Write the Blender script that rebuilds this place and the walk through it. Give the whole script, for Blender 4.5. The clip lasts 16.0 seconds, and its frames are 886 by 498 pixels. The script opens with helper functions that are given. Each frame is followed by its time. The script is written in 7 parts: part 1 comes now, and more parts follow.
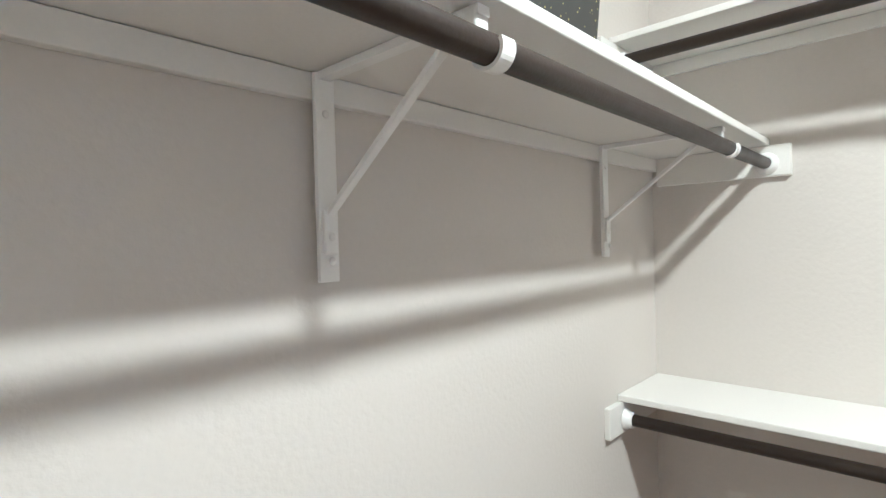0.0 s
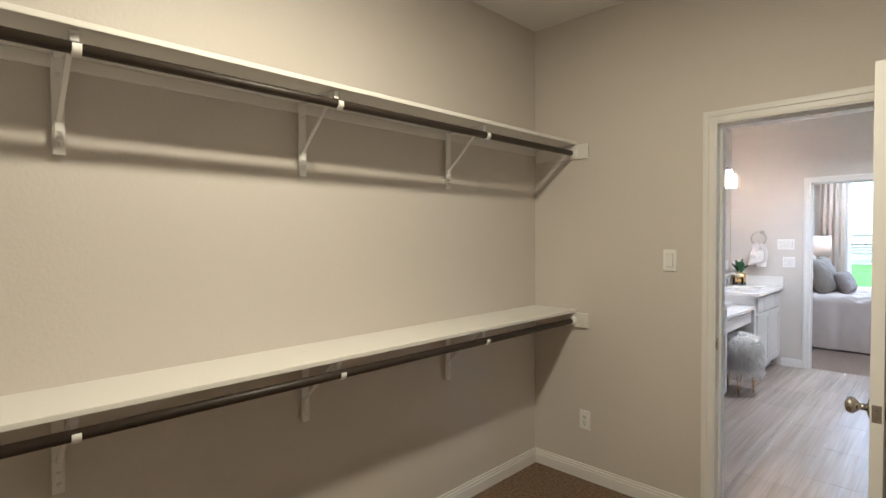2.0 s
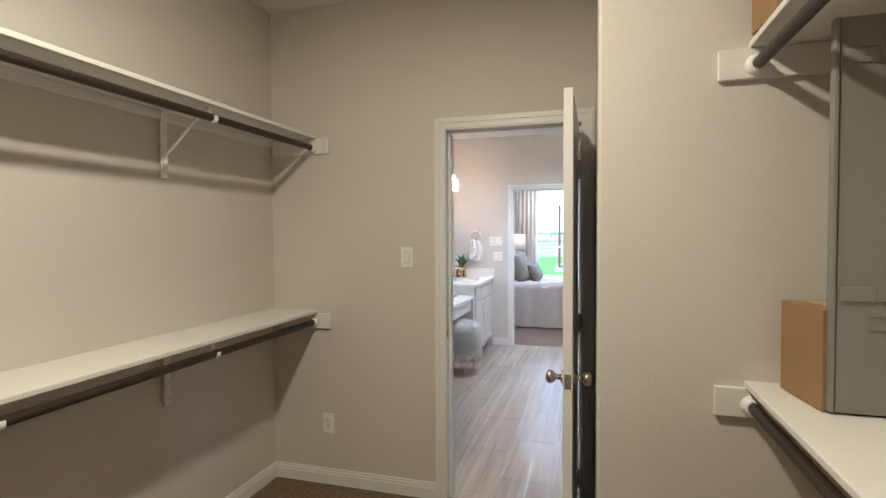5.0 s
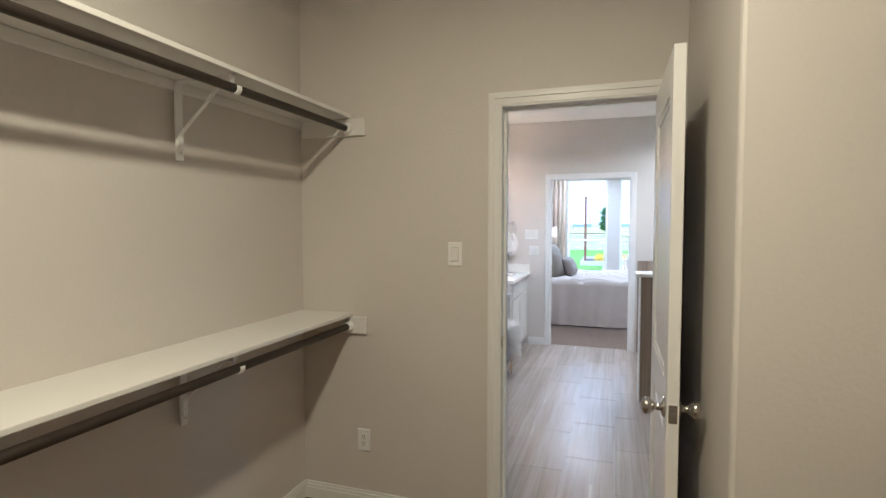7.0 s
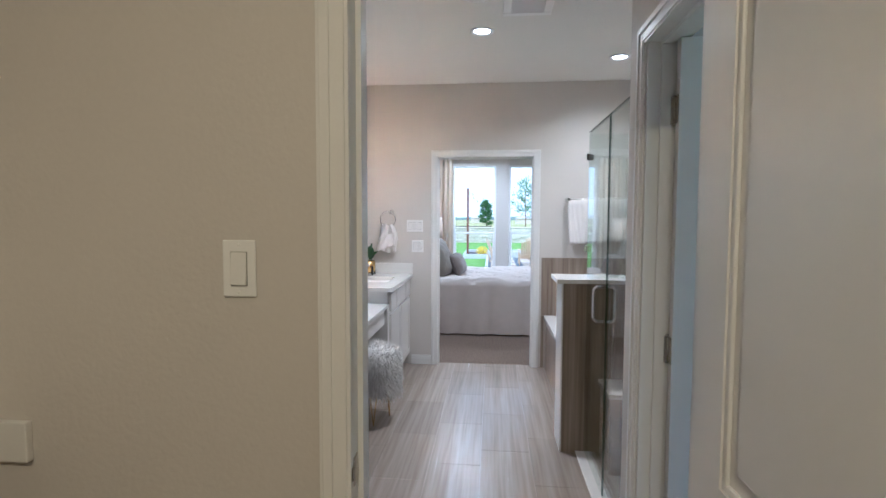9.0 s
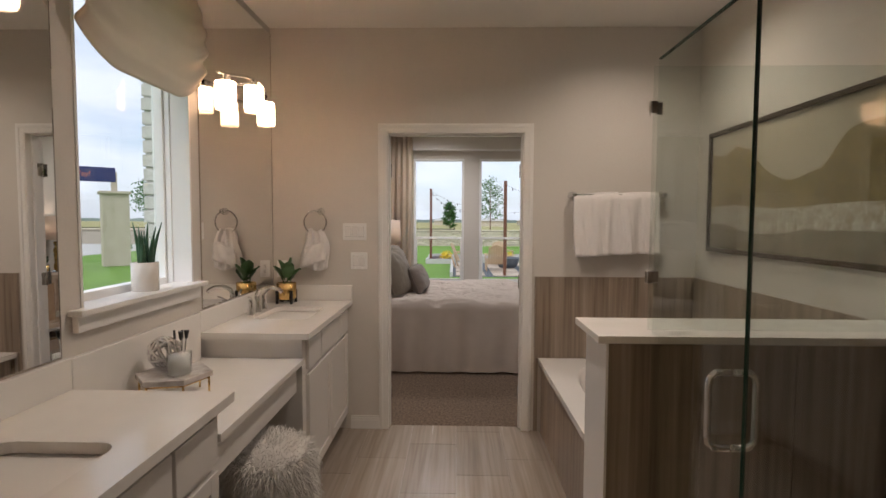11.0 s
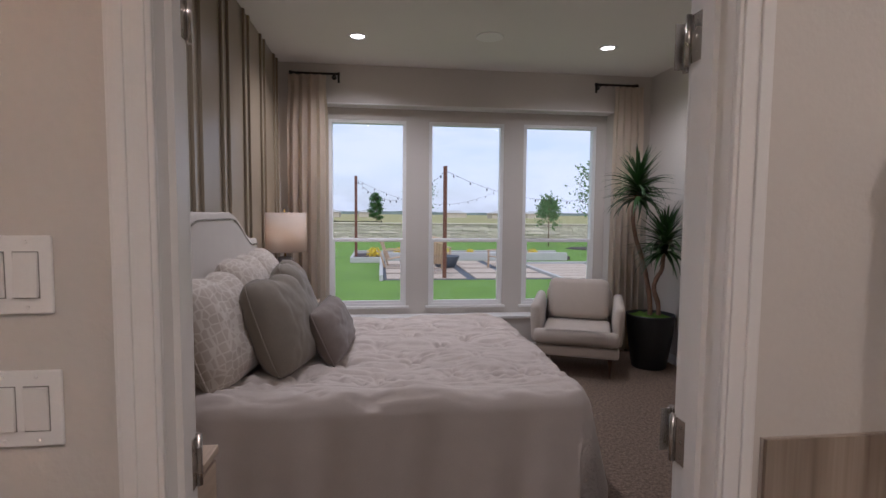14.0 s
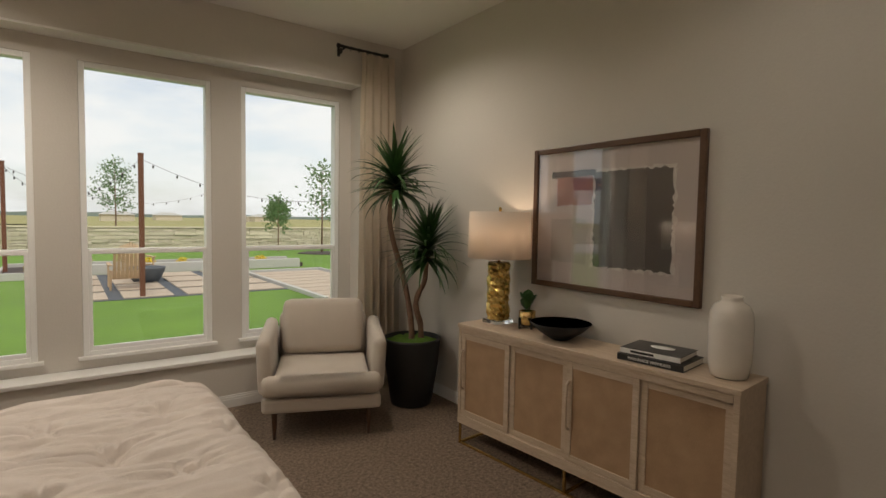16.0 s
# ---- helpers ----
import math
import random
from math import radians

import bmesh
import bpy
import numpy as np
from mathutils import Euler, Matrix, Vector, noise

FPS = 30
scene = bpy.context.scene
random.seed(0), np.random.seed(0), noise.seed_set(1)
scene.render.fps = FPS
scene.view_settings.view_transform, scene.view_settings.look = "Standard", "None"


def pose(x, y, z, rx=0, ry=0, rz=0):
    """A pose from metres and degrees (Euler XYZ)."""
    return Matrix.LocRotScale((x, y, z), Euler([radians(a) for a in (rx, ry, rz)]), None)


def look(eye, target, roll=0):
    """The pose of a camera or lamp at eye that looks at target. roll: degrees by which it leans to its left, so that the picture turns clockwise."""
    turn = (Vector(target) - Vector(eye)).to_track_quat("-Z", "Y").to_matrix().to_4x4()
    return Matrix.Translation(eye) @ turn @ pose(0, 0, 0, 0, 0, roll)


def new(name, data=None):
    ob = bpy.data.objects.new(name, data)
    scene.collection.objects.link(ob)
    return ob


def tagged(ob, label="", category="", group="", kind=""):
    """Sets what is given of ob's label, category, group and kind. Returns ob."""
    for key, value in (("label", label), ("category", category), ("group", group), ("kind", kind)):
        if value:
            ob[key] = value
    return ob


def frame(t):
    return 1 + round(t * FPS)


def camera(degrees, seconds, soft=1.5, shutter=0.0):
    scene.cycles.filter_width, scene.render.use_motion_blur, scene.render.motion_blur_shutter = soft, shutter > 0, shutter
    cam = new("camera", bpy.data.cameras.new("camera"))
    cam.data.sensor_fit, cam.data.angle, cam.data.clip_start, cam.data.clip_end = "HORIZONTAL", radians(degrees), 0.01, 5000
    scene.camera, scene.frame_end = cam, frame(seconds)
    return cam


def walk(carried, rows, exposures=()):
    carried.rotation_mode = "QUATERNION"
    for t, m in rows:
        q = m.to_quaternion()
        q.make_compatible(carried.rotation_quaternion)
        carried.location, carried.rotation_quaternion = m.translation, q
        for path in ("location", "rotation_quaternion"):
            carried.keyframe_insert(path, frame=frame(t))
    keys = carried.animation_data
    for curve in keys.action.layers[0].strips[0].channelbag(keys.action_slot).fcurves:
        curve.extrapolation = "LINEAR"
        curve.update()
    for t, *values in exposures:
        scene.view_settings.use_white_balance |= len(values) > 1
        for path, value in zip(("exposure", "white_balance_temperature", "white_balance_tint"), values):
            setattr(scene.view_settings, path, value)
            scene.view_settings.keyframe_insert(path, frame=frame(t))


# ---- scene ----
cam = camera(81.5, 16.0)
PATH = [
    (0, (2.533, 0.649, 1.487), (1.072, -0.716, 1.457), -1.6),
    (0.5, (2.574, 0.535, 1.504), (0.66, -0.039, 1.445), -1.1),
    (1, (2.643, 0.509, 1.566), (0.675, 0.844, 1.438), -0.0),
    (1.5, (2.679, 0.447, 1.479), (0.992, 1.521, 1.44), -0.4),
    (2, (2.749, 0.476, 1.484), (1.344, 1.899, 1.434), -0.3),
    (2.5, (2.701, 0.502, 1.514), (1.561, 2.144, 1.436), -0.2),
    (3, (2.71, 0.512, 1.502), (1.759, 2.27, 1.43), -0.3),
    (3.5, (2.689, 0.523, 1.5), (1.929, 2.372, 1.431), -0.4),
    (4, (2.689, 0.546, 1.503), (2.078, 2.45, 1.434), -0.5),
    (4.2, (2.691, 0.56, 1.493), (2.127, 2.478, 1.432), -0.3),
    (6.5, (2.576, 0.707, 1.477), (1.996, 2.62, 1.406), 0.1),
    (7, (2.42, 0.901, 1.49), (1.784, 2.795, 1.396), 0.0),
    (7.5, (2.315, 1.182, 1.53), (1.714, 3.086, 1.405), -0.0),
    (8, (2.254, 1.556, 1.475), (1.758, 3.49, 1.363), 0.0),
    (8.5, (2.158, 1.935, 1.476), (1.837, 3.905, 1.354), 0.4),
    (9, (2.191, 2.288, 1.452), (2.001, 4.276, 1.331), 0.2),
    (11.3, (2.1, 4.048, 1.452), (2.053, 6.045, 1.341), 0.25),
    (11.5, (2.085, 4.225, 1.448), (2.015, 6.22, 1.335), 0.25),
    (12, (2.065, 4.642, 1.462), (1.969, 6.637, 1.349), 0.2),
    (12.5, (2.07, 5.118, 1.478), (2.014, 7.113, 1.355), 0.2),
    (13, (2.017, 5.593, 1.501), (2.057, 7.586, 1.339), 0.5),
    (13.5, (1.995, 6.04, 1.483), (2.142, 8.029, 1.328), 0.6),
    (14, (1.992, 6.477, 1.468), (2.232, 8.457, 1.327), 0.5),
    (14.5, (1.993, 6.883, 1.463), (2.341, 8.848, 1.328), 0.5),
    (15, (2.07, 7.215, 1.464), (2.572, 9.146, 1.329), 0.5),
    (15.5, (2.223, 7.506, 1.467), (3.0, 9.344, 1.332), 0.4),
    (16, (2.414, 7.779, 1.425), (3.597, 9.388, 1.312), 1.0),
]
EXPOSURES = [
    (0, 2.75, 3800, 8), (0.5, 2.6, 3850, 8), (1.2, 2.05, 4250, 8), (2.0, 1.78, 4500, 8), (3.0, 1.75, 4500, 8), (4.2, 1.73, 4480, 8), (6.5, 1.68, 4430, 7), (8.0, 1.57, 4480, 8), (9.0, 1.27, 4480, 8),
    (11.3, 0.2, 6150, 17), (11.5, 0.17, 6200, 19), (12.0, -0.15, 6550, 25), (12.5, 0.04, 5450, 18), (13.0, 0.0, 5300, 17), (13.5, -0.02, 5250, 19), (14.0, 0.0, 5500, 21), (14.5, 0.27, 6250, 16), (15.5, 0.26, 6850, 12), (16, 0.12, 6950, 11)]
walk(cam, [(t, look(eye, target, roll)) for t, eye, target, roll in PATH], EXPOSURES)

# ---- world, sun and lamps ----
SUN_UP, SUN_ROUND = radians(52), radians(200)


def make_world():
    w = bpy.data.worlds.new("sky_world")
    scene.world = w
    w.use_nodes = True
    nt = w.node_tree
    nt.nodes.clear()
    out = nt.nodes.new("ShaderNodeOutputWorld")
    bg = nt.nodes.new("ShaderNodeBackground")
    sky = nt.nodes.new("ShaderNodeTexSky")
    sky.sky_type = "NISHITA"
    sky.sun_disc = False
    sky.sun_elevation, sky.sun_rotation = SUN_UP, SUN_ROUND
    sky.air_density, sky.dust_density, sky.ozone_density = 1.0, 2.0, 1.0
    co = nt.nodes.new("ShaderNodeTexCoord")
    mp = nt.nodes.new("ShaderNodeMapping")
    mp.inputs["Scale"].default_value = (1.6, 1.6, 5.0)
    n1 = nt.nodes.new("ShaderNodeTexNoise")
    n1.inputs["Scale"].default_value, n1.inputs["Detail"].default_value = 2.2, 7
    n1.inputs["Roughness"].default_value = 0.55
    ramp = nt.nodes.new("ShaderNodeValToRGB")
    ramp.color_ramp.elements[0].position, ramp.color_ramp.elements[1].position = 0.30, 0.60
    ramp.color_ramp.elements[0].color = (0.35, 0.35, 0.35, 1)
    mix = nt.nodes.new("ShaderNodeMix")
    mix.data_type = "RGBA"
    mix.inputs["B"].default_value = CLOUD
    nt.links.new(co.outputs["Generated"], mp.inputs["Vector"])
    nt.links.new(mp.outputs["Vector"], n1.inputs["Vector"])
    nt.links.new(n1.outputs["Fac"], ramp.inputs["Fac"])
    nt.links.new(ramp.outputs["Color"], mix.inputs["Factor"])
    nt.links.new(sky.outputs["Color"], mix.inputs["A"])
    nt.links.new(mix.outputs["Result"], bg.inputs["Color"])
    bg.inputs["Strength"].default_value = 0.15
    nt.links.new(bg.outputs["Background"], out.inputs["Surface"])


CLOUD = (6.0, 6.15, 6.4, 1)
make_world()
sun = new("sun", bpy.data.lights.new("sun", "SUN"))
sun.data.energy, sun.data.angle, sun.data.color = 1.5, radians(12), (1.0, 0.96, 0.9)
sun.matrix_basis = look((0, 0, 30), Vector((0, 0, 30)) - Vector((math.sin(SUN_ROUND) * math.cos(SUN_UP), math.cos(SUN_ROUND) * math.cos(SUN_UP), math.sin(SUN_UP))))


def bulb(name, x, y, z, watts, colour, radius=0.05):
    lt = bpy.data.lights.new(name, "POINT")
    lt.energy, lt.color, lt.shadow_soft_size = watts, colour, radius
    ob = new(name, lt)
    ob.location = (x, y, z)
    return ob


def downlight_lamp(name, x, y, z, watts, colour):
    lt = bpy.data.lights.new(name, "SPOT")
    lt.energy, lt.color, lt.spot_size, lt.spot_blend, lt.shadow_soft_size = watts, colour, radians(155), 0.9, 0.05
    ob = new(name, lt)
    ob.location = (x, y, z)
    return ob


WARM = (1.0, 0.92, 0.82)
closet_lamp = new("closet_lamp", bpy.data.lights.new("closet_lamp", "AREA"))
closet_lamp.data.shape, closet_lamp.data.size = "DISK", 0.15
closet_lamp.data.energy, closet_lamp.data.color = 15, (1.0, 0.70, 0.345)
closet_lamp.location = (2.06, 1.36, 2.775)
BATH_CANS = [(2.11, 5.92), (3.19, 6.58)]
# The pair at y = 8.6 is unseen, added as fill for bed and walls.
BED_CANS_AND_FILL = [(1.80, 10.90), (3.965, 10.885), (1.80, 8.6), (3.965, 8.6)]
for cx, cy in BATH_CANS:
    downlight_lamp("bath_downlight_lamp", cx, cy, 2.70, 48 if cx < 3 else 24, (1.0, 0.82, 0.63))
for cx, cy in BED_CANS_AND_FILL:
    downlight_lamp("bedroom_can_or_fill_lamp", cx, cy, 2.88, (80 if cx < 3 else 46) if cy > 10 else (40 if cx < 3 else 14), WARM)

# ---- materials ----


def material(name, colour, rough=0.6, metal=0.0, vary=0.06, scale=6.0, fine=180.0, bump=0.0, bump_scale=200.0, stretch=(1, 1, 1), coat=0.0, spec=0.5, colour2=None, sheen=0.0):
    """A node material with a coarse and a fine variation of its colour and roughness, and a fine relief, in metres."""
    m = bpy.data.materials.new(name)
    m.use_nodes = True
    nt = m.node_tree
    b = nt.nodes["Principled BSDF"]
    b.inputs["Roughness"].default_value, b.inputs["Metallic"].default_value = rough, metal
    b.inputs["Coat Weight"].default_value, b.inputs["Specular IOR Level"].default_value = coat, spec
    b.inputs["Sheen Weight"].default_value = sheen
    geo = nt.nodes.new("ShaderNodeNewGeometry")
    mp = nt.nodes.new("ShaderNodeMapping")
    mp.inputs["Scale"].default_value = stretch
    nt.links.new(geo.outputs["Position"], mp.inputs["Vector"])
    n1, n2 = nt.nodes.new("ShaderNodeTexNoise"), nt.nodes.new("ShaderNodeTexNoise")
    n1.inputs["Scale"].default_value, n1.inputs["Detail"].default_value = scale, 4
    n2.inputs["Scale"].default_value, n2.inputs["Detail"].default_value = fine, 3
    for n in (n1, n2):
        nt.links.new(mp.outputs["Vector"], n.inputs["Vector"])
    add = nt.nodes.new("ShaderNodeMath")
    add.operation = "ADD"
    nt.links.new(n1.outputs["Fac"], add.inputs[0])
    nt.links.new(n2.outputs["Fac"], add.inputs[1])
    rng = nt.nodes.new("ShaderNodeMapRange")
    rng.inputs["From Min"].default_value, rng.inputs["From Max"].default_value = 0.65, 1.35
    nt.links.new(add.outputs[0], rng.inputs["Value"])
    mix = nt.nodes.new("ShaderNodeMix")
    mix.data_type = "RGBA"
    c2 = colour2 or tuple(min(1, c * (1 + vary)) for c in colour)
    c1 = colour if colour2 else tuple(c * (1 - vary) for c in colour)
    mix.inputs["A"].default_value, mix.inputs["B"].default_value = (*c1, 1), (*c2, 1)
    nt.links.new(rng.outputs["Result"], mix.inputs["Factor"])
    nt.links.new(mix.outputs["Result"], b.inputs["Base Color"])
    rr = nt.nodes.new("ShaderNodeMapRange")
    rr.inputs["To Min"].default_value, rr.inputs["To Max"].default_value = max(0.02, rough - 0.06), min(1, rough + 0.06)
    nt.links.new(n1.outputs["Fac"], rr.inputs["Value"])
    nt.links.new(rr.outputs["Result"], b.inputs["Roughness"])
    if bump:
        n3 = nt.nodes.new("ShaderNodeTexNoise")
        n3.inputs["Scale"].default_value, n3.inputs["Detail"].default_value = bump_scale, 3
        nt.links.new(mp.outputs["Vector"], n3.inputs["Vector"])
        bp = nt.nodes.new("ShaderNodeBump")
        bp.inputs["Strength"].default_value, bp.inputs["Distance"].default_value = 1.0, bump
        nt.links.new(n3.outputs["Fac"], bp.inputs["Height"])
        nt.links.new(bp.outputs["Normal"], b.inputs["Normal"])
    return m


def per_piece(m, amount=0.12):
    """Lets each piece that carries the material differ in tone."""
    nt = m.node_tree
    b = nt.nodes["Principled BSDF"]
    link = b.inputs["Base Color"].links[0]
    info = nt.nodes.new("ShaderNodeObjectInfo")
    rng = nt.nodes.new("ShaderNodeMapRange")
    rng.inputs["To Min"].default_value, rng.inputs["To Max"].default_value = 1 - amount, 1 + amount
    nt.links.new(info.outputs["Random"], rng.inputs["Value"])
    mul = nt.nodes.new("ShaderNodeMix")
    mul.data_type, mul.blend_type = "RGBA", "MULTIPLY"
    mul.inputs["Factor"].default_value = 1
    nt.links.new(link.from_socket, mul.inputs["A"])
    nt.links.new(rng.outputs["Result"], mul.inputs["B"])
    nt.links.new(mul.outputs["Result"], b.inputs["Base Color"])
    return m


def glass(name, tint=(1, 1, 1), rough=0.0):
    m = bpy.data.materials.new(name)
    m.use_nodes = True
    b = m.node_tree.nodes["Principled BSDF"]
    b.inputs["Base Color"].default_value = (*tint, 1)
    b.inputs["Transmission Weight"].default_value, b.inputs["Roughness"].default_value, b.inputs["IOR"].default_value = 1, rough, 1.45
    return m


def thin_glass(name, tint=(1, 1, 1), gloss=0.06):
    """A flat pane: lets the view through straight and mirrors a little, more so at a slant."""
    m = bpy.data.materials.new(name)
    m.use_nodes = True
    nt = m.node_tree
    nt.nodes.clear()
    out, tr, gl, mx, fr = (nt.nodes.new(n) for n in ("ShaderNodeOutputMaterial", "ShaderNodeBsdfTransparent", "ShaderNodeBsdfGlossy", "ShaderNodeMixShader", "ShaderNodeLayerWeight"))
    tr.inputs["Color"].default_value = (*tint, 1)
    gl.inputs["Roughness"].default_value = 0.0
    pw, sc = nt.nodes.new("ShaderNodeMath"), nt.nodes.new("ShaderNodeMath")
    pw.operation, sc.operation = "POWER", "MULTIPLY_ADD"
    pw.inputs[1].default_value, sc.inputs[1].default_value, sc.inputs[2].default_value = 4.0, 0.6, gloss * 0.5
    nt.links.new(fr.outputs["Facing"], pw.inputs[0])
    nt.links.new(pw.outputs[0], sc.inputs[0])
    nt.links.new(sc.outputs[0], mx.inputs["Fac"])
    nt.links.new(tr.outputs["BSDF"], mx.inputs[1])
    nt.links.new(gl.outputs["BSDF"], mx.inputs[2])
    nt.links.new(mx.outputs["Shader"], out.inputs["Surface"])
    return m


def glow(name, colour, strength):
    m = bpy.data.materials.new(name)
    m.use_nodes = True
    b = m.node_tree.nodes["Principled BSDF"]
    b.inputs["Base Color"].default_value = (0.8, 0.78, 0.74, 1)
    b.inputs["Emission Color"].default_value, b.inputs["Emission Strength"].default_value = (*colour, 1), strength
    return m


def shade_cloth(name, colour, through_it=0.45):
    """Lampshade linen, through which the bulb's light comes."""
    m = material(name, colour, 0.9, fine=400, bump=0.0006, bump_scale=500)
    nt = m.node_tree
    b = nt.nodes["Principled BSDF"]
    out = nt.nodes["Material Output"]
    tl = nt.nodes.new("ShaderNodeBsdfTranslucent")
    tl.inputs["Color"].default_value = (*colour, 1)
    mx = nt.nodes.new("ShaderNodeMixShader")
    mx.inputs["Fac"].default_value = through_it
    nt.links.new(b.outputs["BSDF"], mx.inputs[1])
    nt.links.new(tl.outputs["BSDF"], mx.inputs[2])
    nt.links.new(mx.outputs["Shader"], out.inputs["Surface"])
    return m


WALL = material("wall_paint_greige", (0.62, 0.582, 0.535), 0.55, vary=0.02, scale=1.5, fine=90, bump=0.0009, bump_scale=85)
CEIL = material("ceiling_paint", (0.76, 0.74, 0.70), 0.85, vary=0.02, scale=1.2, bump=0.0015, bump_scale=70)
TRIM = material("white_trim_paint", (0.78, 0.765, 0.74), 0.32, vary=0.015, scale=3, bump=0.0003, bump_scale=120)
SHELF = material("white_shelf_paint", (0.76, 0.74, 0.70), 0.42, vary=0.02, scale=3, bump=0.0004, bump_scale=150)
METALW = material("white_enamel", (0.83, 0.82, 0.80), 0.4, vary=0.02)
ROD = material("bronze_rod", (0.034, 0.025, 0.019), 0.45, vary=0.2, scale=30, bump=0.0003, spec=0.35)
CARPET = material("closet_carpet", (0.225, 0.155, 0.10), 0.98, vary=0.6, scale=55, fine=160, bump=0.02, bump_scale=120, sheen=0.03, spec=0.1)
CARPET2 = material("bedroom_carpet", (0.25, 0.185, 0.138), 0.98, vary=0.65, scale=50, fine=150, bump=0.022, bump_scale=110, sheen=0.03, spec=0.1)
GROUT = material("grout", (0.42, 0.37, 0.32), 0.9)
TILE_F = per_piece(material("floor_wood_tile", (0.27, 0.215, 0.17), 0.25, colour2=(0.43, 0.365, 0.305), scale=2.2, fine=7, stretch=(7, 0.22, 1), bump=0.0004, bump_scale=60), 0.08)
TILE_W = per_piece(material("wall_wood_tile", (0.145, 0.106, 0.074), 0.3, colour2=(0.37, 0.30, 0.235), scale=2.4, fine=7, stretch=(7, 7, 0.2), bump=0.0003, bump_scale=60), 0.05)
QUARTZ = material("white_quartz", (0.80, 0.775, 0.74), 0.16, vary=0.02, scale=12, fine=300)
TUB = material("tub_acrylic", (0.82, 0.80, 0.775), 0.12, vary=0.01)
CABINET = material("cabinet_paint", (0.70, 0.675, 0.645), 0.38, vary=0.02, scale=4)
CHROME = material("chrome", (0.78, 0.78, 0.78), 0.08, metal=1.0, vary=0.03)
NICKEL = material("brushed_nickel", (0.52, 0.49, 0.45), 0.26, metal=1.0, vary=0.06, fine=300)
BLACK = material("black_iron", (0.02, 0.019, 0.018), 0.5, metal=0.4, vary=0.2)
BRASS = material("brass", (0.72, 0.50, 0.20), 0.2, metal=1.0, vary=0.1, scale=20)
GOLD = material("gold_leaf", (0.70, 0.48, 0.16), 0.26, metal=1.0, vary=0.15, scale=20)
MIRROR = material("mirror_silver", (0.9, 0.9, 0.89), 0.0, metal=1.0, vary=0.0)
for l in list(MIRROR.node_tree.nodes["Principled BSDF"].inputs["Roughness"].links):
    MIRROR.node_tree.links.remove(l)
MIRROR.node_tree.nodes["Principled BSDF"].inputs["Roughness"].default_value = 0.01
PANE = thin_glass("window_glass", (0.97, 0.985, 0.98), 0.055)
SHOWER = thin_glass("shower_glass", (0.94, 0.965, 0.95), 0.06)
GLASS_EDGE = material("glass_edge", (0.03, 0.075, 0.06), 0.15)
CLEAR = glass("clear_glass", (0.97, 0.98, 0.97))
PICTURE_GLASS = thin_glass("picture_glass", (0.97, 0.97, 0.97), 0.16)
VINYL = material("white_vinyl", (0.86, 0.86, 0.85), 0.35, vary=0.015)
TAUPE = material("taupe_panel_paint", (0.30, 0.245, 0.175), 0.3, vary=0.03, scale=2, bump=0.0004, bump_scale=140)
LINEN = material("duvet_linen", (0.64, 0.57, 0.52), 0.92, vary=0.06, scale=7, fine=300, bump=0.0016, bump_scale=300, sheen=0.08)
HEADB = material("headboard_linen", (0.56, 0.51, 0.455), 0.9, vary=0.05, scale=9, fine=420, bump=0.001, bump_scale=500, sheen=0.2)
PILLOW_A = material("pillow_sage_velvet", (0.215, 0.183, 0.143), 0.8, vary=0.1, scale=10, bump=0.0008, bump_scale=400, sheen=0.2)
PILLOW_B = material("pillow_mocha_velvet", (0.175, 0.138, 0.115), 0.75, vary=0.12, scale=10, bump=0.0008, bump_scale=400, sheen=0.2)
CHAIRC = material("chair_fabric", (0.53, 0.465, 0.40), 0.92, vary=0.05, scale=9, fine=400, bump=0.001, bump_scale=480, sheen=0.2)
CURTAIN = shade_cloth("curtain_linen", (0.80, 0.72, 0.62))
WOOD = material("pale_oak", (0.44, 0.335, 0.24), 0.5, colour2=(0.60, 0.48, 0.365), scale=4, fine=26, stretch=(9, 0.8, 9), bump=0.0004, bump_scale=50)
CANE = material("woven_cane", (0.33, 0.20, 0.11), 0.65, colour2=(0.45, 0.295, 0.175), scale=12, fine=300, bump=0.002, bump_scale=340)
WALNUT = material("walnut", (0.075, 0.036, 0.019), 0.35, colour2=(0.125, 0.064, 0.036), scale=5, fine=30, stretch=(2, 2, 2))
BLACKPOT = material("black_pot", (0.014, 0.014, 0.014), 0.55, vary=0.2, bump=0.0006, bump_scale=160)
LEAF = per_piece(material("palm_leaf", (0.016, 0.046, 0.014), 0.34, colour2=(0.045, 0.12, 0.028), scale=9), 0.4)
FIG = material("fiddle_leaf", (0.03, 0.085, 0.025), 0.35, colour2=(0.05, 0.13, 0.035), scale=12)
BARK = material("cane_bark", (0.15, 0.085, 0.055), 0.85, colour2=(0.28, 0.17, 0.115), scale=24, bump=0.003, bump_scale=90)
MOSS = material("moss", (0.10, 0.20, 0.02), 0.95, vary=0.3, scale=40, bump=0.008, bump_scale=120)
CERAMIC = material("white_ceramic", (0.72, 0.67, 0.61), 0.2, vary=0.03, scale=14, bump=0.0012, bump_scale=35)
TOWEL = material("towel_cotton", (0.80, 0.765, 0.74), 0.95, vary=0.03, scale=12, fine=420, bump=0.003, bump_scale=300, sheen=0.4)
FUR = material("white_fur", (0.85, 0.83, 0.80), 0.9, vary=0.05, sheen=0.5)
CARDBOARD = material("cardboard", (0.29, 0.175, 0.075), 0.8, vary=0.06, scale=8, bump=0.0006, bump_scale=120)
GREYSTEEL = material("grey_steel", (0.23, 0.225, 0.205), 0.5, vary=0.03)
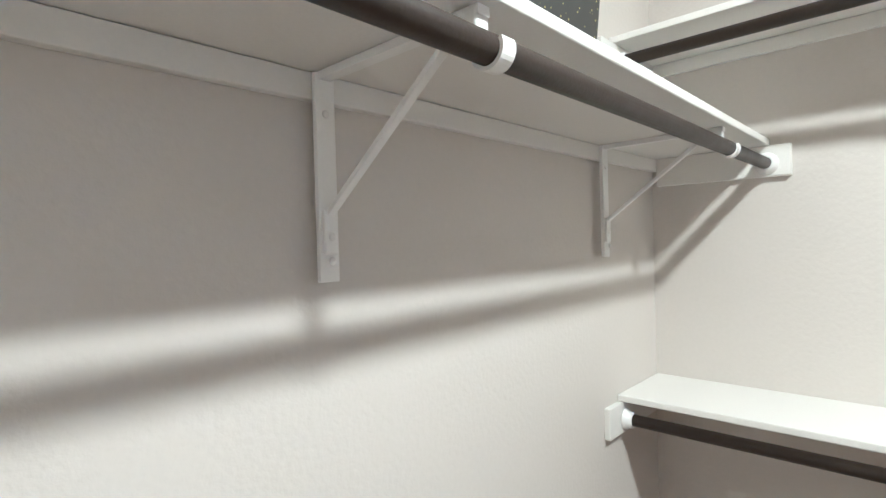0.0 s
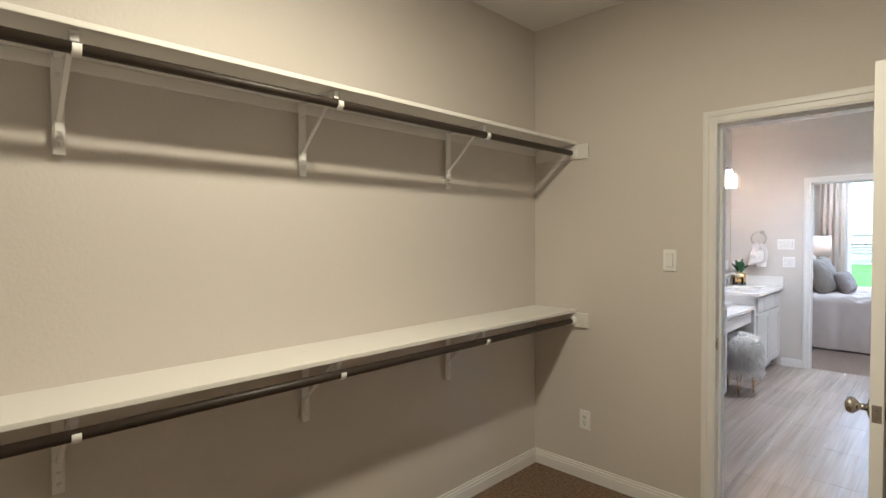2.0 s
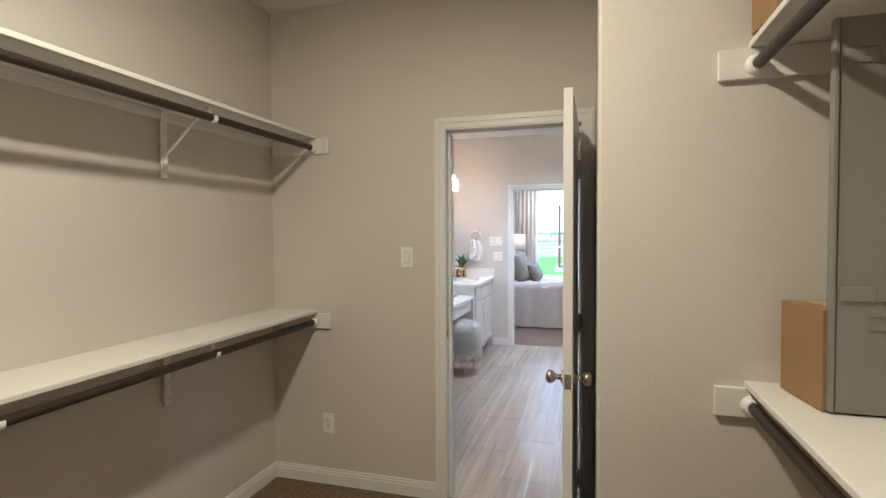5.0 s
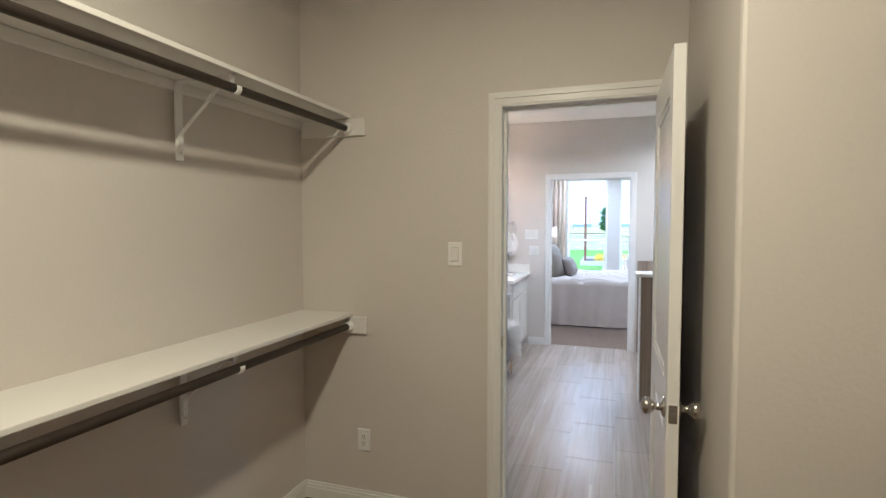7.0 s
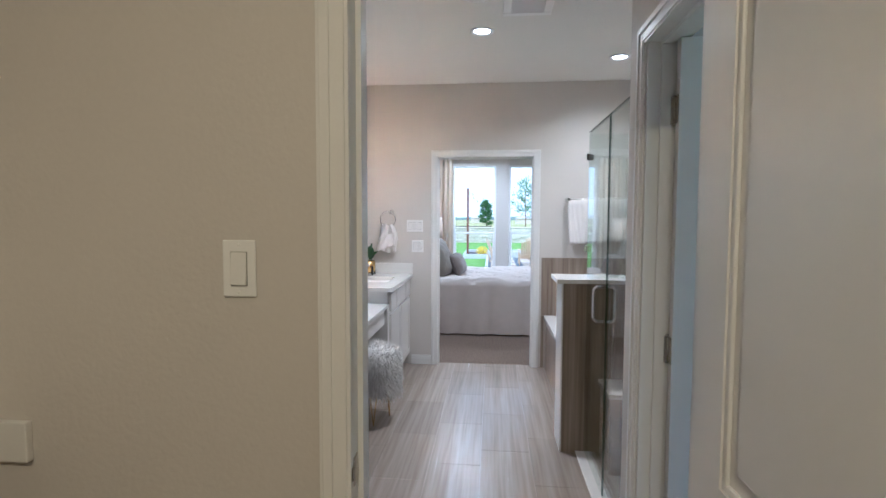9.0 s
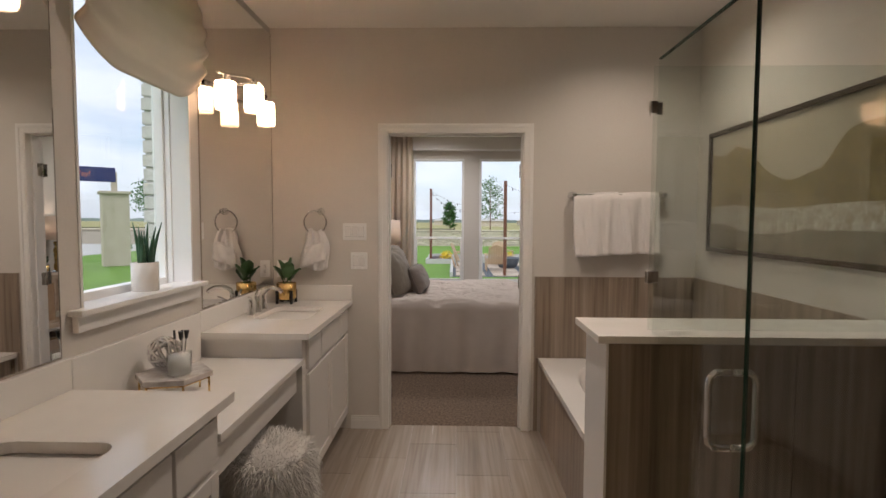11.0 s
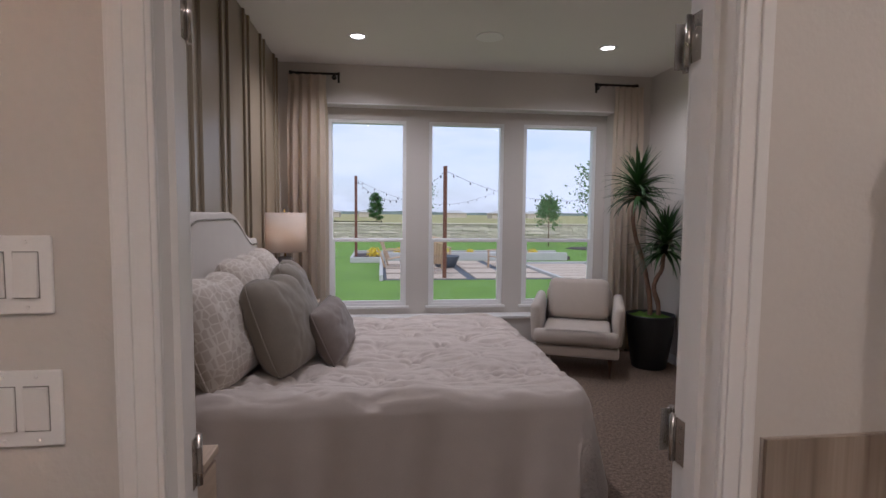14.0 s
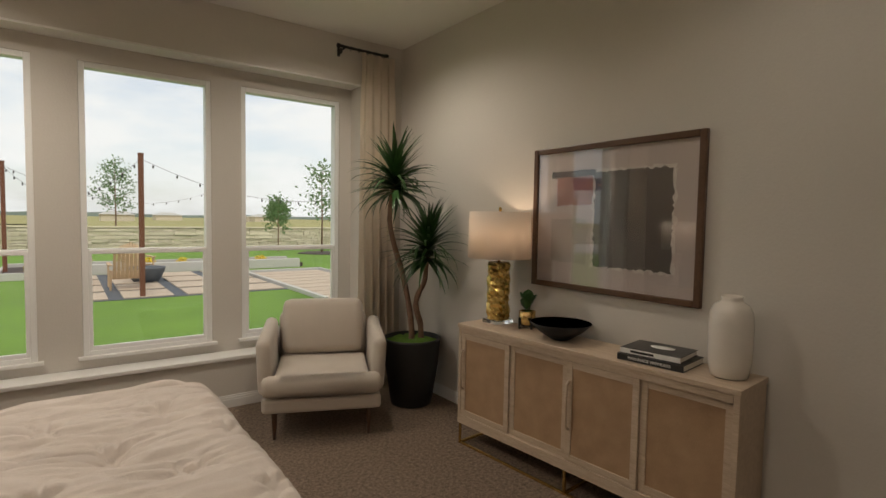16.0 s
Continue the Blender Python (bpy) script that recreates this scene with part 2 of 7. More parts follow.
SPECK = material("speckled_dark_board", (0.035, 0.035, 0.033), 0.6, colour2=(0.06, 0.06, 0.056), scale=30)
SLAT = material("grey_interior_paint_door", (0.78, 0.765, 0.74), 0.34, vary=0.004, scale=30)
PAPER = material("book_paper", (0.75, 0.72, 0.66), 0.8)
INK = material("black_cover", (0.022, 0.022, 0.022), 0.35, vary=0.1)
GRASS = material("lawn", (0.10, 0.20, 0.022), 0.95, colour2=(0.19, 0.335, 0.045), scale=0.6, fine=40, bump=0.02, bump_scale=60)
FIELD = material("dry_field", (0.30, 0.25, 0.10), 0.95, colour2=(0.34, 0.33, 0.12), scale=0.05, fine=3)
STONE = material("limestone", (0.50, 0.42, 0.31), 0.85, colour2=(0.66, 0.58, 0.46), scale=3, fine=30, bump=0.01, bump_scale=30)
PAVER = material("patio_paver", (0.44, 0.34, 0.25), 0.85, colour2=(0.54, 0.44, 0.34), scale=3, fine=60, bump=0.002, bump_scale=120)
SLATE = material("dark_pebbles", (0.10, 0.11, 0.125), 0.8, vary=0.3, scale=30, fine=60, bump=0.02, bump_scale=60)
RUST = material("rust_post", (0.16, 0.055, 0.03), 0.7, vary=0.2, scale=12)
TEAK = material("teak", (0.42, 0.27, 0.15), 0.6, colour2=(0.55, 0.38, 0.23), scale=8)
YELLOW = material("yellow_flowers", (0.75, 0.55, 0.03), 0.8, vary=0.3, scale=40)
MULCH = material("mulch", (0.07, 0.05, 0.045), 0.95, vary=0.3, scale=30)
FOLIAGE = shade_cloth("tree_leaves", (0.085, 0.19, 0.055), 0.5)
FOLIAGE2 = shade_cloth("pale_tree_leaves", (0.15, 0.25, 0.10), 0.5)
# Woods green paled towards grey, so the colour itself carries the distance haze.
HAZE_GREEN = material("haze_tinted_woods", (0.22, 0.27, 0.25), 0.95, vary=0.3, scale=0.06)
CONCRETE = material("pale_concrete", (0.48, 0.46, 0.42), 0.9, vary=0.06, scale=1)
BANNER = material("blue_banner", (0.02, 0.03, 0.14), 0.6, vary=0.05)
ORANGE = material("orange_letters", (0.75, 0.22, 0.10), 0.6)
BRICKW = material("white_brick", (0.62, 0.60, 0.56), 0.85, vary=0.06, scale=4, bump=0.004, bump_scale=60)
BULB_GLASS = shade_cloth("vanity_shade_glass", (0.88, 0.82, 0.74), 0.7)
CAN_GLOW = glow("downlight_lens", (1.0, 0.90, 0.78), 8.0)
SHADE = shade_cloth("lampshade_linen", (0.72, 0.66, 0.60))

# ---- builders ----


def box(bm, x0, y0, z0, x1, y1, z1, bevel=0.0, m=None):
    """Adds a box to bm between two corners, with its edges rounded off."""
    r = bmesh.ops.create_cube(bm, size=1)
    mat = Matrix.LocRotScale(((x0 + x1) / 2, (y0 + y1) / 2, (z0 + z1) / 2), None, (abs(x1 - x0), abs(y1 - y0), abs(z1 - z0)))
    bmesh.ops.transform(bm, matrix=(m @ mat) if m else mat, verts=r["verts"])
    if bevel:
        edges = list({e for v in r["verts"] for e in v.link_edges})
        bmesh.ops.bevel(bm, geom=edges, offset=bevel, segments=2, affect="EDGES", profile=0.5)
    return bm


def boxes(*rows, bevel=0.0):
    bm = bmesh.new()
    for r in rows:
        box(bm, *r, bevel=bevel)
    return bm


def lathe(bm, profile, seg=24, m=None, a0=0.0, a1=2 * math.pi):
    """Turns a profile of (radius, height) round the z axis."""
    full = abs(a1 - a0 - 2 * math.pi) < 1e-6
    n = seg if full else seg + 1
    rings = []
    for r, z in profile:
        ring = []
        for i in range(n):
            a = a0 + (a1 - a0) * i / seg
            p = Vector((r * math.cos(a), r * math.sin(a), z))
            ring.append(bm.verts.new(m @ p if m else p))
        rings.append(ring)
    for a, b in zip(rings, rings[1:]):
        for i in range(seg if full else n - 1):
            j = (i + 1) % n
            f = bm.faces.new((a[i], a[j], b[j], b[i]))
            f.smooth = True
    for ring in (rings[0], rings[-1]):
        if full and (ring[0].co - ring[len(ring) // 2].co).length > 1e-4:
            bm.faces.new(ring)
    return bm


def tube(bm, points, radius, seg=10, taper=None):
    """A round bar along points; taper: the radius at its end."""
    pts = [Vector(p) for p in points]
    rings = []
    side = None
    for i, p in enumerate(pts):
        d = (pts[min(i + 1, len(pts) - 1)] - pts[max(i - 1, 0)]).normalized()
        if side is None:
            side = d.orthogonal().normalized()
        side = (side - d * side.dot(d)).normalized()
        up = d.cross(side)
        r = radius if taper is None else radius + (taper - radius) * i / (len(pts) - 1)
        rings.append([bm.verts.new(p + r * (math.cos(2 * math.pi * k / seg) * side + math.sin(2 * math.pi * k / seg) * up)) for k in range(seg)])
    for a, b in zip(rings, rings[1:]):
        for k in range(seg):
            f = bm.faces.new((a[k], a[(k + 1) % seg], b[(k + 1) % seg], b[k]))
            f.smooth = True
    bm.faces.new(rings[0])
    bm.faces.new(rings[-1])
    return bm


def arc(cx, cy, cz, r, a0, a1, n, plane="xz"):
    out = []
    for i in range(n + 1):
        a = radians(a0 + (a1 - a0) * i / n)
        u, v = r * math.cos(a), r * math.sin(a)
        out.append({"xz": (cx + u, cy, cz + v), "yz": (cx, cy + u, cz + v), "xy": (cx + u, cy + v, cz)}[plane])
    return out


def mesh_object(name, bm, mat, smooth=False):
    bmesh.ops.recalc_face_normals(bm, faces=bm.faces)
    me = bpy.data.meshes.new(name)
    if smooth:
        for f in bm.faces:
            f.smooth = True
    bm.to_mesh(me)
    bm.free()
    me.materials.append(mat)
    return new(name, me)


def part(name, bm, mat, parent, label="", smooth=False):
    """Links a bmesh as one mesh object under a thing or a part; its points are in the parent's own metres."""
    ob = mesh_object(name, bm, mat, smooth)
    ob.parent = parent
    return tagged(ob, label=label)


def thing(name, x, y, z, label, category, group="", rz=0.0, kind=""):
    ob = new(name)
    ob.empty_display_size = 0.1
    ob.matrix_basis = pose(x, y, z, 0, 0, rz)
    return tagged(ob, label, category, group, kind)


def single(name, bm, mat, label, category, smooth=False, group="", kind="", m=None):
    ob = mesh_object(name, bm, mat, smooth)
    if m:
        ob.matrix_basis = m
    return tagged(ob, label, category, group, kind)


def setting(name, bm, mat, label, category, smooth=False):
    return single(name, bm, mat, label, category, smooth, kind="structure")


# ---- the plan ----
CX0, CX1, CY0, CY1, CZ = 0.82, 3.42, 0.0, 3.285, 2.80   # closet
NX, NY = 2.695, 2.30                                    # corner of the closet's return wall
BX0, BX1, BY0, BY1, BZ = 0.865, 3.745, 3.415, 7.295, 2.737  # bathroom
RX, RY = 2.69, 4.26                                     # the bathroom's narrow entry and its end
DX0, DX1, DY0, DY1, DZ = 1.0, 4.85, 7.415, 11.75, 2.92  # bedroom
WY = 11.97                                              # glass of the bedroom windows
C_OPEN = (1.912, 2.622)                                 # closet door
B_OPEN = (1.662, 2.580)                                 # bedroom double door
T_OPEN = (3.45, 4.06)                                   # side door of the bathroom
HEAD = 2.038
WIN_B = (5.47, 6.21, 1.135, 2.42)                       # bathroom window: y, y, z, z
BWIN = [(1.458, 2.257), (2.496, 3.303), (3.518, 4.334)]
BWZ = (0.47, 2.42)

# closet
setting("floor_closet", boxes((CX0 - 0.1, CY0 - 0.1, -0.06, CX1 + 0.1, CY1 + 0.06, 0.0)), CARPET, "brown cut-pile carpet of the closet", "floor")
setting("wall_closet_left", boxes((CX0 - 0.12, CY0 - 0.12, -0.06, CX0, CY1, CZ)), WALL, "greige orange-peel painted closet wall", "wall")
setting("wall_closet_back", boxes((CX0, CY0 - 0.12, -0.06, CX1 + 0.12, CY0, CZ)), WALL, "greige painted closet wall behind a shelf", "wall")
setting("wall_closet_right", boxes((CX1, CY0, -0.06, CX1 + 0.12, NY, CZ)), WALL, "greige painted closet side wall", "wall")
setting("wall_closet_return", boxes((NX, NY, -0.06, CX1 + 0.12, CY1, CZ), bevel=0.012), WALL, "greige textured return wall with a rounded corner", "wall")
setting("wall_closet_front", boxes(
    (CX0 - 0.12, CY1, -0.06, C_OPEN[0] - 0.015, BY0, 2.86), (C_OPEN[1] + 0.015, CY1, -0.06, CX1 + 0.12, BY0, 2.86), (C_OPEN[0] - 0.015, CY1, HEAD + 0.015, C_OPEN[1] + 0.015, BY0, 2.86)),
    WALL, "greige painted wall with the closet doorway", "wall")
setting("ceiling_closet", boxes((CX0 - 0.12, CY0 - 0.12, CZ, CX1 + 0.12, CY1, CZ + 0.06)), CEIL, "pale flat closet ceiling", "ceiling")

# bathroom
setting("wall_bath_left", boxes(
    (BX0 - 0.165, BY0, -0.06, BX0, WIN_B[0], BZ), (BX0 - 0.165, WIN_B[1], -0.06, BX0, BY1, BZ),
    (BX0 - 0.165, WIN_B[0], -0.06, BX0, WIN_B[1], WIN_B[2]), (BX0 - 0.165, WIN_B[0], WIN_B[3], BX0, WIN_B[1], BZ)), WALL, "greige painted bathroom wall with a window", "wall")
setting("wall_bath_right", boxes((BX1, RY - 0.1, -0.06, BX1 + 0.12, BY1, BZ)), WALL, "greige painted wall behind tub and shower", "wall")
setting("wall_bath_side", boxes(
    (RX, BY0, -0.06, RX + 0.12, T_OPEN[0], BZ), (RX, T_OPEN[1], -0.06, RX + 0.12, RY, BZ), (RX, T_OPEN[0], HEAD, RX + 0.12, T_OPEN[1], BZ)), WALL, "greige painted wall with a side doorway", "wall")
setting("wall_shower_back", boxes((RX + 0.12, RY - 0.12, -0.06, BX1, RY, BZ)), WALL, "wall at the end of the shower", "wall")
setting("wall_side_room", boxes((CX1 + 0.6, BY0, -0.06, CX1 + 0.72, RY - 0.12, BZ)), WALL, "greige painted wall of the side room", "wall")
setting("wall_bath_bedroom", boxes(
    (BX0 - 0.25, BY1, -0.06, B_OPEN[0] - 0.015, DY0, 2.98), (B_OPEN[1] + 0.015, BY1, -0.06, DX1 + 0.12, DY0, 2.98), (B_OPEN[0] - 0.015, BY1, HEAD + 0.015, B_OPEN[1] + 0.015, DY0, 2.98)),
    WALL, "greige painted wall with the bedroom doorway", "wall")
setting("ceiling_bath", boxes((BX0 - 0.25, BY0, BZ, CX1 + 0.72, BY1, BZ + 0.06)), CEIL, "white flat bathroom ceiling", "ceiling")

# bedroom
setting("floor_bedroom", boxes((DX0 - 0.1, BY1 + 0.06, -0.06, DX1 + 0.1, DY1 + 0.1, 0.0)), CARPET2, "beige cut-pile carpet of the bedroom", "floor")
setting("wall_bedroom_left", boxes((DX0 - 0.12, DY0, -0.06, DX0, 12.1, DZ)), TAUPE, "glossy taupe painted feature wall", "wall")
setting("wall_bedroom_right", boxes((DX1, DY0, -0.06, DX1 + 0.12, 12.1, DZ)), WALL, "greige painted bedroom wall behind the sideboard", "wall")
LEDGE, SOFFIT, REC = 0.385, 2.55, (1.405, 4.445)
setting("wall_bedroom_window", boxes(
    (DX0, DY1, -0.06, REC[0], 12.1, DZ), (REC[1], DY1, -0.06, DX1, 12.1, DZ), (REC[0], DY1, SOFFIT, REC[1], 12.1, DZ), (REC[0], DY1, -0.06, REC[1], 12.1, LEDGE - 0.03)),
    WALL, "greige painted window wall with a deep recess", "wall")
rows = []
xs = [REC[0]] + [v for w in BWIN for v in w] + [REC[1]]
for a, b in zip(xs[0::2], xs[1::2]):
    rows.append((a, WY - 0.04, LEDGE, b, 12.1, SOFFIT))
for a, b in BWIN:
    rows += [(a, WY - 0.04, LEDGE, b, 12.1, BWZ[0] - 0.02), (a, WY - 0.04, BWZ[1], b, 12.1, SOFFIT)]
for r in rows:
    setting("wall_window_pier", boxes(r), WALL, "greige painted pier beside a bedroom window", "wall")
# Added board under the soffit; its white stands in for daylight from the windows.
setting("trim_daylit_soffit", boxes((REC[0] + 0.002, DY1 - 0.003, SOFFIT - 0.014, REC[1] - 0.002, WY - 0.042, SOFFIT - 0.001)), TRIM, "board added under the window soffit, white to imitate daylight", "trim")
setting("ceiling_bedroom", boxes((DX0 - 0.12, DY0, DZ, DX1 + 0.12, 12.1, DZ + 0.06)), CEIL, "white flat bedroom ceiling", "ceiling")
setting("window_ledge", boxes((REC[0], DY1 - 0.02, LEDGE - 0.03, REC[1], WY - 0.04, LEDGE), bevel=0.006), TRIM, "white painted ledge under the bedroom windows", "ledge")

# ---- trim, doors and plates ----


def casing(name, u0, u1, head, at, out, axis="x", label="white painted door casing"):
    """A stepped casing round an opening in a wall; axis: the wall's run; at: its face; out: the way off it (+1 or -1)."""
    w, rows = 0.066, []
    for a, b, t in ((0.0, 1.0, 0.010), (0.12, 0.9, 0.014), (0.55, 0.86, 0.019)):
        lo, hi = w * a, w * b
        for p, q, z0, z1 in ((u0 - hi, u0 - lo, 0.0, head + hi), (u1 + lo, u1 + hi, 0.0, head + hi), (u0 - lo, u1 + lo, head + lo, head + hi)):
            c0, c1 = at, at + out * t
            rows.append((p, c0, z0, q, c1, z1) if axis == "x" else (c0, p, z0, c1, q, z1))
    return setting(name, boxes(*rows, bevel=0.002), TRIM, label, "trim")


def jamb(name, u0, u1, head, c0, c1, axis="x", stop=None):
    rows = []
    for p, q, z0, z1 in ((u0 - 0.015, u0, 0, head), (u1, u1 + 0.015, 0, head), (u0 - 0.015, u1 + 0.015, head, head + 0.015)):
        rows.append((p, c0, z0, q, c1, z1) if axis == "x" else (c0, p, z0, c1, q, z1))
    if stop:
        for p, q, z0, z1 in ((u0, u0 + 0.011, 0, head), (u1 - 0.011, u1, 0, head), (u0 + 0.011, u1 - 0.011, head - 0.011, head)):
            rows.append((p, stop[0], z0, q, stop[1], z1) if axis == "x" else (stop[0], p, z0, stop[1], q, z1))
    return setting(name, boxes(*rows), TRIM, "white painted door jamb", "trim")


def baseboard(name, runs):
    """runs: (x0, y0, x1, y1, nx, ny) along a wall, with the way off it."""
    bm = bmesh.new()
    for x0, y0, x1, y1, nx, ny in runs:
        for h0, h1, t in ((0.0, 0.062, 0.014), (0.062, 0.078, 0.011), (0.078, 0.092, 0.007)):
            box(bm, min(x0, x1 + nx * t), min(y0, y1 + ny * t), h0, max(x0, x1, x0 + nx * t), max(y0, y1, y0 + ny * t), h1, bevel=0.0015)
    return setting(name, bm, TRIM, "white painted stepped baseboard", "baseboard")


casing("trim_closet_door", C_OPEN[0], C_OPEN[1], HEAD, CY1, -1)
casing("trim_closet_door_bath", C_OPEN[0], C_OPEN[1], HEAD, BY0, 1)
jamb("jamb_closet_door", C_OPEN[0], C_OPEN[1], HEAD, CY1, BY0, stop=(CY1 + 0.045, CY1 + 0.08))
casing("trim_bedroom_door", B_OPEN[0], B_OPEN[1], HEAD, BY1, -1)
casing("trim_bedroom_door_inside", B_OPEN[0], B_OPEN[1], HEAD, DY0, 1)
jamb("jamb_bedroom_door", B_OPEN[0], B_OPEN[1], HEAD, BY1, DY0, stop=(BY1 + 0.04, BY1 + 0.075))
casing("trim_side_door", T_OPEN[0], T_OPEN[1], HEAD - 0.015, RX, -1, axis="y")
jamb("jamb_side_door", T_OPEN[0] + 0.015, T_OPEN[1] - 0.015, HEAD - 0.015, RX, RX + 0.12, axis="y", stop=(RX + 0.04, RX + 0.075))
baseboard("baseboard_closet", [(CX0, CY0, CX0, CY1, 1, 0), (CX0 + 0.014, CY1, C_OPEN[0] - 0.063, CY1, 0, -1), (CX0 + 0.014, CY0, CX1, CY0, 0, 1), (CX1, CY0 + 0.014, CX1, NY, -1, 0), (NX, NY, CX1 - 0.014, NY, 0, -1), (NX, NY, NX, CY1 - 0.014, -1, 0)])
baseboard("baseboard_bath", [(1.40, BY1, B_OPEN[0] - 0.063, BY1, 0, -1), (RX, T_OPEN[1] + 0.063, RX, RY, -1, 0), (BX0, BY0, BX0, 4.29, 1, 0), (BX0 + 0.014, BY0, C_OPEN[0] - 0.063, BY0, 0, 1)])
baseboard("baseboard_bedroom", [(DX1, DY0, DX1, DY1, -1, 0), (DX0, DY1, DX1 - 0.014, DY1, 0, -1), (DX0, DY0, DX0, DY1 - 0.014, 1, 0), (B_OPEN[1] + 0.063, DY0, DX1 - 0.014, DY0, 0, 1), (DX0 + 0.014, DY0, B_OPEN[0] - 0.063, DY0, 0, 1)])


def knob_mesh(side):
    bm = bmesh.new()
    turn = pose(0, 0, 0, 0, 90 * side, 0)
    lathe(bm, [(0.032, 0.0), (0.032, 0.004), (0.026, 0.009), (0.012, 0.013), (0.011, 0.03), (0.018, 0.036), (0.0265, 0.046), (0.028, 0.055), (0.024, 0.064), (0.012, 0.069), (0.0005, 0.070)], 20, turn)
    return bm


def panel_door(name, width, m, label, knob=True, hinge_zs=(0.22, 1.02, 1.80)):
    """A two-panel leaf in its own space: hinged at y = 0, running to -y, its thickness from x = 0 to 0.035."""
    d = new(name)
    d.matrix_basis = m
    tagged(d, label, "door", kind="structure")
    t, h, s = 0.035, 2.02, 0.112
    rails = [(0.008, 0.24), (0.86, 1.00), (h - 0.125, h)]
    bm = bmesh.new()
    box(bm, 0, -s, 0.008, t, 0, h, 0.0015)
    box(bm, 0, -width, 0.008, t, -width + s, h, 0.0015)
    for a, b in rails:
        box(bm, 0, -width + s, a, t, -s, b)
    part("leaf", bm, SLAT, d, "white painted two-panel door leaf")
    for (_, a), (b, _) in zip(rails, rails[1:]):
        bm = bmesh.new()
        y0, y1 = -width + s, -s
        box(bm, 0.011, y0, a, t - 0.011, y1, b)
        box(bm, 0.005, y0 + 0.045, a + 0.045, t - 0.005, y1 - 0.045, b - 0.045, 0.005)
        for x0, x1 in ((0.003, 0.011), (t - 0.011, t - 0.003)):
            for r in ((y0, a, y0 + 0.016, b), (y1 - 0.016, a, y1, b), (y0 + 0.016, a, y1 - 0.016, a + 0.016), (y0 + 0.016, b - 0.016, y1 - 0.016, b)):
                box(bm, x0, r[0], r[1], x1, r[2], r[3], 0.003)
        part("raised_panel", bm, SLAT, d)
    for hz in hinge_zs:
        bm = boxes((t + 0.0005, -0.002, hz - 0.045, t + 0.003, 0.030, hz + 0.045), (0.004, 0.0005, hz - 0.045, t, 0.0030, hz + 0.045), bevel=0.0008)
        tube(bm, [(t + 0.006, 0.003, hz - 0.048), (t + 0.006, 0.003, hz + 0.048)], 0.006, 10)
        for sz in (-0.028, 0.0, 0.028):
            lathe(bm, [(0.004, 0), (0.003, 0.001), (0.0004, 0.0012)], 8, pose(t * 0.55, 0.003, hz + sz, -90, 0, 0))
        part("hinge", bm, NICKEL, d, "dark nickel butt hinge")
    if knob:
        ky, kz = -width + 0.062, 0.918
        k = part("latch_plate", boxes((0.005, -width - 0.0015, kz - 0.028, t - 0.005, -width + 0.001, kz + 0.028), (0.011, -width - 0.009, kz - 0.011, t - 0.013, -width, kz + 0.011), bevel=0.0008), NICKEL, d)
        for side, x in ((-1, 0.0), (1, t)):
            kb = part("knob", knob_mesh(side), NICKEL, d, "polished nickel door knob", smooth=True)
            kb.location = (x, ky, kz)
    return d


panel_door("door_1", 0.71, pose(2.574, 3.278, 0, 0, 0, 0), "white two-panel closet door standing open")
panel_door("door_2", 0.60, pose(RX + 0.085, T_OPEN[1] - 0.062, 0, 0, 0, 88), "white two-panel side door standing open into the next room")
panel_door("door_3", 0.455, pose(B_OPEN[0] - 0.022, DY0 + 0.045, 0, 0, 0, 270), "narrow white double-door leaf folded back", hinge_zs=(0.22, 1.02, 1.80))
panel_door("door_4", 0.455, pose(B_OPEN[1] + 0.022, DY0 + 0.010, 0, 0, 0, 90), "narrow white double-door leaf folded back", hinge_zs=(0.22, 1.02, 1.80))
for hx, sgn in ((B_OPEN[0], 1), (B_OPEN[1], -1)):
    for hz in (0.22, 1.02, 1.80):
        bm = boxes((hx, DY0 - 0.036, hz - 0.045, hx + sgn * 0.003, DY0, hz + 0.045), bevel=0.0008)
        tube(bm, [(hx + sgn * 0.004, DY0 + 0.008, hz - 0.048), (hx + sgn * 0.004, DY0 + 0.008, hz + 0.048)], 0.006, 10)
        for sz in (-0.03, 0.0, 0.03):
            lathe(bm, [(0.0045, 0), (0.003, 0.001), (0.0004, 0.0012)], 8, pose(hx + sgn * 0.003, DY0 - 0.018, hz + sz, 0, 90 * sgn, 0))
        setting("hinge_leaf", bm, NICKEL, "nickel hinge leaf on the door jamb", "hinge")
for hz in (0.22, 1.02, 1.80):
    bm = boxes((RX + 0.048, T_OPEN[1] - 0.018, hz - 0.045, RX + 0.084, T_OPEN[1] - 0.015, hz + 0.045), bevel=0.0008)
    tube(bm, [(RX + 0.088, T_OPEN[1] - 0.024, hz - 0.048), (RX + 0.088, T_OPEN[1] - 0.024, hz + 0.048)], 0.0065, 10)
    setting("hinge_leaf", bm, NICKEL, "nickel hinge leaf on the side door jamb", "hinge")
setting("strike_plate", boxes((C_OPEN[0], CY1 + 0.006, 0.90, C_OPEN[0] + 0.0015, CY1 + 0.036, 0.96), (C_OPEN[0], CY1 - 0.006, 0.915, C_OPEN[0] + 0.0025, CY1 + 0.006, 0.945), bevel=0.0006), NICKEL, "nickel strike plate on the closet jamb", "strike plate")


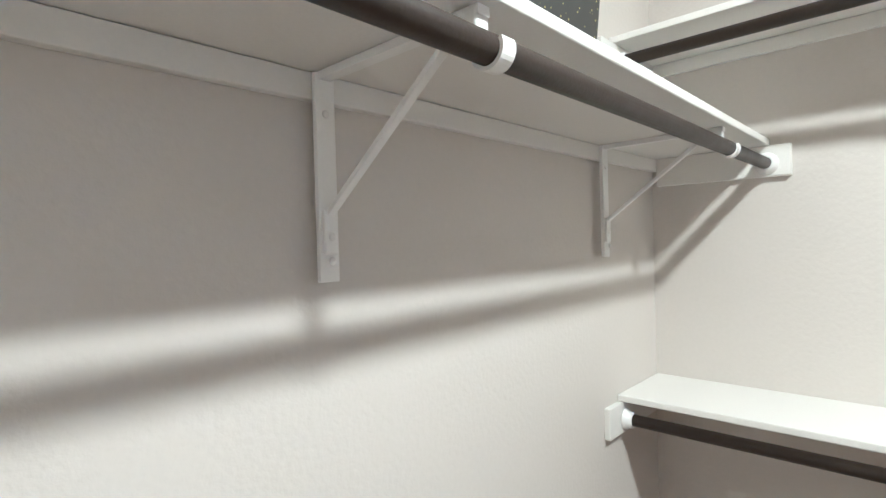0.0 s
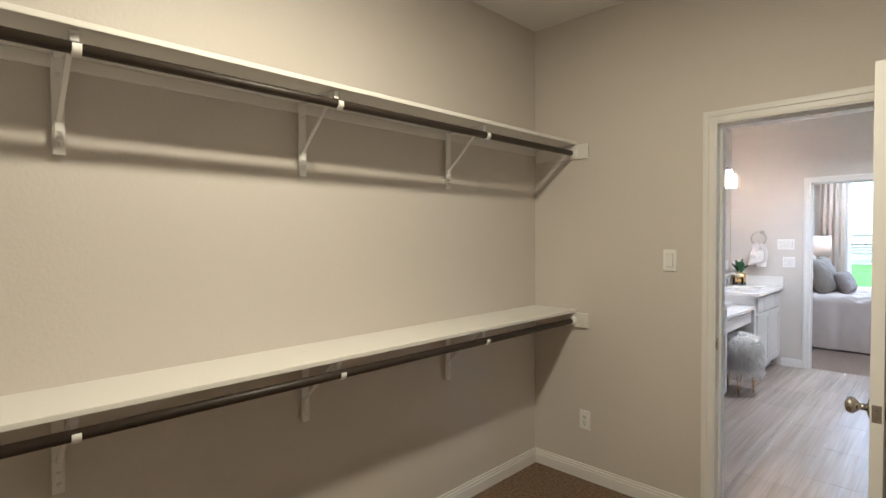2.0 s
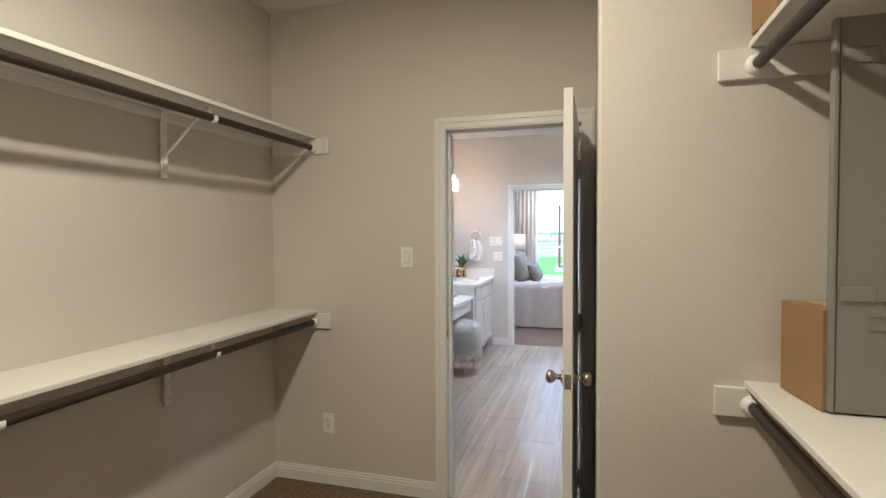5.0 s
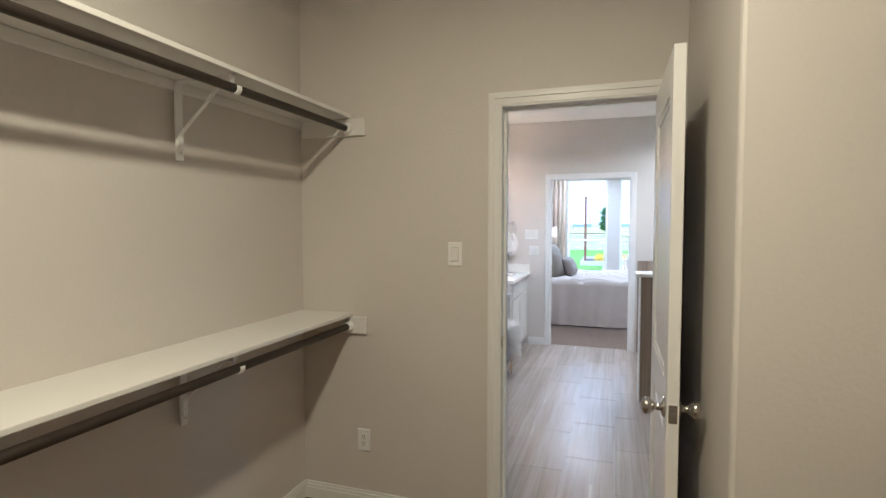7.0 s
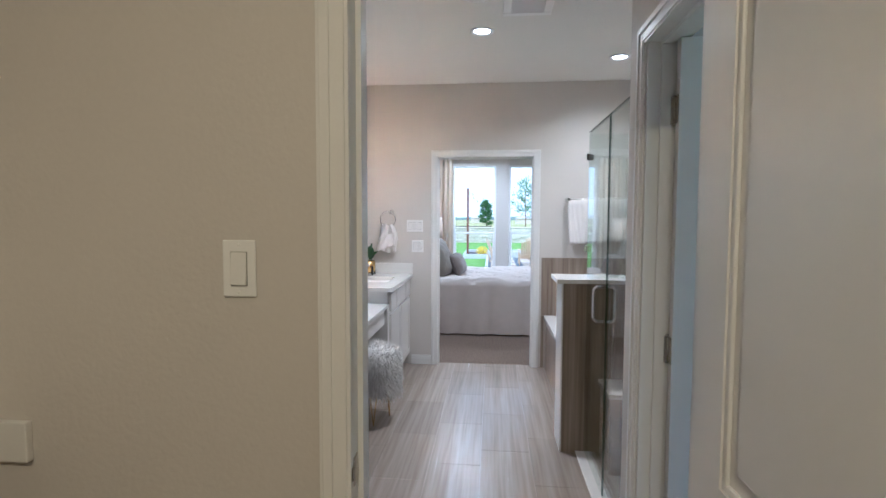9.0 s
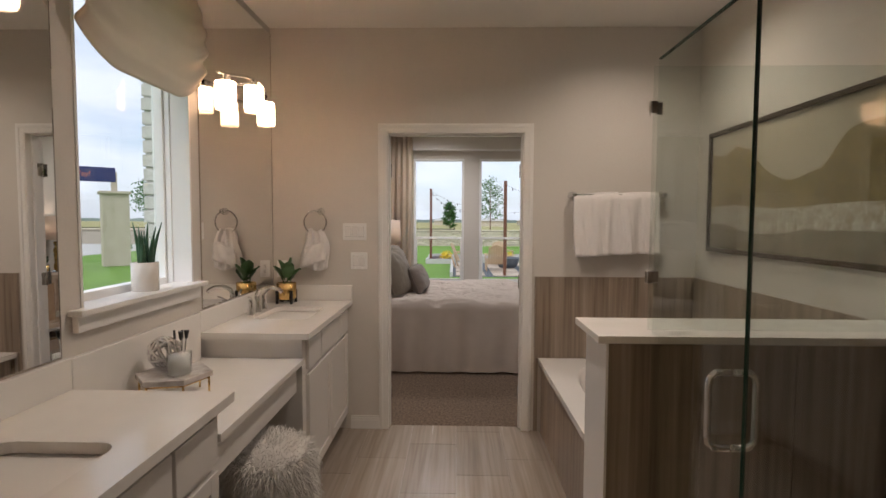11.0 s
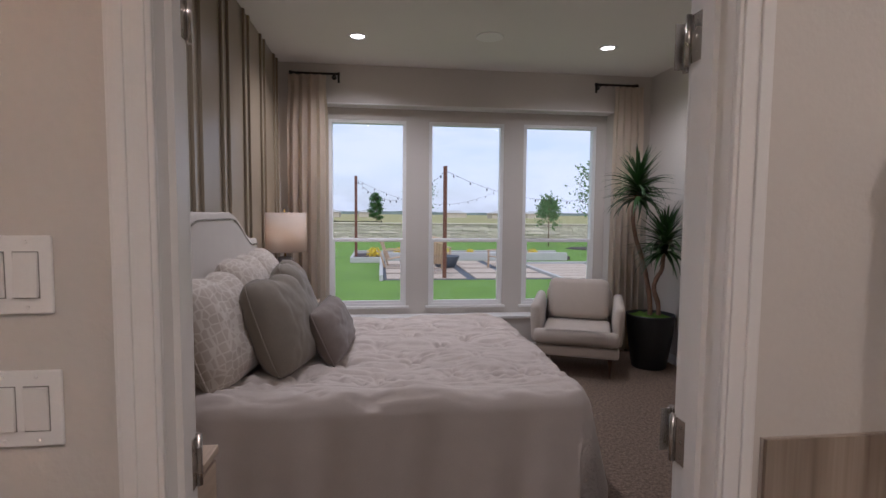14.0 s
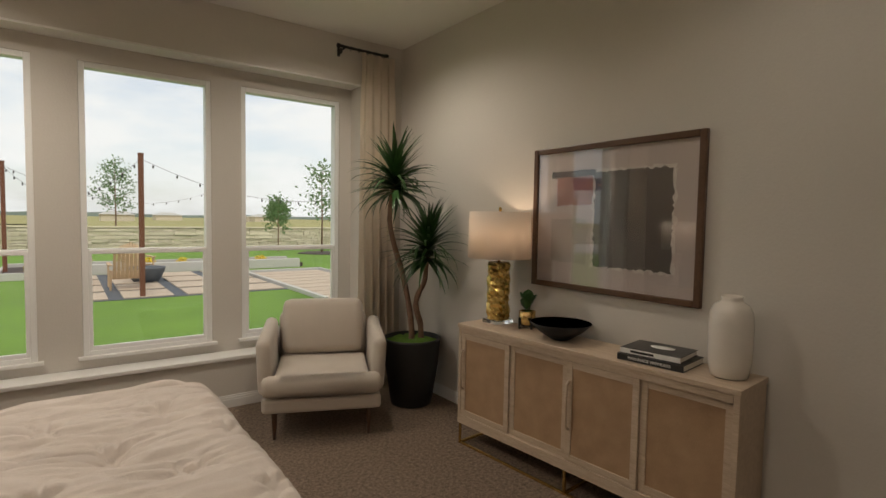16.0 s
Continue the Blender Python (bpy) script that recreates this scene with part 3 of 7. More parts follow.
def wall_plate(name, x, z, y, gangs, label, outlet=False):
    """A plate on a wall that faces -y, at (x, y, z)."""
    p = thing(name, x, y, z, label, "outlet" if outlet else "light switch")
    w = 0.07 + 0.046 * (gangs - 1)
    part("plate", boxes((-w / 2, -0.006, -0.058, w / 2, 0, 0.058), bevel=0.003), METALW, p)
    for g in range(gangs):
        gx = (g - (gangs - 1) / 2) * 0.046
        if outlet:
            part("socket_face", boxes((gx - 0.0165, -0.0075, -0.034, gx + 0.0165, -0.005, 0.034), bevel=0.001), TRIM, p)
            for s in (-0.018, 0.018):
                bm = boxes((gx - 0.007, -0.0082, s - 0.001, gx - 0.0045, -0.007, s + 0.008), (gx + 0.0045, -0.0082, s, gx + 0.007, -0.007, s + 0.008))
                lathe(bm, [(0.0028, 0), (0.0028, 0.0012)], 10, pose(gx, -0.007, s - 0.008, 90, 0, 0))
                part("slots", bm, INK, p, "dark socket slots")
        else:
            m = pose(gx, -0.0055, 0, 4 if g % 2 else -4)
            bm = bmesh.new()
            box(bm, -0.0165, -0.005, -0.033, 0.0165, 0.001, 0.033, 0.001, m)
            part("rocker", bm, TRIM, p)
            # Thin grey rim, its colour in place of shade in the rocker's gap.
            part("rocker_gap_shade", boxes((gx - 0.0178, -0.0064, -0.0345, gx + 0.0178, -0.0058, 0.0345)), GREYSTEEL, p)
        for s in (-0.048, 0.048):
            bm = bmesh.new()
            lathe(bm, [(0.0032, 0), (0.0024, 0.001), (0.0004, 0.0012)], 8, pose(gx, -0.006, s, 90, 0, 0))
            part("screw", bm, METALW, p)
    return p


wall_plate("light_switch", 1.682, 1.348, CY1, 1, "white rocker light switch beside the closet door")
wall_plate("outlet", 1.183, 0.363, CY1, 1, "white wall outlet low on the closet wall", outlet=True)
wall_plate("light_switch", 1.433, 1.372, BY1, 3, "white three-gang rocker switch beside the bedroom door")
wall_plate("light_switch", 1.462, 1.172, BY1, 2, "white two-gang rocker switch beside the bedroom door")
wall_plate("outlet", 0.93, 1.115, BY1, 1, "white wall outlet beside the mirror", outlet=True)

# ---- closet ----


def wardrobe_shelf(name, length, z, brackets, m, label, arm=0.305, ends=(True, True)):
    """A board on a cleat with a clothes rod under its front; it runs along +y off a wall at x = 0; z: the board's underside."""
    s = new(name)
    s.matrix_basis = m @ pose(0, 0, z)
    tagged(s, label, "shelf", "closet shelves with rods")
    part("board", boxes((0.0, 0.002, 0, arm - (0.012 if arm > 0.32 else 0.0), length - 0.002, 0.019), bevel=0.003), SHELF, s)
    part("cleat", boxes((0.0, 0.002, -0.040, 0.018, length - 0.002, -0.001), bevel=0.002), SHELF, s)
    rx, rz = arm - 0.018, -0.052
    for on, y0, y1, y2 in ((ends[0], 0.0, 0.018, 0.036), (ends[1], length, length - 0.018, length - 0.036)):
        part("end_block", boxes((0.019, min(y0, y1), -0.089, 0.386, max(y0, y1), -0.001), bevel=0.003), SHELF, s)
        bm = bmesh.new()
        lathe(bm, [(0.031, 0.0), (0.031, 0.004), (0.024, 0.010), (0.0235, 0.024), (0.018, 0.024)], 20, pose(rx, y1, rz, -90 if y2 > y1 else 90, 0, 0))
        part("rosette", bm, METALW, s, "white rod cup", smooth=False)
    bm = bmesh.new()
    tube(bm, [(rx, 0.02, rz), (rx, length - 0.02, rz)], 0.0165, 18)
    part("rod", bm, ROD, s, "dark bronze clothes rod")
    for by in brackets:
        b = part("bracket", boxes((0.018, by - 0.016, -0.30, 0.027, by + 0.016, -0.002), (0.018, by - 0.010, -0.012, rx - 0.01, by + 0.010, -0.0005), bevel=0.001), METALW, s, "white steel shelf bracket")
        bm = bmesh.new()
        d = Vector((rx - 0.045, 0, -0.014)) - Vector((0.027, 0, -0.205))
        ang = math.degrees(math.atan2(d.z, d.x))
        box(bm, 0, -0.0065, -0.004, d.length, 0.0065, 0.004, 0.0015, pose(0.027, by, -0.205, 0, -ang, 0))
        box(bm, 0.026, by - 0.012, -0.26, 0.034, by + 0.012, -0.195, 0.003)
        part("brace", bm, METALW, b)
        bm = bmesh.new()
        inn, outer = arc(rx, by, rz, 0.0172, -200, 25, 18, "xz"), arc(rx, by, rz, 0.0215, -200, 25, 18, "xz")
        loops = [[bm.verts.new(Vector(p) + Vector((0, e, 0))) for p, e in ((a, -0.011), (a, 0.011), (c, 0.011), (c, -0.011))] for a, c in zip(inn, outer)]
        for a, c in zip(loops, loops[1:]):
            for i in range(4):
                bm.faces.new((a[i], a[(i + 1) % 4], c[(i + 1) % 4], c[i]))
        bm.faces.new(loops[0])
        bm.faces.new(loops[-1])
        part("rod_hook", bm, METALW, b)
        bm = bmesh.new()
        box(bm, rx - 0.024, by - 0.008, rz + 0.008, rx - 0.016, by + 0.008, -0.002, 0.001)
        box(bm, rx - 0.05, by - 0.011, -0.030, rx - 0.012, by + 0.011, -0.001, 0.003)
        part("hook_neck", bm, METALW, b)
        for sz in (-0.27, -0.235, -0.06):
            bm = bmesh.new()
            lathe(bm, [(0.006, 0), (0.0045, 0.002), (0.0005, 0.0025)], 10, pose(0.034 if sz != -0.06 else 0.027, by, sz, 0, 90, 0))
            part("screw", bm, METALW, b)
    return s


left = pose(CX0, 0, 0)
wardrobe_shelf("wardrobe_shelf", CY1, 2.034, (0.77, 1.585, 2.45), left, "long white upper closet shelf with bronze rod")
wardrobe_shelf("wardrobe_shelf", CY1, 1.014, (0.75, 1.585, 2.44), left, "long white lower closet shelf with bronze rod")
wardrobe_shelf("wardrobe_shelf", CX1 - CX0, 1.733, (0.45, 1.315, 2.20), pose(CX1, 0, 0, 0, 0, 90), "white single closet shelf with bronze rod", arm=0.345)
right = pose(CX1, NY, 0, 0, 0, 180)
wardrobe_shelf("wardrobe_shelf", NY, 2.014, (1.25,), right, "short white upper closet shelf holding a carton")
wardrobe_shelf("wardrobe_shelf", NY, 1.02, (1.25,), right, "short white lower closet shelf holding a carton")


def carton(x, y, z, w, d, h, turn, label):
    c = thing("cardboard_box", x, y, z, label, "box", "cartons on the closet shelves", turn)
    part("body", boxes((-w / 2, -d / 2, 0, w / 2, d / 2, h - 0.004), bevel=0.002), CARDBOARD, c)
    part("flap", boxes((-w / 2, -d / 2, h - 0.004, -0.002, d / 2, h), bevel=0.001), CARDBOARD, c)
    part("flap", boxes((0.002, -d / 2, h - 0.004, w / 2, d / 2, h), bevel=0.001), CARDBOARD, c)
    part("tape", boxes((-0.025, -d / 2 - 0.001, h * 0.7, 0.025, -d / 2 + 0.001, h), (-0.025, -d / 2, h, 0.025, d / 2, h + 0.001)), material("packing_tape", (0.45, 0.30, 0.16), 0.25), c)
    part("paper_label", boxes((w * 0.12, -d / 2 - 0.0012, h * 0.35, w * 0.4, -d / 2, h * 0.62)), PAPER, c)
    return c


carton(3.27, 2.15, 1.040, 0.13, 0.2, 0.25, 8, "small plain brown cardboard box")
carton(3.20, 2.17, 2.034, 0.17, 0.16, 0.22, 5, "brown cardboard box with a paper label")
pan = thing("wiring_enclosure", CX1, 1.95, 1.045, "open grey steel wiring enclosure door", "enclosure")
part("door_panel", boxes((-0.178, 0.08, 0, -0.002, 0.10, 0.94), bevel=0.002), GREYSTEEL, pan)
part("door_edge", boxes((-0.190, 0.076, 0, -0.180, 0.104, 0.94), bevel=0.002), GREYSTEEL, pan)
for z0 in (0.20, 0.235, 0.27):
    part("vent_slot", boxes((-0.11, 0.076, z0, -0.02, 0.08, z0 + 0.014), bevel=0.001), GREYSTEEL, pan)
for z0 in (0.27, 0.83):
    part("catch", boxes((-0.17, 0.074, z0, -0.10, 0.08, z0 + 0.035), bevel=0.002), GREYSTEEL, pan)
bm = bmesh.new()
box(bm, -0.28, -0.012, 0, 0.28, 0.012, 0.44, 0.006)
board = single("speckled_board", bm, SPECK, "dark speckled sample board standing on a shelf", "sample board", m=pose(1.87, 0.17, 1.753, -6, 0, 0))
nt = SPECK.node_tree
vor = nt.nodes.new("ShaderNodeTexVoronoi")
vor.inputs["Scale"].default_value = 90
rp = nt.nodes.new("ShaderNodeValToRGB")
rp.color_ramp.elements[0].color, rp.color_ramp.elements[1].color = (0.45, 0.40, 0.12, 1), (0.04, 0.04, 0.037, 1)
rp.color_ramp.elements[0].position, rp.color_ramp.elements[1].position = 0.12, 0.2
gg = nt.nodes.new("ShaderNodeNewGeometry")
nt.links.new(gg.outputs["Position"], vor.inputs["Vector"])
nt.links.new(vor.outputs["Distance"], rp.inputs["Fac"])
nt.links.new(rp.outputs["Color"], nt.nodes["Principled BSDF"].inputs["Base Color"])
cl = thing("ceiling_light", 2.06, 1.36, CZ, "frosted round closet ceiling light", "ceiling light")
bm = bmesh.new()
lathe(bm, [(0.16, 0.0), (0.165, -0.012), (0.155, -0.02)], 28)
part("canopy", bm, NICKEL, cl)

# ---- bathroom ----
setting("floor_bath_base", boxes((BX0 - 0.1, CY1 + 0.02, -0.06, CX1 + 0.65, BY1 + 0.075, -0.002)), GROUT, "grouted base of the tiled bathroom floor", "floor")
setting("threshold_closet", boxes((C_OPEN[0], CY1 + 0.012, -0.002, C_OPEN[1], CY1 + 0.02, 0.004), bevel=0.001), NICKEL, "thin metal strip between carpet and tile", "trim")


def rounded_basin(bm, cx, cy, hx, hy, depth, z, r=0.05):
    """A sink's bowl: rings that shrink towards its floor."""
    def ring(ax, ay, rr, zz):
        out = []
        for qx, qy, a0 in ((1, 1, 0), (-1, 1, 90), (-1, -1, 180), (1, -1, 270)):
            for k in range(6):
                a = radians(a0 + 90 * k / 5)
                out.append(bm.verts.new((cx + qx * (ax - rr) + rr * math.cos(a), cy + qy * (ay - rr) + rr * math.sin(a), zz)))
        return out
    rows = [ring(hx, hy, r, z), ring(hx - 0.006, hy - 0.006, r, z - 0.02), ring(hx - 0.02, hy - 0.02, r, z - depth * 0.75), ring(hx - 0.05, hy - 0.05, r * 0.8, z - depth)]
    for a, b in zip(rows, rows[1:]):
        for i in range(len(a)):
            f = bm.faces.new((a[i], a[(i + 1) % len(a)], b[(i + 1) % len(a)], b[i]))
            f.smooth = True
    bm.faces.new(rows[-1])
    return rows[0]


def plate_with_hole(bm, x0, y0, x1, y1, cx, cy, hx, hy, z0, z1, r=0.05):
    """A worktop with a rounded opening cut through it."""
    inner = []
    for qx, qy, a0 in ((1, 1, 0), (-1, 1, 90), (-1, -1, 180), (1, -1, 270)):
        for k in range(6):
            a = radians(a0 + 90 * k / 5)
            inner.append((cx + qx * (hx - r) + r * math.cos(a), cy + qy * (hy - r) + r * math.sin(a)))
    corners = [(x1, y1), (x0, y1), (x0, y0), (x1, y0)]
    for z in (z1, z0):
        vi = [bm.verts.new((*p, z)) for p in inner]
        vo = [bm.verts.new((*p, z)) for p in corners]
        for q in range(4):
            for k in range(5):
                bm.faces.new((vo[q], vi[q * 6 + k], vi[q * 6 + k + 1]))
            bm.faces.new((vo[q], vi[q * 6 + 5], vi[(q * 6 + 6) % 24], vo[(q + 1) % 4]))
        if z == z1:
            top_i, top_o = vi, vo
    for a, b in ((top_i, vi), (top_o, vo)):
        n = len(a)
        for i in range(n):
            bm.faces.new((a[i], a[(i + 1) % n], b[(i + 1) % n], b[i]))


def shaker(parent, name, y0, y1, z0, z1, x):
    """A cabinet front that faces +x, with a recessed field."""
    s = 0.05 if z1 - z0 > 0.25 else 0.0
    if s:
        bm = boxes((x, y0, z0, x + 0.019, y0 + s, z1), (x, y1 - s, z0, x + 0.019, y1, z1), (x, y0 + s, z0, x + 0.019, y1 - s, z0 + s), (x, y0 + s, z1 - s, x + 0.019, y1 - s, z1), (x, y0 + s, z0 + s, x + 0.011, y1 - s, z1 - s), bevel=0.0012)
    else:
        bm = boxes((x, y0, z0, x + 0.019, y1, z1), bevel=0.003)
    return part(name, bm, CABINET, parent)


def vanity(name, y0, y1, flip, label):
    v = thing(name, 0, 0, 0, label, "vanity cabinet", "vanity cabinets")
    x0, xf = BX0 + 0.002, 1.372
    part("carcass", boxes((x0, y0, 0.10, xf, y1, 0.868), (x0, y0 + 0.002, 0.0, xf - 0.07, y1 - 0.002, 0.10)), CABINET, v)
    n = y1 - y0
    a, b = y0 + 0.05, y1 - 0.03
    cuts = [a, a + (b - a) * 0.26, a + (b - a) * 0.74, b]
    for p, q in zip(cuts, cuts[1:]):
        shaker(v, "drawer_front", p + 0.008, q - 0.008, 0.70, 0.845, xf)
    mid = (a + b) / 2
    for p, q in ((a, mid), (mid, b)):
        shaker(v, "door", p + 0.008, q - 0.008, 0.13, 0.675, xf)
    return v


vanity("vanity_cabinet", 6.265, BY1 - 0.003, 1, "white shaker vanity cabinet beside the bedroom door")
vanity("vanity_cabinet", 4.30, 5.365, -1, "white shaker vanity cabinet beside the makeup desk")
SINKS = []
for y0, y1, sy in ((6.235, BY1 - 0.003, 6.80), (4.27, 5.395, 4.80)):
    bm = bmesh.new()
    plate_with_hole(bm, BX0 + 0.002, y0, 1.415, y1, 1.145, sy, 0.155, 0.21, 0.870, 0.900)
    single("countertop", bm, QUARTZ, "white quartz countertop with a cut-out for the sink", "countertop")
    sk = thing("sink", 0, 0, 0, "white undermount rectangular bathroom sink", "sink", "undermount sinks")
    bm = bmesh.new()
    rounded_basin(bm, 1.145, sy, 0.165, 0.22, 0.13, 0.869)
    part("basin", bm, TUB, sk)
    bm = bmesh.new()
    lathe(bm, [(0.024, 0.0), (0.022, 0.004), (0.008, 0.003), (0.0005, 0.003)], 16, pose(1.145, sy, 0.740))
    part("drain", bm, CHROME, sk)
    SINKS.append(sy)
    # faucet
    f = thing("faucet", 0.945, sy, 0.901, "chrome two-handle widespread bathroom faucet", "faucet", "bathroom faucets")
    bm = bmesh.new()
    lathe(bm, [(0.028, 0), (0.028, 0.006), (0.021, 0.012), (0.017, 0.05), (0.015, 0.10)], 18)
    part("base", bm, CHROME, f)
    bm = bmesh.new()
    tube(bm, [(0, 0, 0.06), (0.0, 0, 0.105), (0.015, 0, 0.135), (0.05, 0, 0.152), (0.10, 0, 0.150), (0.135, 0, 0.135), (0.15, 0, 0.118)], 0.015, 14, 0.011)
    part("spout", bm, CHROME, f)
    for dy in (-0.10, 0.10):
        bm = bmesh.new()
        lathe(bm, [(0.026, 0), (0.026, 0.006), (0.02, 0.014), (0.013, 0.075), (0.010, 0.09), (0.0005, 0.093)], 18, pose(0, dy, 0))
        tube(bm, [(0.0, dy, 0.082), (0.008, dy + math.copysign(0.02, dy), 0.100), (0.012, dy + math.copysign(0.06, dy), 0.115)], 0.009, 10, 0.005)
        part("handle", bm, CHROME, f)
    single("backsplash", boxes((BX0 + 0.002, y0, 0.9005, BX0 + 0.022, y1, 1.005), bevel=0.002), QUARTZ, "white quartz backsplash behind the sink", "backsplash")
single("backsplash", boxes((BX0 + 0.024, BY1 - 0.022, 0.9005, 1.415, BY1 - 0.002, 1.005), bevel=0.002), QUARTZ, "white quartz side splash on the end wall", "backsplash")

desk = thing("makeup_desk", 0, 0, 0, "white low makeup desk between two vanities", "desk")
part("worktop", boxes((BX0 + 0.002, 5.367, 0.745, 1.382, 6.263, 0.772), bevel=0.002), QUARTZ, desk, "white quartz worktop")
part("apron", boxes((BX0 + 0.004, 5.368, 0.605, 1.33, 6.262, 0.744)), CABINET, desk)
part("drawer_front", boxes((1.331, 5.39, 0.612, 1.352, 6.24, 0.725), bevel=0.003), CABINET, desk)
part("backsplash", boxes((BX0 + 0.002, 5.397, 0.773, BX0 + 0.022, 6.233, 1.0), bevel=0.002), QUARTZ, desk)

for y0, y1 in ((6.292, BY1 - 0.012), (4.30, 5.372)):
    mr = thing("mirror", 0, 0, 0, "tall frameless wall mirror over a vanity", "mirror", "vanity mirrors")
    part("silvered_glass", boxes((BX0 + 0.001, y0, 1.012, BX0 + 0.006, y1, 2.69)), MIRROR, mr)
    part("edge", boxes((BX0 + 0.001, y0 - 0.003, 1.010, BX0 + 0.007, y0, 2.692), (BX0 + 0.001, y1, 1.010, BX0 + 0.007, y1 + 0.003, 2.692), (BX0 + 0.001, y0, 1.006, BX0 + 0.009, y1, 1.012)), NICKEL, mr)


def vanity_light(y, z, label):
    v = thing("vanity_light", BX0 + 0.008, y, z, label, "wall light", "vanity lights")
    part("backplate", boxes((0, -0.06, -0.05, 0.018, 0.06, 0.05), bevel=0.006), CHROME, v)
    bm = bmesh.new()
    pts = [(0.055 + 0.085 * math.cos(a * 1.35), 0.33 * a, 0.02 * math.cos(a * 3)) for a in [-1 + k / 10 for k in range(21)]]
    for p, q in zip(pts, pts[1:]):
        d = Vector(q) - Vector(p)
        box(bm, 0, -0.012, -0.004, d.length, 0.012, 0.004, 0, Matrix.Translation(p) @ d.to_track_quat("X", "Z").to_matrix().to_4x4())
    tube(bm, [(0.015, 0, 0), (0.13, 0, 0.01)], 0.008, 10)
    part("arm", bm, CHROME, v)
    for a in (-0.86, -0.13, 0.66):
        sx, sy, sz = 0.055 + 0.085 * math.cos(a * 1.35), 0.33 * a, 0.02 * math.cos(a * 3)
        bm = bmesh.new()
        lathe(bm, [(0.012, -0.004), (0.012, -0.03), (0.030, -0.034), (0.030, -0.044)], 16, pose(sx, sy, sz))
        sock = part("socket", bm, CHROME, v)
        bm = bmesh.new()
        lathe(bm, [(0.030, -0.040), (0.049, -0.042), (0.050, -0.047), (0.050, -0.180), (0.0475, -0.180), (0.0475, -0.170), (0.001, -0.170)], 28, pose(sx, sy, sz))
        part("shade", bm, BULB_GLASS, sock, "glowing frosted glass cylinder shade")
        bulb("vanity_bulb", BX0 + 0.008 + sx, y + sy, z + sz - 0.105, 21.0, (1.0, 0.64, 0.38), 0.02)
    return v


vanity_light(6.67, 2.20, "chrome vanity light with three glowing shades")
vanity_light(4.84, 2.165, "chrome vanity light with three glowing shades")

# towel ring and hand towel
tr = thing("towel_ring", 1.205, BY1, 1.508, "chrome towel ring on the end wall", "towel ring")
bm = bmesh.new()
lathe(bm, [(0.026, 0), (0.026, 0.008), (0.012, 0.016), (0.010, 0.05), (0.014, 0.056), (0.0005, 0.06)], 18, pose(0, 0, 0, 90, 0, 0))
part("mount", bm, CHROME, tr)
bm = bmesh.new()
tube(bm, arc(-0.03, -0.05, -0.072, 0.076, 60, 420, 32), 0.005, 8)
part("ring", bm, CHROME, tr)


def cloth_sheet(bm, rows, cols, fn, thick=0.006):
    """A soft sheet from fn(u, v), given a back at its thickness."""
    grid = [[Vector(fn(u / cols, v / rows)) for u in range(cols + 1)] for v in range(rows + 1)]
    front = [[bm.verts.new(p) for p in row] for row in grid]
    back = []
    for j, row in enumerate(grid):
        out = []
        for i, p in enumerate(row):
            du = grid[j][min(i + 1, cols)] - grid[j][max(i - 1, 0)]
            dv = grid[min(j + 1, rows)][i] - grid[max(j - 1, 0)][i]
            n = du.cross(dv)
            n = n.normalized() if n.length > 1e-9 else Vector((0, 1, 0))
            out.append(bm.verts.new(p + n * thick))
        back.append(out)
    for j in range(rows):
        for i in range(cols):
            for a in (front, back):
                f = bm.faces.new((a[j][i], a[j][i + 1], a[j + 1][i + 1], a[j + 1][i]))
                f.smooth = True
    for j in range(rows):
        for i in (0, cols):
            bm.faces.new((front[j][i], front[j + 1][i], back[j + 1][i], back[j][i]))
    for i in range(cols):
        for j in (0, rows):
            bm.faces.new((front[j][i], front[j][i + 1], back[j][i + 1], back[j][i]))
    return bm


def hand_towel(u, v):
    spread = 0.045 + 0.052 * min(1, v * 1.7) ** 0.7
    x = (u - 0.5) * 2 * spread + 0.01 * math.sin(v * 5)
    fold = 0.014 * math.sin(u * 13 + v * 3) * (1 - 0.5 * v) + 0.007 * math.sin(u * 29 + v * 2) + 0.010 * noise.noise(Vector((u * 4, v * 3, 7)))
    return (1.172 + x, BY1 - 0.055 - 0.02 * math.sin(math.pi * u) + fold, 1.385 - 0.265 * v + 0.012 * math.sin(u * 7))


bm = bmesh.new()
cloth_sheet(bm, 18, 22, hand_towel, 0.012)
cloth_sheet(bm, 8, 16, lambda u, v: (1.172 + (u - 0.5) * (0.13 + 0.04 * v), BY1 - 0.096 + 0.008 * math.sin(u * 9 + v * 4) + 0.010 * noise.noise(Vector((u * 3, v * 5, 2))), 1.262 + 0.045 * u - 0.13 * v), 0.010)
single("hand_towel", bm, TOWEL, "folded white hand towel tucked through a ring", "towel", smooth=True)

tb = thing("towel_bar", 0, 0, 0, "chrome towel bar on the wall above the tub", "towel bar")
bm = bmesh.new()
tube(bm, [(2.905, BY1 - 0.07, 1.624), (3.50, BY1 - 0.07, 1.624)], 0.009, 12)
part("bar", bm, CHROME, tb)
for px in (2.905, 3.50):
    bm = bmesh.new()
    lathe(bm, [(0.027, 0), (0.027, 0.01), (0.014, 0.018), (0.012, 0.055), (0.018, 0.06), (0.020, 0.075), (0.012, 0.086), (0.0005, 0.088)], 18, pose(px, BY1, 1.624, 90, 0, 0))
    part("post", bm, CHROME, tb)


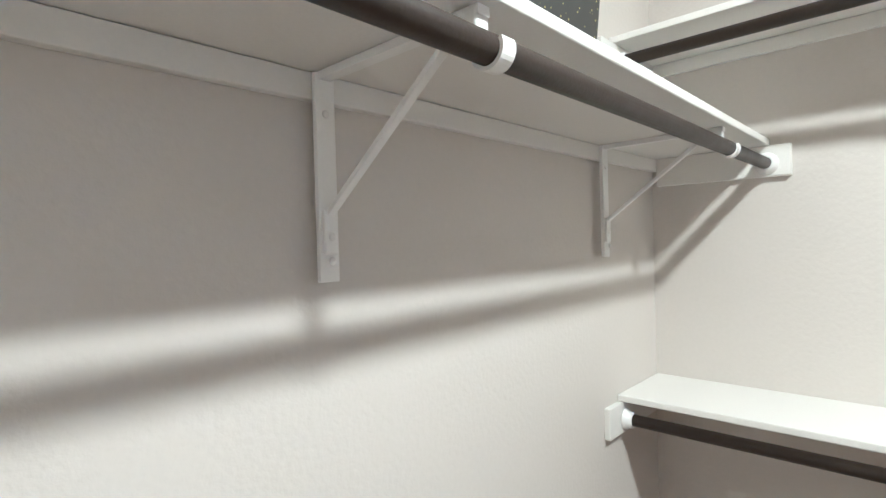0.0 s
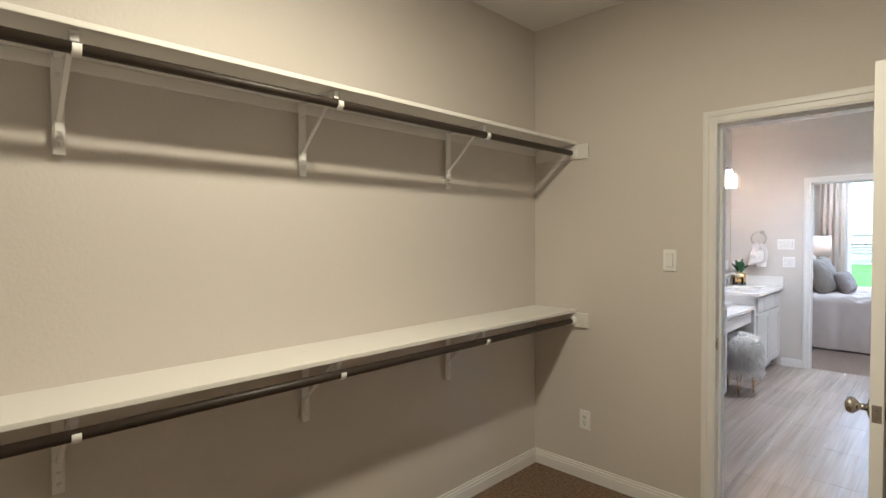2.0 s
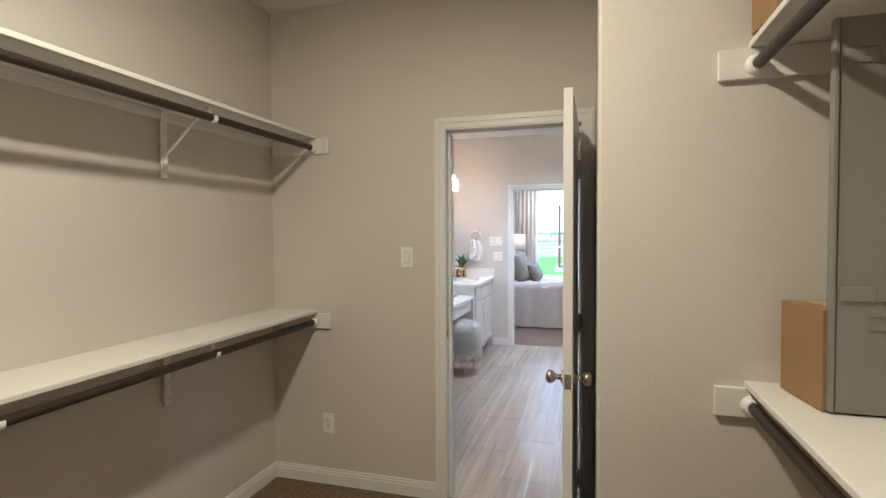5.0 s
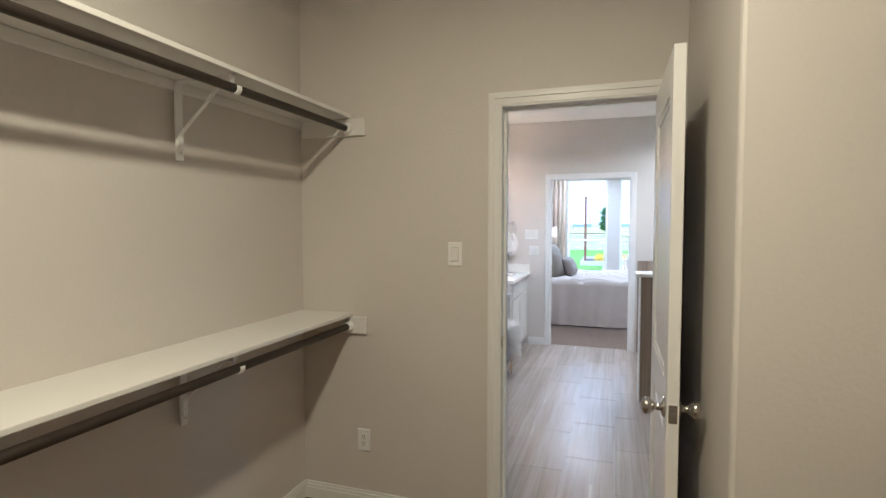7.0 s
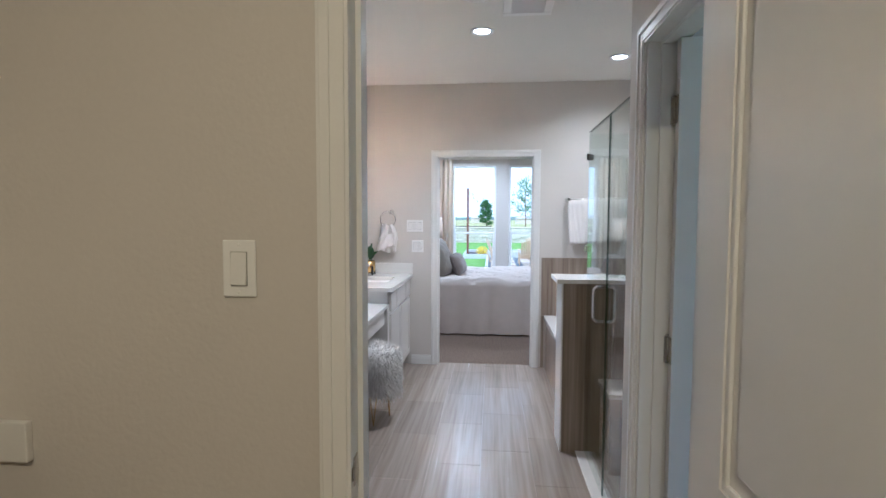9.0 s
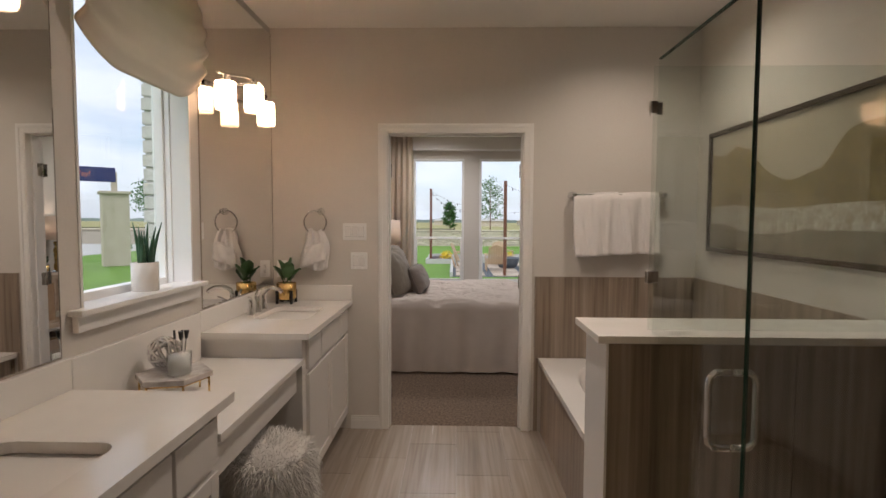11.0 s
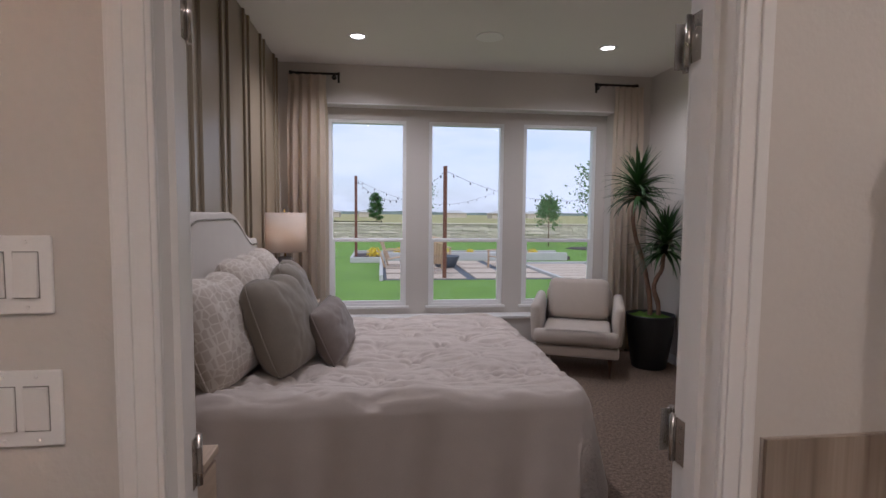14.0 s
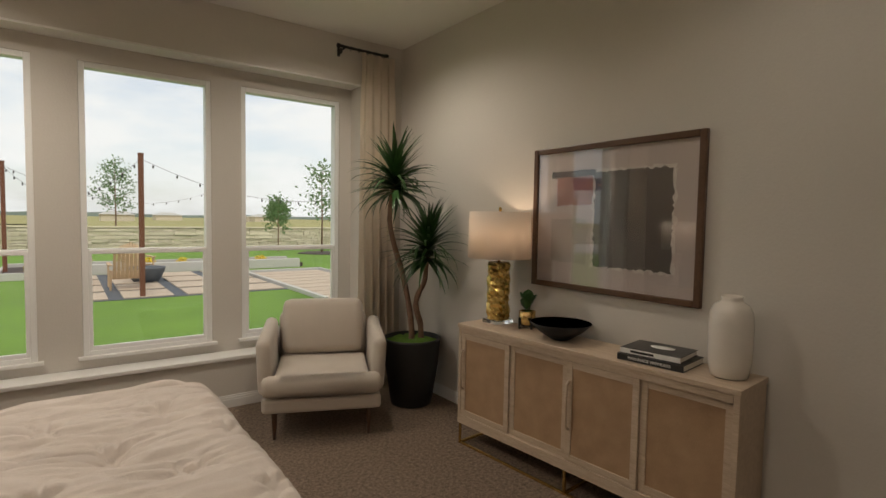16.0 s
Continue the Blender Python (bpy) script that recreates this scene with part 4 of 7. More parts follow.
def draped(x0, x1, drop_front, seed):
    def fn(u, v):
        s = v * 2 - 1  # back to front over the bar
        y = BY1 - 0.07 - 0.022 * math.tanh(s * 14) - 0.010 * max(0, s) * math.sin(u * 3 + seed)
        gather = min(1, max(0, s) * 2.2)
        y -= gather * (0.010 * math.sin(u * 9 + seed * 2 + v * 1.5) + 0.020 * noise.noise(Vector((u * 5.5 + v * 0.8, v * 1.3, seed))) + 0.010 * noise.noise(Vector((u * 14 - v * 3, v * 2.2, seed * 3))))
        y -= 0.012 * gather * math.exp(-((u - 0.84 + 0.12 * s) / 0.05) ** 2)
        z = 1.640 - abs(s) ** 1.02 * (drop_front if s > 0 else drop_front - 0.05)
        x = x0 + (x1 - x0) * u + 0.006 * math.sin(v * 6 + seed) + 0.004 * s * math.sin(seed * 3)
        return (x, y, z - 0.006 * math.sin(u * 4 + seed))
    bm = bmesh.new()
    cloth_sheet(bm, 44, 48, fn, 0.016)
    return bm


single("bath_towel", draped(2.908, 3.20, 0.42, 1.0), TOWEL, "folded white bath towel draped over the bar", "towel", smooth=True, group="towels on the bar")
single("bath_towel", draped(3.188, 3.462, 0.41, 2.3), TOWEL, "folded white bath towel draped over the bar", "towel", smooth=True, group="towels on the bar")


def fig_plant(x, y, z, s, label, turn=0):
    """Three broad leaves in a gold pot on a black stand."""
    p = thing("potted_plant", x, y, z, label, "plant", "small fiddle-leaf plants", turn)
    pot = bmesh.new()
    lathe(pot, [(0.0005, 0.022), (0.044, 0.022), (0.049, 0.03), (0.050, 0.105), (0.046, 0.106), (0.045, 0.09), (0.0005, 0.088)], 24)
    for v in pot.verts:
        v.co *= s
    part("pot", pot, BRASS, p, "gold metal pot", smooth=False)
    st = bmesh.new()
    for a in (45, 135, 225, 315):
        dx, dy = 0.052 * math.cos(radians(a)), 0.052 * math.sin(radians(a))
        box(st, dx - 0.006, dy - 0.006, 0, dx + 0.006, dy + 0.006, 0.068)
    box(st, -0.038, -0.006, 0.012, 0.038, 0.006, 0.021, 0, pose(0, 0, 0, 0, 0, 45))
    box(st, -0.038, -0.006, 0.012, 0.038, 0.006, 0.021, 0, pose(0, 0, 0, 0, 0, 135))
    for v in st.verts:
        v.co *= s
    part("stand", st, BLACK, p, "black wooden stand")
    rnd = random.Random(5)
    bm = bmesh.new()
    for k in range(6):
        a = k * 2.4 + 0.6
        lean, wide, ln = 0.50 - 0.07 * k, 0.034, 0.082
        base = Vector((0.008 * math.cos(a), 0.008 * math.sin(a), 0.085 + 0.008 * k))
        d = Vector((math.cos(a) * lean, math.sin(a) * lean, 1)).normalized()
        sd = d.cross(Vector((0, 0, 1))).normalized()
        up = sd.cross(d)
        g = []
        for i in range(8):
            f = i / 7
            w = wide * (0.12 + 0.88 * math.sin(math.pi * min(1, f ** 1.25 * 0.93 + 0.05)) ** 0.6) * (1 - f ** 9)
            c = base + d * (0.03 + ln * f) + up * (-0.05 * f * f * lean)
            g.append([bm.verts.new(c + sd * w * e + up * (0.012 * e * e + 0.004 * math.sin(f * 9 + e * 4))) for e in (-1, -0.5, 0, 0.5, 1)])
        for p0, p1 in zip(g, g[1:]):
            for i in range(4):
                fc = bm.faces.new((p0[i], p0[i + 1], p1[i + 1], p1[i]))
                fc.smooth = True
        tube(bm, [base, base + d * 0.035], 0.003, 6)
    for v in bm.verts:
        v.co *= s
    part("leaves", bm, FIG, p, "dark green fiddle-shaped leaves")
    return p


fig_plant(1.005, 7.15, 0.901, 1.28, "small fiddle-leaf plant in a gold pot on the vanity")

# bathroom window
wb = thing("window_4", 0, 0, 0, "white framed fixed bathroom window over the desk", "window", kind="structure")
yA, yB, zA, zB = WIN_B
gx = BX0 - 0.13
part("window_frame", boxes((gx - 0.03, yA, zA, gx + 0.02, yA + 0.034, zB), (gx - 0.03, yB - 0.034, zA, gx + 0.02, yB, zB), (gx - 0.03, yA + 0.034, zA, gx + 0.02, yB - 0.034, zA + 0.045), (gx - 0.03, yA + 0.034, zB - 0.045, gx + 0.02, yB - 0.034, zB),
     (gx + 0.02, yA, zA, gx + 0.045, yA + 0.02, zB), (gx + 0.02, yB - 0.02, zA, gx + 0.045, yB, zB), bevel=0.003), VINYL, wb)
pn = part("pane", boxes((gx - 0.02, yA + 0.04, zA + 0.04, gx - 0.015, yB - 0.04, zB - 0.04)), PANE, wb)
pn.visible_shadow = False
part("window_sill", boxes((gx + 0.045, yA - 0.0, zA - 0.002, BX0, yB, zA + 0.018), (BX0, yA - 0.06, zA - 0.002, BX0 + 0.05, yB + 0.055, zA + 0.018), (BX0, yA - 0.04, zA - 0.06, BX0 + 0.022, yB + 0.035, zA - 0.003), bevel=0.003), TRIM, wb)
part("side_liner", boxes((gx + 0.045, yA, zA + 0.018, BX0 + 0.004, yA + 0.012, zB), (gx + 0.045, yB - 0.012, zA + 0.018, BX0 + 0.004, yB, zB)), TRIM, wb)


def swag(u, v):
    y = yA - 0.03 + (yB - yA + 0.06) * u
    gather = abs(2 * u - 1) ** 3
    hem = 1.985 + 0.10 * max(0, (abs(2 * u - 1) - 0.45) / 0.55) ** 1.8
    z = 2.52 + (hem - 2.52) * v
    x = BX0 + 0.024 + 0.052 * math.sin(math.pi * min(1, v * 1.05) * 0.8) + 0.017 * math.sin(v * 30 + gather * 3 - 2.2 * (2 * u - 1) ** 2) * (0.55 + 0.45 * gather) * v
    return (x, y, z)


bm = bmesh.new()
cloth_sheet(bm, 44, 36, swag, 0.005)
vl = thing("window_valance", 0, 0, 0, "gathered cream linen valance over the window", "valance")
part("cloth", bm, CURTAIN, vl, smooth=True)
part("head_board", boxes((BX0 + 0.002, yA - 0.03, 2.50, BX0 + 0.05, yB + 0.03, 2.53)), CURTAIN, vl)

al = thing("aloe_plant", 0.825, 5.90, zA + 0.019, "spiky green aloe in a white pot on the sill", "plant")
bm = bmesh.new()
lathe(bm, [(0.0005, 0.0), (0.049, 0.0), (0.052, 0.004), (0.052, 0.118), (0.047, 0.119), (0.046, 0.105), (0.0005, 0.103)], 28)
part("pot", bm, CERAMIC, al)
bm = bmesh.new()
rnd = random.Random(3)
for k in range(9):
    a = k * 2.4 + 0.3
    r0 = 0.004 + 0.018 * (k % 3) / 2
    ln = 0.185 - 0.018 * (k % 4)
    lean = 0.06 + 0.09 * (k % 3)
    pts = [(r0 * math.cos(a) + lean * ln * f ** 1.3 * math.cos(a), r0 * math.sin(a) + lean * ln * f ** 1.3 * math.sin(a), 0.10 + ln * f) for f in (0, 0.25, 0.5, 0.75, 1)]
    tube(bm, pts, 0.014, 7, 0.0015)
part("leaves", bm, material("aloe_green", (0.035, 0.09, 0.045), 0.45, vary=0.2, scale=30), al, smooth=True)

# tray table, candle jar with brushes, knot ornament
ty, tx = 5.70, 1.05
tt = thing("marble_stand", tx, ty, 0.773, "white marble hexagon stand with brass legs", "stand")
bm = bmesh.new()
lathe(bm, [(0.0005, 0.076), (0.136, 0.076), (0.138, 0.079), (0.138, 0.095), (0.136, 0.097), (0.0005, 0.097)], 6, pose(0, 0, 0, 0, 0, 12))
for f in bm.faces:
    f.smooth = False
MARBLE = material("grey_veined_marble", (0.70, 0.67, 0.64), 0.2, colour2=(0.42, 0.38, 0.36), scale=9, fine=30)
part("top", bm, MARBLE, tt)
for k in range(6):
    a, b = radians(60 * k + 12), radians(60 * k + 72)
    p, q = Vector((0.124 * math.cos(a), 0.124 * math.sin(a), 0)), Vector((0.124 * math.cos(b), 0.124 * math.sin(b), 0))
    bm = bmesh.new()
    tube(bm, [p, p + Vector((0, 0, 0.075))], 0.004, 6)
    tube(bm, [p + Vector((0, 0, 0.071)), q + Vector((0, 0, 0.071))], 0.004, 6)
    part("leg", bm, BRASS, tt)
jr = thing("brush_jar", tx + 0.04, ty - 0.035, 0.871, "glass jar of white beads holding makeup brushes", "jar")
bm = bmesh.new()
lathe(bm, [(0.0005, 0.0), (0.041, 0.0), (0.043, 0.004), (0.043, 0.085), (0.041, 0.085), (0.040, 0.006), (0.0005, 0.005)], 26)
part("glass", bm, PANE, jr).visible_shadow = False
bm = bmesh.new()
lathe(bm, [(0.0005, 0.006), (0.0385, 0.006), (0.0385, 0.074), (0.0005, 0.078)], 24)
part("beads", bm, TRIM, jr, "white bead filling")
for k, (dx, dy) in enumerate(((-0.02, 0.008), (0.012, -0.008), (0.004, 0.016), (0.022, 0.012))):
    bm = bmesh.new()
    tube(bm, [(dx * 0.6, dy * 0.6, 0.05), (dx, dy, 0.135 + 0.008 * (k % 2))], 0.003, 7)
    b = part("brush", bm, CHROME, jr)
    bm = bmesh.new()
    tube(bm, [(dx, dy, 0.134), (dx * 1.04, dy * 1.04, 0.150), (dx * 1.08, dy * 1.08, 0.165)], 0.005, 8, 0.010 if k % 2 else 0.004)
    part("bristles", bm, INK, b, "black bristles")
kn = bmesh.new()
for k in range(10):
    m = pose(tx - 0.062, ty + 0.045, 0.9335, 26 * k, 40 + 25 * k, 51 * k)
    tube(kn, [m @ Vector(p) for p in arc(0, 0, 0, 0.058, 0, 360, 26, "xy")], 0.0055, 7)
single("knot_ornament", kn, CHROME, "silver woven knot ball on the marble stand", "ornament", smooth=True)

# fur stool
stl = thing("stool", 1.36, 5.84, 0, "round white fur stool on gold hairpin legs", "stool")
bm = bmesh.new()
lathe(bm, [(0.0005, 0.22), (0.17, 0.22), (0.20, 0.26), (0.205, 0.42), (0.18, 0.50), (0.10, 0.53), (0.0005, 0.535)], 28)
part("seat_pad", bm, FUR, stl, "round padded seat under the fur")
for k in range(3):
    a = radians(120 * k + 40)
    bm = bmesh.new()
    for s in (-0.22, 0.22):
        tube(bm, [(0.14 * math.cos(a + s), 0.14 * math.sin(a + s), 0.225), (0.15 * math.cos(a), 0.15 * math.sin(a), 0.004)], 0.005, 7)
    part("leg", bm, BRASS, stl, "gold hairpin leg")
rnd = random.Random(11)
fv, ff = [], []
for k in range(9500):
    th, ph = rnd.uniform(0, 2 * math.pi), rnd.uniform(0, 1)
    if ph < 0.68:
        r, z = 0.20, 0.22 + 0.25 * ph / 0.68
        n = Vector((math.cos(th), math.sin(th), 0.15))
    else:
        r = 0.20 * math.sqrt((1 - ph) / 0.32)
        z = 0.475 + 0.055 * (1 - (r / 0.2) ** 2)
        n = Vector((math.cos(th) * r * 3, math.sin(th) * r * 3, 0.8)).normalized()
    p = Vector((r * math.cos(th), r * math.sin(th), z))
    ln = rnd.uniform(0.035, 0.075)
    d = (n + Vector((rnd.uniform(-0.5, 0.5), rnd.uniform(-0.5, 0.5), rnd.uniform(-1.4, -0.1)))).normalized()
    tip = p + d * ln + Vector((0, 0, -0.018))
    sd = d.cross(Vector((rnd.uniform(-1, 1), rnd.uniform(-1, 1), rnd.uniform(-1, 1)))).normalized() * 0.0019
    i = len(fv)
    mid = p + d * ln * 0.55
    fv += [p - sd, p + sd, mid + sd * 0.8, mid - sd * 0.8, tip]
    ff += [(i, i + 1, i + 2, i + 3), (i + 3, i + 2, i + 4)]
me = bpy.data.meshes.new("fur")
me.from_pydata([tuple(v) for v in fv], [], ff)
me.materials.append(FUR)
fo = new("fur", me)
fo.parent = stl
stl.scale = (0.82, 0.82, 1.03)
tagged(fo, label="long shaggy white fur", kind="stuff")

# tub, its tile apron and the tiled wainscot
def wall_tiles(parent, lo, hi, fixed, axis, z0, z1, width, out, skip=0.0):
    """Upright wood-look tiles on a wall; axis: their run."""
    u = lo
    t = 0.008
    while u < hi - 0.02:
        w = min(width, hi - u)
        if axis == "x":
            bm = boxes((u + 0.001, fixed, z0, u + w - 0.001, fixed + out * t, z1 - 0.001), bevel=0.0008)
        else:
            bm = boxes((fixed, u + 0.001, z0, fixed + out * t, u + w - 0.001, z1 - 0.001), bevel=0.0008)
        part("tile", bm, TILE_W, parent)
        u += width


tubt = thing("bathtub", 0, 0, 0, "white drop-in bathtub with an oval bowl", "bathtub")
bm = bmesh.new()
x0, x1, y0, y1, z1 = 2.695, BX1 - 0.012, 5.73, BY1 - 0.012, 0.512
cx, cy, ax, ay = (x0 + x1) / 2 + 0.02, (y0 + y1) / 2 + 0.02, 0.385, 0.66
N = 56
def oval(fx, fy, z):
    out = []
    for i in range(N):
        a = 2 * math.pi * i / N
        c, s = math.cos(a), math.sin(a)
        out.append(bm.verts.new((cx + ax * fx * math.copysign(abs(c) ** 0.8, c), cy + ay * fy * math.copysign(abs(s) ** 0.8, s), z)))
    return out
outer = []
for i in range(N):
    a = 2 * math.pi * i / N
    c, s = math.cos(a), math.sin(a)
    k = max(abs(c), abs(s))
    px, py = c / k, s / k
    outer.append(bm.verts.new((x0 + (x1 - x0) * (px + 1) / 2, y0 + (y1 - y0) * (py + 1) / 2, z1)))
under = [bm.verts.new((v.co.x, v.co.y, z1 - 0.035)) for v in outer]
rings = [under, outer, oval(1.04, 1.025, z1), oval(1.0, 1.0, z1 - 0.012), oval(0.93, 0.95, z1 - 0.18), oval(0.8, 0.85, z1 - 0.37), oval(0.6, 0.7, z1 - 0.42)]
for a, b in zip(rings, rings[1:]):
    for i in range(N):
        f = bm.faces.new((a[i], a[(i + 1) % N], b[(i + 1) % N], b[i]))
        f.smooth = b is not outer and a is not outer
bm.faces.new(rings[-1])
part("shell", bm, TUB, tubt, "white acrylic tub shell")
bm = bmesh.new()
lathe(bm, [(0.03, 0), (0.03, 0.006), (0.0005, 0.008)], 18, pose(cx, cy + ay * 0.93, z1 - 0.13, 80, 0, 0))
part("overflow", bm, CHROME, tubt)
ap = setting("tub_apron", boxes((2.722, 5.73, -0.002, 2.76, BY1 - 0.012, 0.474)), GROUT, "tiled apron below the bathtub", "tub apron")
wall_tiles(ap, 5.732, BY1 - 0.012, 2.722, "y", 0.0, 0.474, 0.305, -1)
wn = setting("wainscot", boxes((2.665, BY1 - 0.004, -0.002, BX1, BY1, 1.073), (BX1 - 0.004, 5.74, -0.002, BX1, BY1 - 0.004, 1.073)), GROUT, "wood-look tile wainscot behind the tub", "wainscot")
for q0, q1 in ((2.668, 3.254), (3.254, BX1 - 0.012)):
    part("tile", boxes((q0 + 0.001, BY1 - 0.012, 0.515, q1 - 0.001, BY1 - 0.004, 1.072), bevel=0.0008), TILE_W, wn)
part("tile", boxes((2.668, BY1 - 0.012, 0.0, 2.692, BY1 - 0.004, 0.512), bevel=0.0008), TILE_W, wn)
wall_tiles(wn, 5.74, BY1 - 0.014, BX1 - 0.004, "y", 0.515, 1.073, 0.61, -1)

# shower: half wall, bench, glass
pw = setting("half_wall", boxes((2.628, 5.478, -0.002, BX1, 5.72, 1.055)), GROUT, "tiled half wall between tub and shower", "half wall")
part("tile", boxes((2.62, 5.470, 0.0, 2.628, 5.728, 1.055), bevel=0.0008), TRIM, pw)
wall_tiles(pw, 2.628, BX1, 5.478, "x", 0.0, 1.055, 0.305, -1)
wall_tiles(pw, 2.628, BX1, 5.72, "x", 0.515, 1.055, 0.305, 1)
single("half_wall_cap", boxes((2.585, 5.44, 1.0565, BX1 - 0.001, 5.76, 1.082), bevel=0.002), QUARTZ, "white quartz cap on the half wall", "wall cap")
sb = setting("shower_bench", boxes((2.868, 5.20, -0.002, BX1, 5.468, 0.445)), GROUT, "tiled shower bench with a white top", "bench")
wall_tiles(sb, 2.868, BX1, 5.20, "x", 0.0, 0.445, 0.305, -1)
wall_tiles(sb, 5.192, 5.468, 2.868, "y", 0.0, 0.445, 0.30, -1)
part("top", boxes((2.845, 5.17, 0.446, BX1, 5.468, 0.47), bevel=0.002), QUARTZ, sb)
for nm, rows in (("wall_tile_shower_back", (RX + 0.13, BX1 - 0.01, RY, "x", 1)), ("wall_tile_shower_side", (RY + 0.01, 5.47, BX1, "y", -1))):
    lo, hi, fx, ax_, o = rows
    st = setting(nm, boxes((lo, RY, 0, hi, RY + 0.003, 2.3) if ax_ == "x" else (BX1 - 0.003, lo, 0, BX1, hi, 2.3)), GROUT, "wood-look tiles lining the shower", "wall tile")
    for z0, z1 in ((0.0, 0.575), (0.577, 1.15), (1.152, 1.725), (1.727, 2.3)):
        wall_tiles(st, lo, hi, fx + o * 0.003, ax_, z0, z1, 0.305, o)
GX = 2.765
sg = thing("shower_enclosure", 0, 0, 0, "frameless clear glass shower enclosure", "shower enclosure")
for nm, r in (("fixed_panel", (GX, 4.265, 0.012, GX + 0.01, 4.92, 1.965)), ("glass_door", (GX, 4.93, 0.02, GX + 0.01, 5.466, 1.965)), ("return_panel", (GX + 0.014, 5.535, 1.083, BX1 - 0.012, 5.545, 1.965))):
    g = part(nm, boxes(r), SHOWER, sg)
    g.visible_shadow = False
    if nm != "return_panel":
        part("polished_edge", boxes((r[0], r[1], r[2], r[3], r[1] + 0.002, r[5]), (r[0], r[1], r[5], r[3], r[4], r[5] + 0.004)), GLASS_EDGE, g)
for hz in (1.265, 1.825):
    part("glass_hinge", boxes((GX + 0.004, 5.528, hz - 0.021, GX + 0.042, 5.552, hz + 0.021), (GX - 0.006, 5.505, hz - 0.021, GX + 0.016, 5.527, hz + 0.021), bevel=0.003), CHROME, sg)
bm = bmesh.new()
hy = 4.985
for sx in (-1, 1):
    hx = GX + 0.005 + sx * 0.005
    tube(bm, [(hx, hy, 0.92), (hx + sx * 0.035, hy, 0.92), (hx + sx * 0.048, hy, 0.933), (hx + sx * 0.05, hy, 0.95), (hx + sx * 0.05, hy, 1.07), (hx + sx * 0.048, hy, 1.087), (hx + sx * 0.035, hy, 1.10), (hx, hy, 1.10)], 0.0085, 10)
part("pull_handle", bm, CHROME, sg)
single("shower_curb", boxes((2.715, RY + 0.02, -0.002, 2.80, 5.468, 0.011), bevel=0.003), QUARTZ, "low white threshold at the shower", "threshold")

# picture over the tub
pa = thing("framed_picture", BX1 - 0.002, 6.38, 1.265, "wide dark-framed landscape print above the tub", "picture")
W, H = 1.44, 0.735
part("frame", boxes((-0.028, -W / 2, 0, 0, -W / 2 + 0.026, H), (-0.028, W / 2 - 0.026, 0, 0, W / 2, H), (-0.028, -W / 2 + 0.026, 0, 0, W / 2 - 0.026, 0.026), (-0.028, -W / 2 + 0.026, H - 0.026, 0, W / 2 - 0.026, H), bevel=0.003), material("dark_bronze_frame", (0.045, 0.032, 0.022), 0.4, vary=0.15), pa)
PRINT = material("hazy_landscape_print", (0.52, 0.465, 0.36), 0.6, vary=0.05)
part("print", boxes((-0.012, -W / 2 + 0.026, 0.026, -0.006, W / 2 - 0.026, H - 0.026)), PRINT, pa)
def ridge(seed, base, amp, n=46):
    rnd = random.Random(seed)
    out, h = [], 0.0
    for i in range(n + 1):
        u = i / n
        h = h * 0.7 + rnd.uniform(-1, 1) * 0.35
        out.append(base + amp * (0.55 * math.sin(u * 5.1 + seed) + 0.3 * math.sin(u * 11 + seed * 2) + 0.35 * h))
    return out
def band(parent, name, tops, bottoms, x, mat, w0, w1):
    bm = bmesh.new()
    n = len(tops) - 1
    ys = [w0 + (w1 - w0) * i / n for i in range(n + 1)]
    a = [bm.verts.new((x, y, z)) for y, z in zip(ys, tops)]
    b = [bm.verts.new((x, y, z)) for y, z in zip(ys, bottoms)]
    for i in range(n):
        bm.faces.new((a[i], a[i + 1], b[i + 1], b[i]))
    return part(name, bm, mat, parent)
e = W / 2 - 0.026
PROFILE = (0.58, 0.62, 0.60, 0.47, 0.40, 0.37, 0.42, 0.55, 0.60, 0.56, 0.60, 0.60)
jag = ridge(4, 0.0, 0.05)
hill_tops = []
for i in range(47):
    k, f = divmod(i * 10 / 46, 1)
    hill_tops.append(PROFILE[int(k)] * (1 - f) + PROFILE[int(k) + 1] * f + jag[i])
band(pa, "painted_hills", hill_tops, ridge(9, 0.27, 0.02), -0.0125, material("ochre_hills", (0.15, 0.105, 0.02), 0.6, colour2=(0.36, 0.28, 0.10), scale=9, fine=45), -e, e)
band(pa, "painted_shore", ridge(9, 0.27, 0.02), ridge(2, 0.15, 0.03), -0.0127, material("pale_shore", (0.70, 0.68, 0.62), 0.6, colour2=(0.30, 0.25, 0.15), scale=22, fine=60), -e, e)
band(pa, "painted_water", ridge(2, 0.15, 0.03), [0.027] * 47, -0.0126, material("olive_water", (0.13, 0.11, 0.06), 0.6, colour2=(0.30, 0.27, 0.19), scale=16, fine=60), -e, e)
pg = part("picture_glass", boxes((-0.020, -e, 0.027, -0.018, e, H - 0.027)), PICTURE_GLASS, pa)
pg.visible_shadow = False


def downlight(x, y, z, label, group):
    d = thing("recessed_light", x, y, z, label, "recessed light", group)
    bm = bmesh.new()
    lathe(bm, [(0.085, 0.0), (0.085, -0.005), (0.062, -0.008), (0.058, -0.002), (0.056, 0.0)], 28)
    part("trim_ring", bm, METALW, d)
    bm = bmesh.new()
    lathe(bm, [(0.056, -0.002), (0.03, -0.0035), (0.0005, -0.004)], 24)
    part("lens", bm, CAN_GLOW, d, "glowing lens")


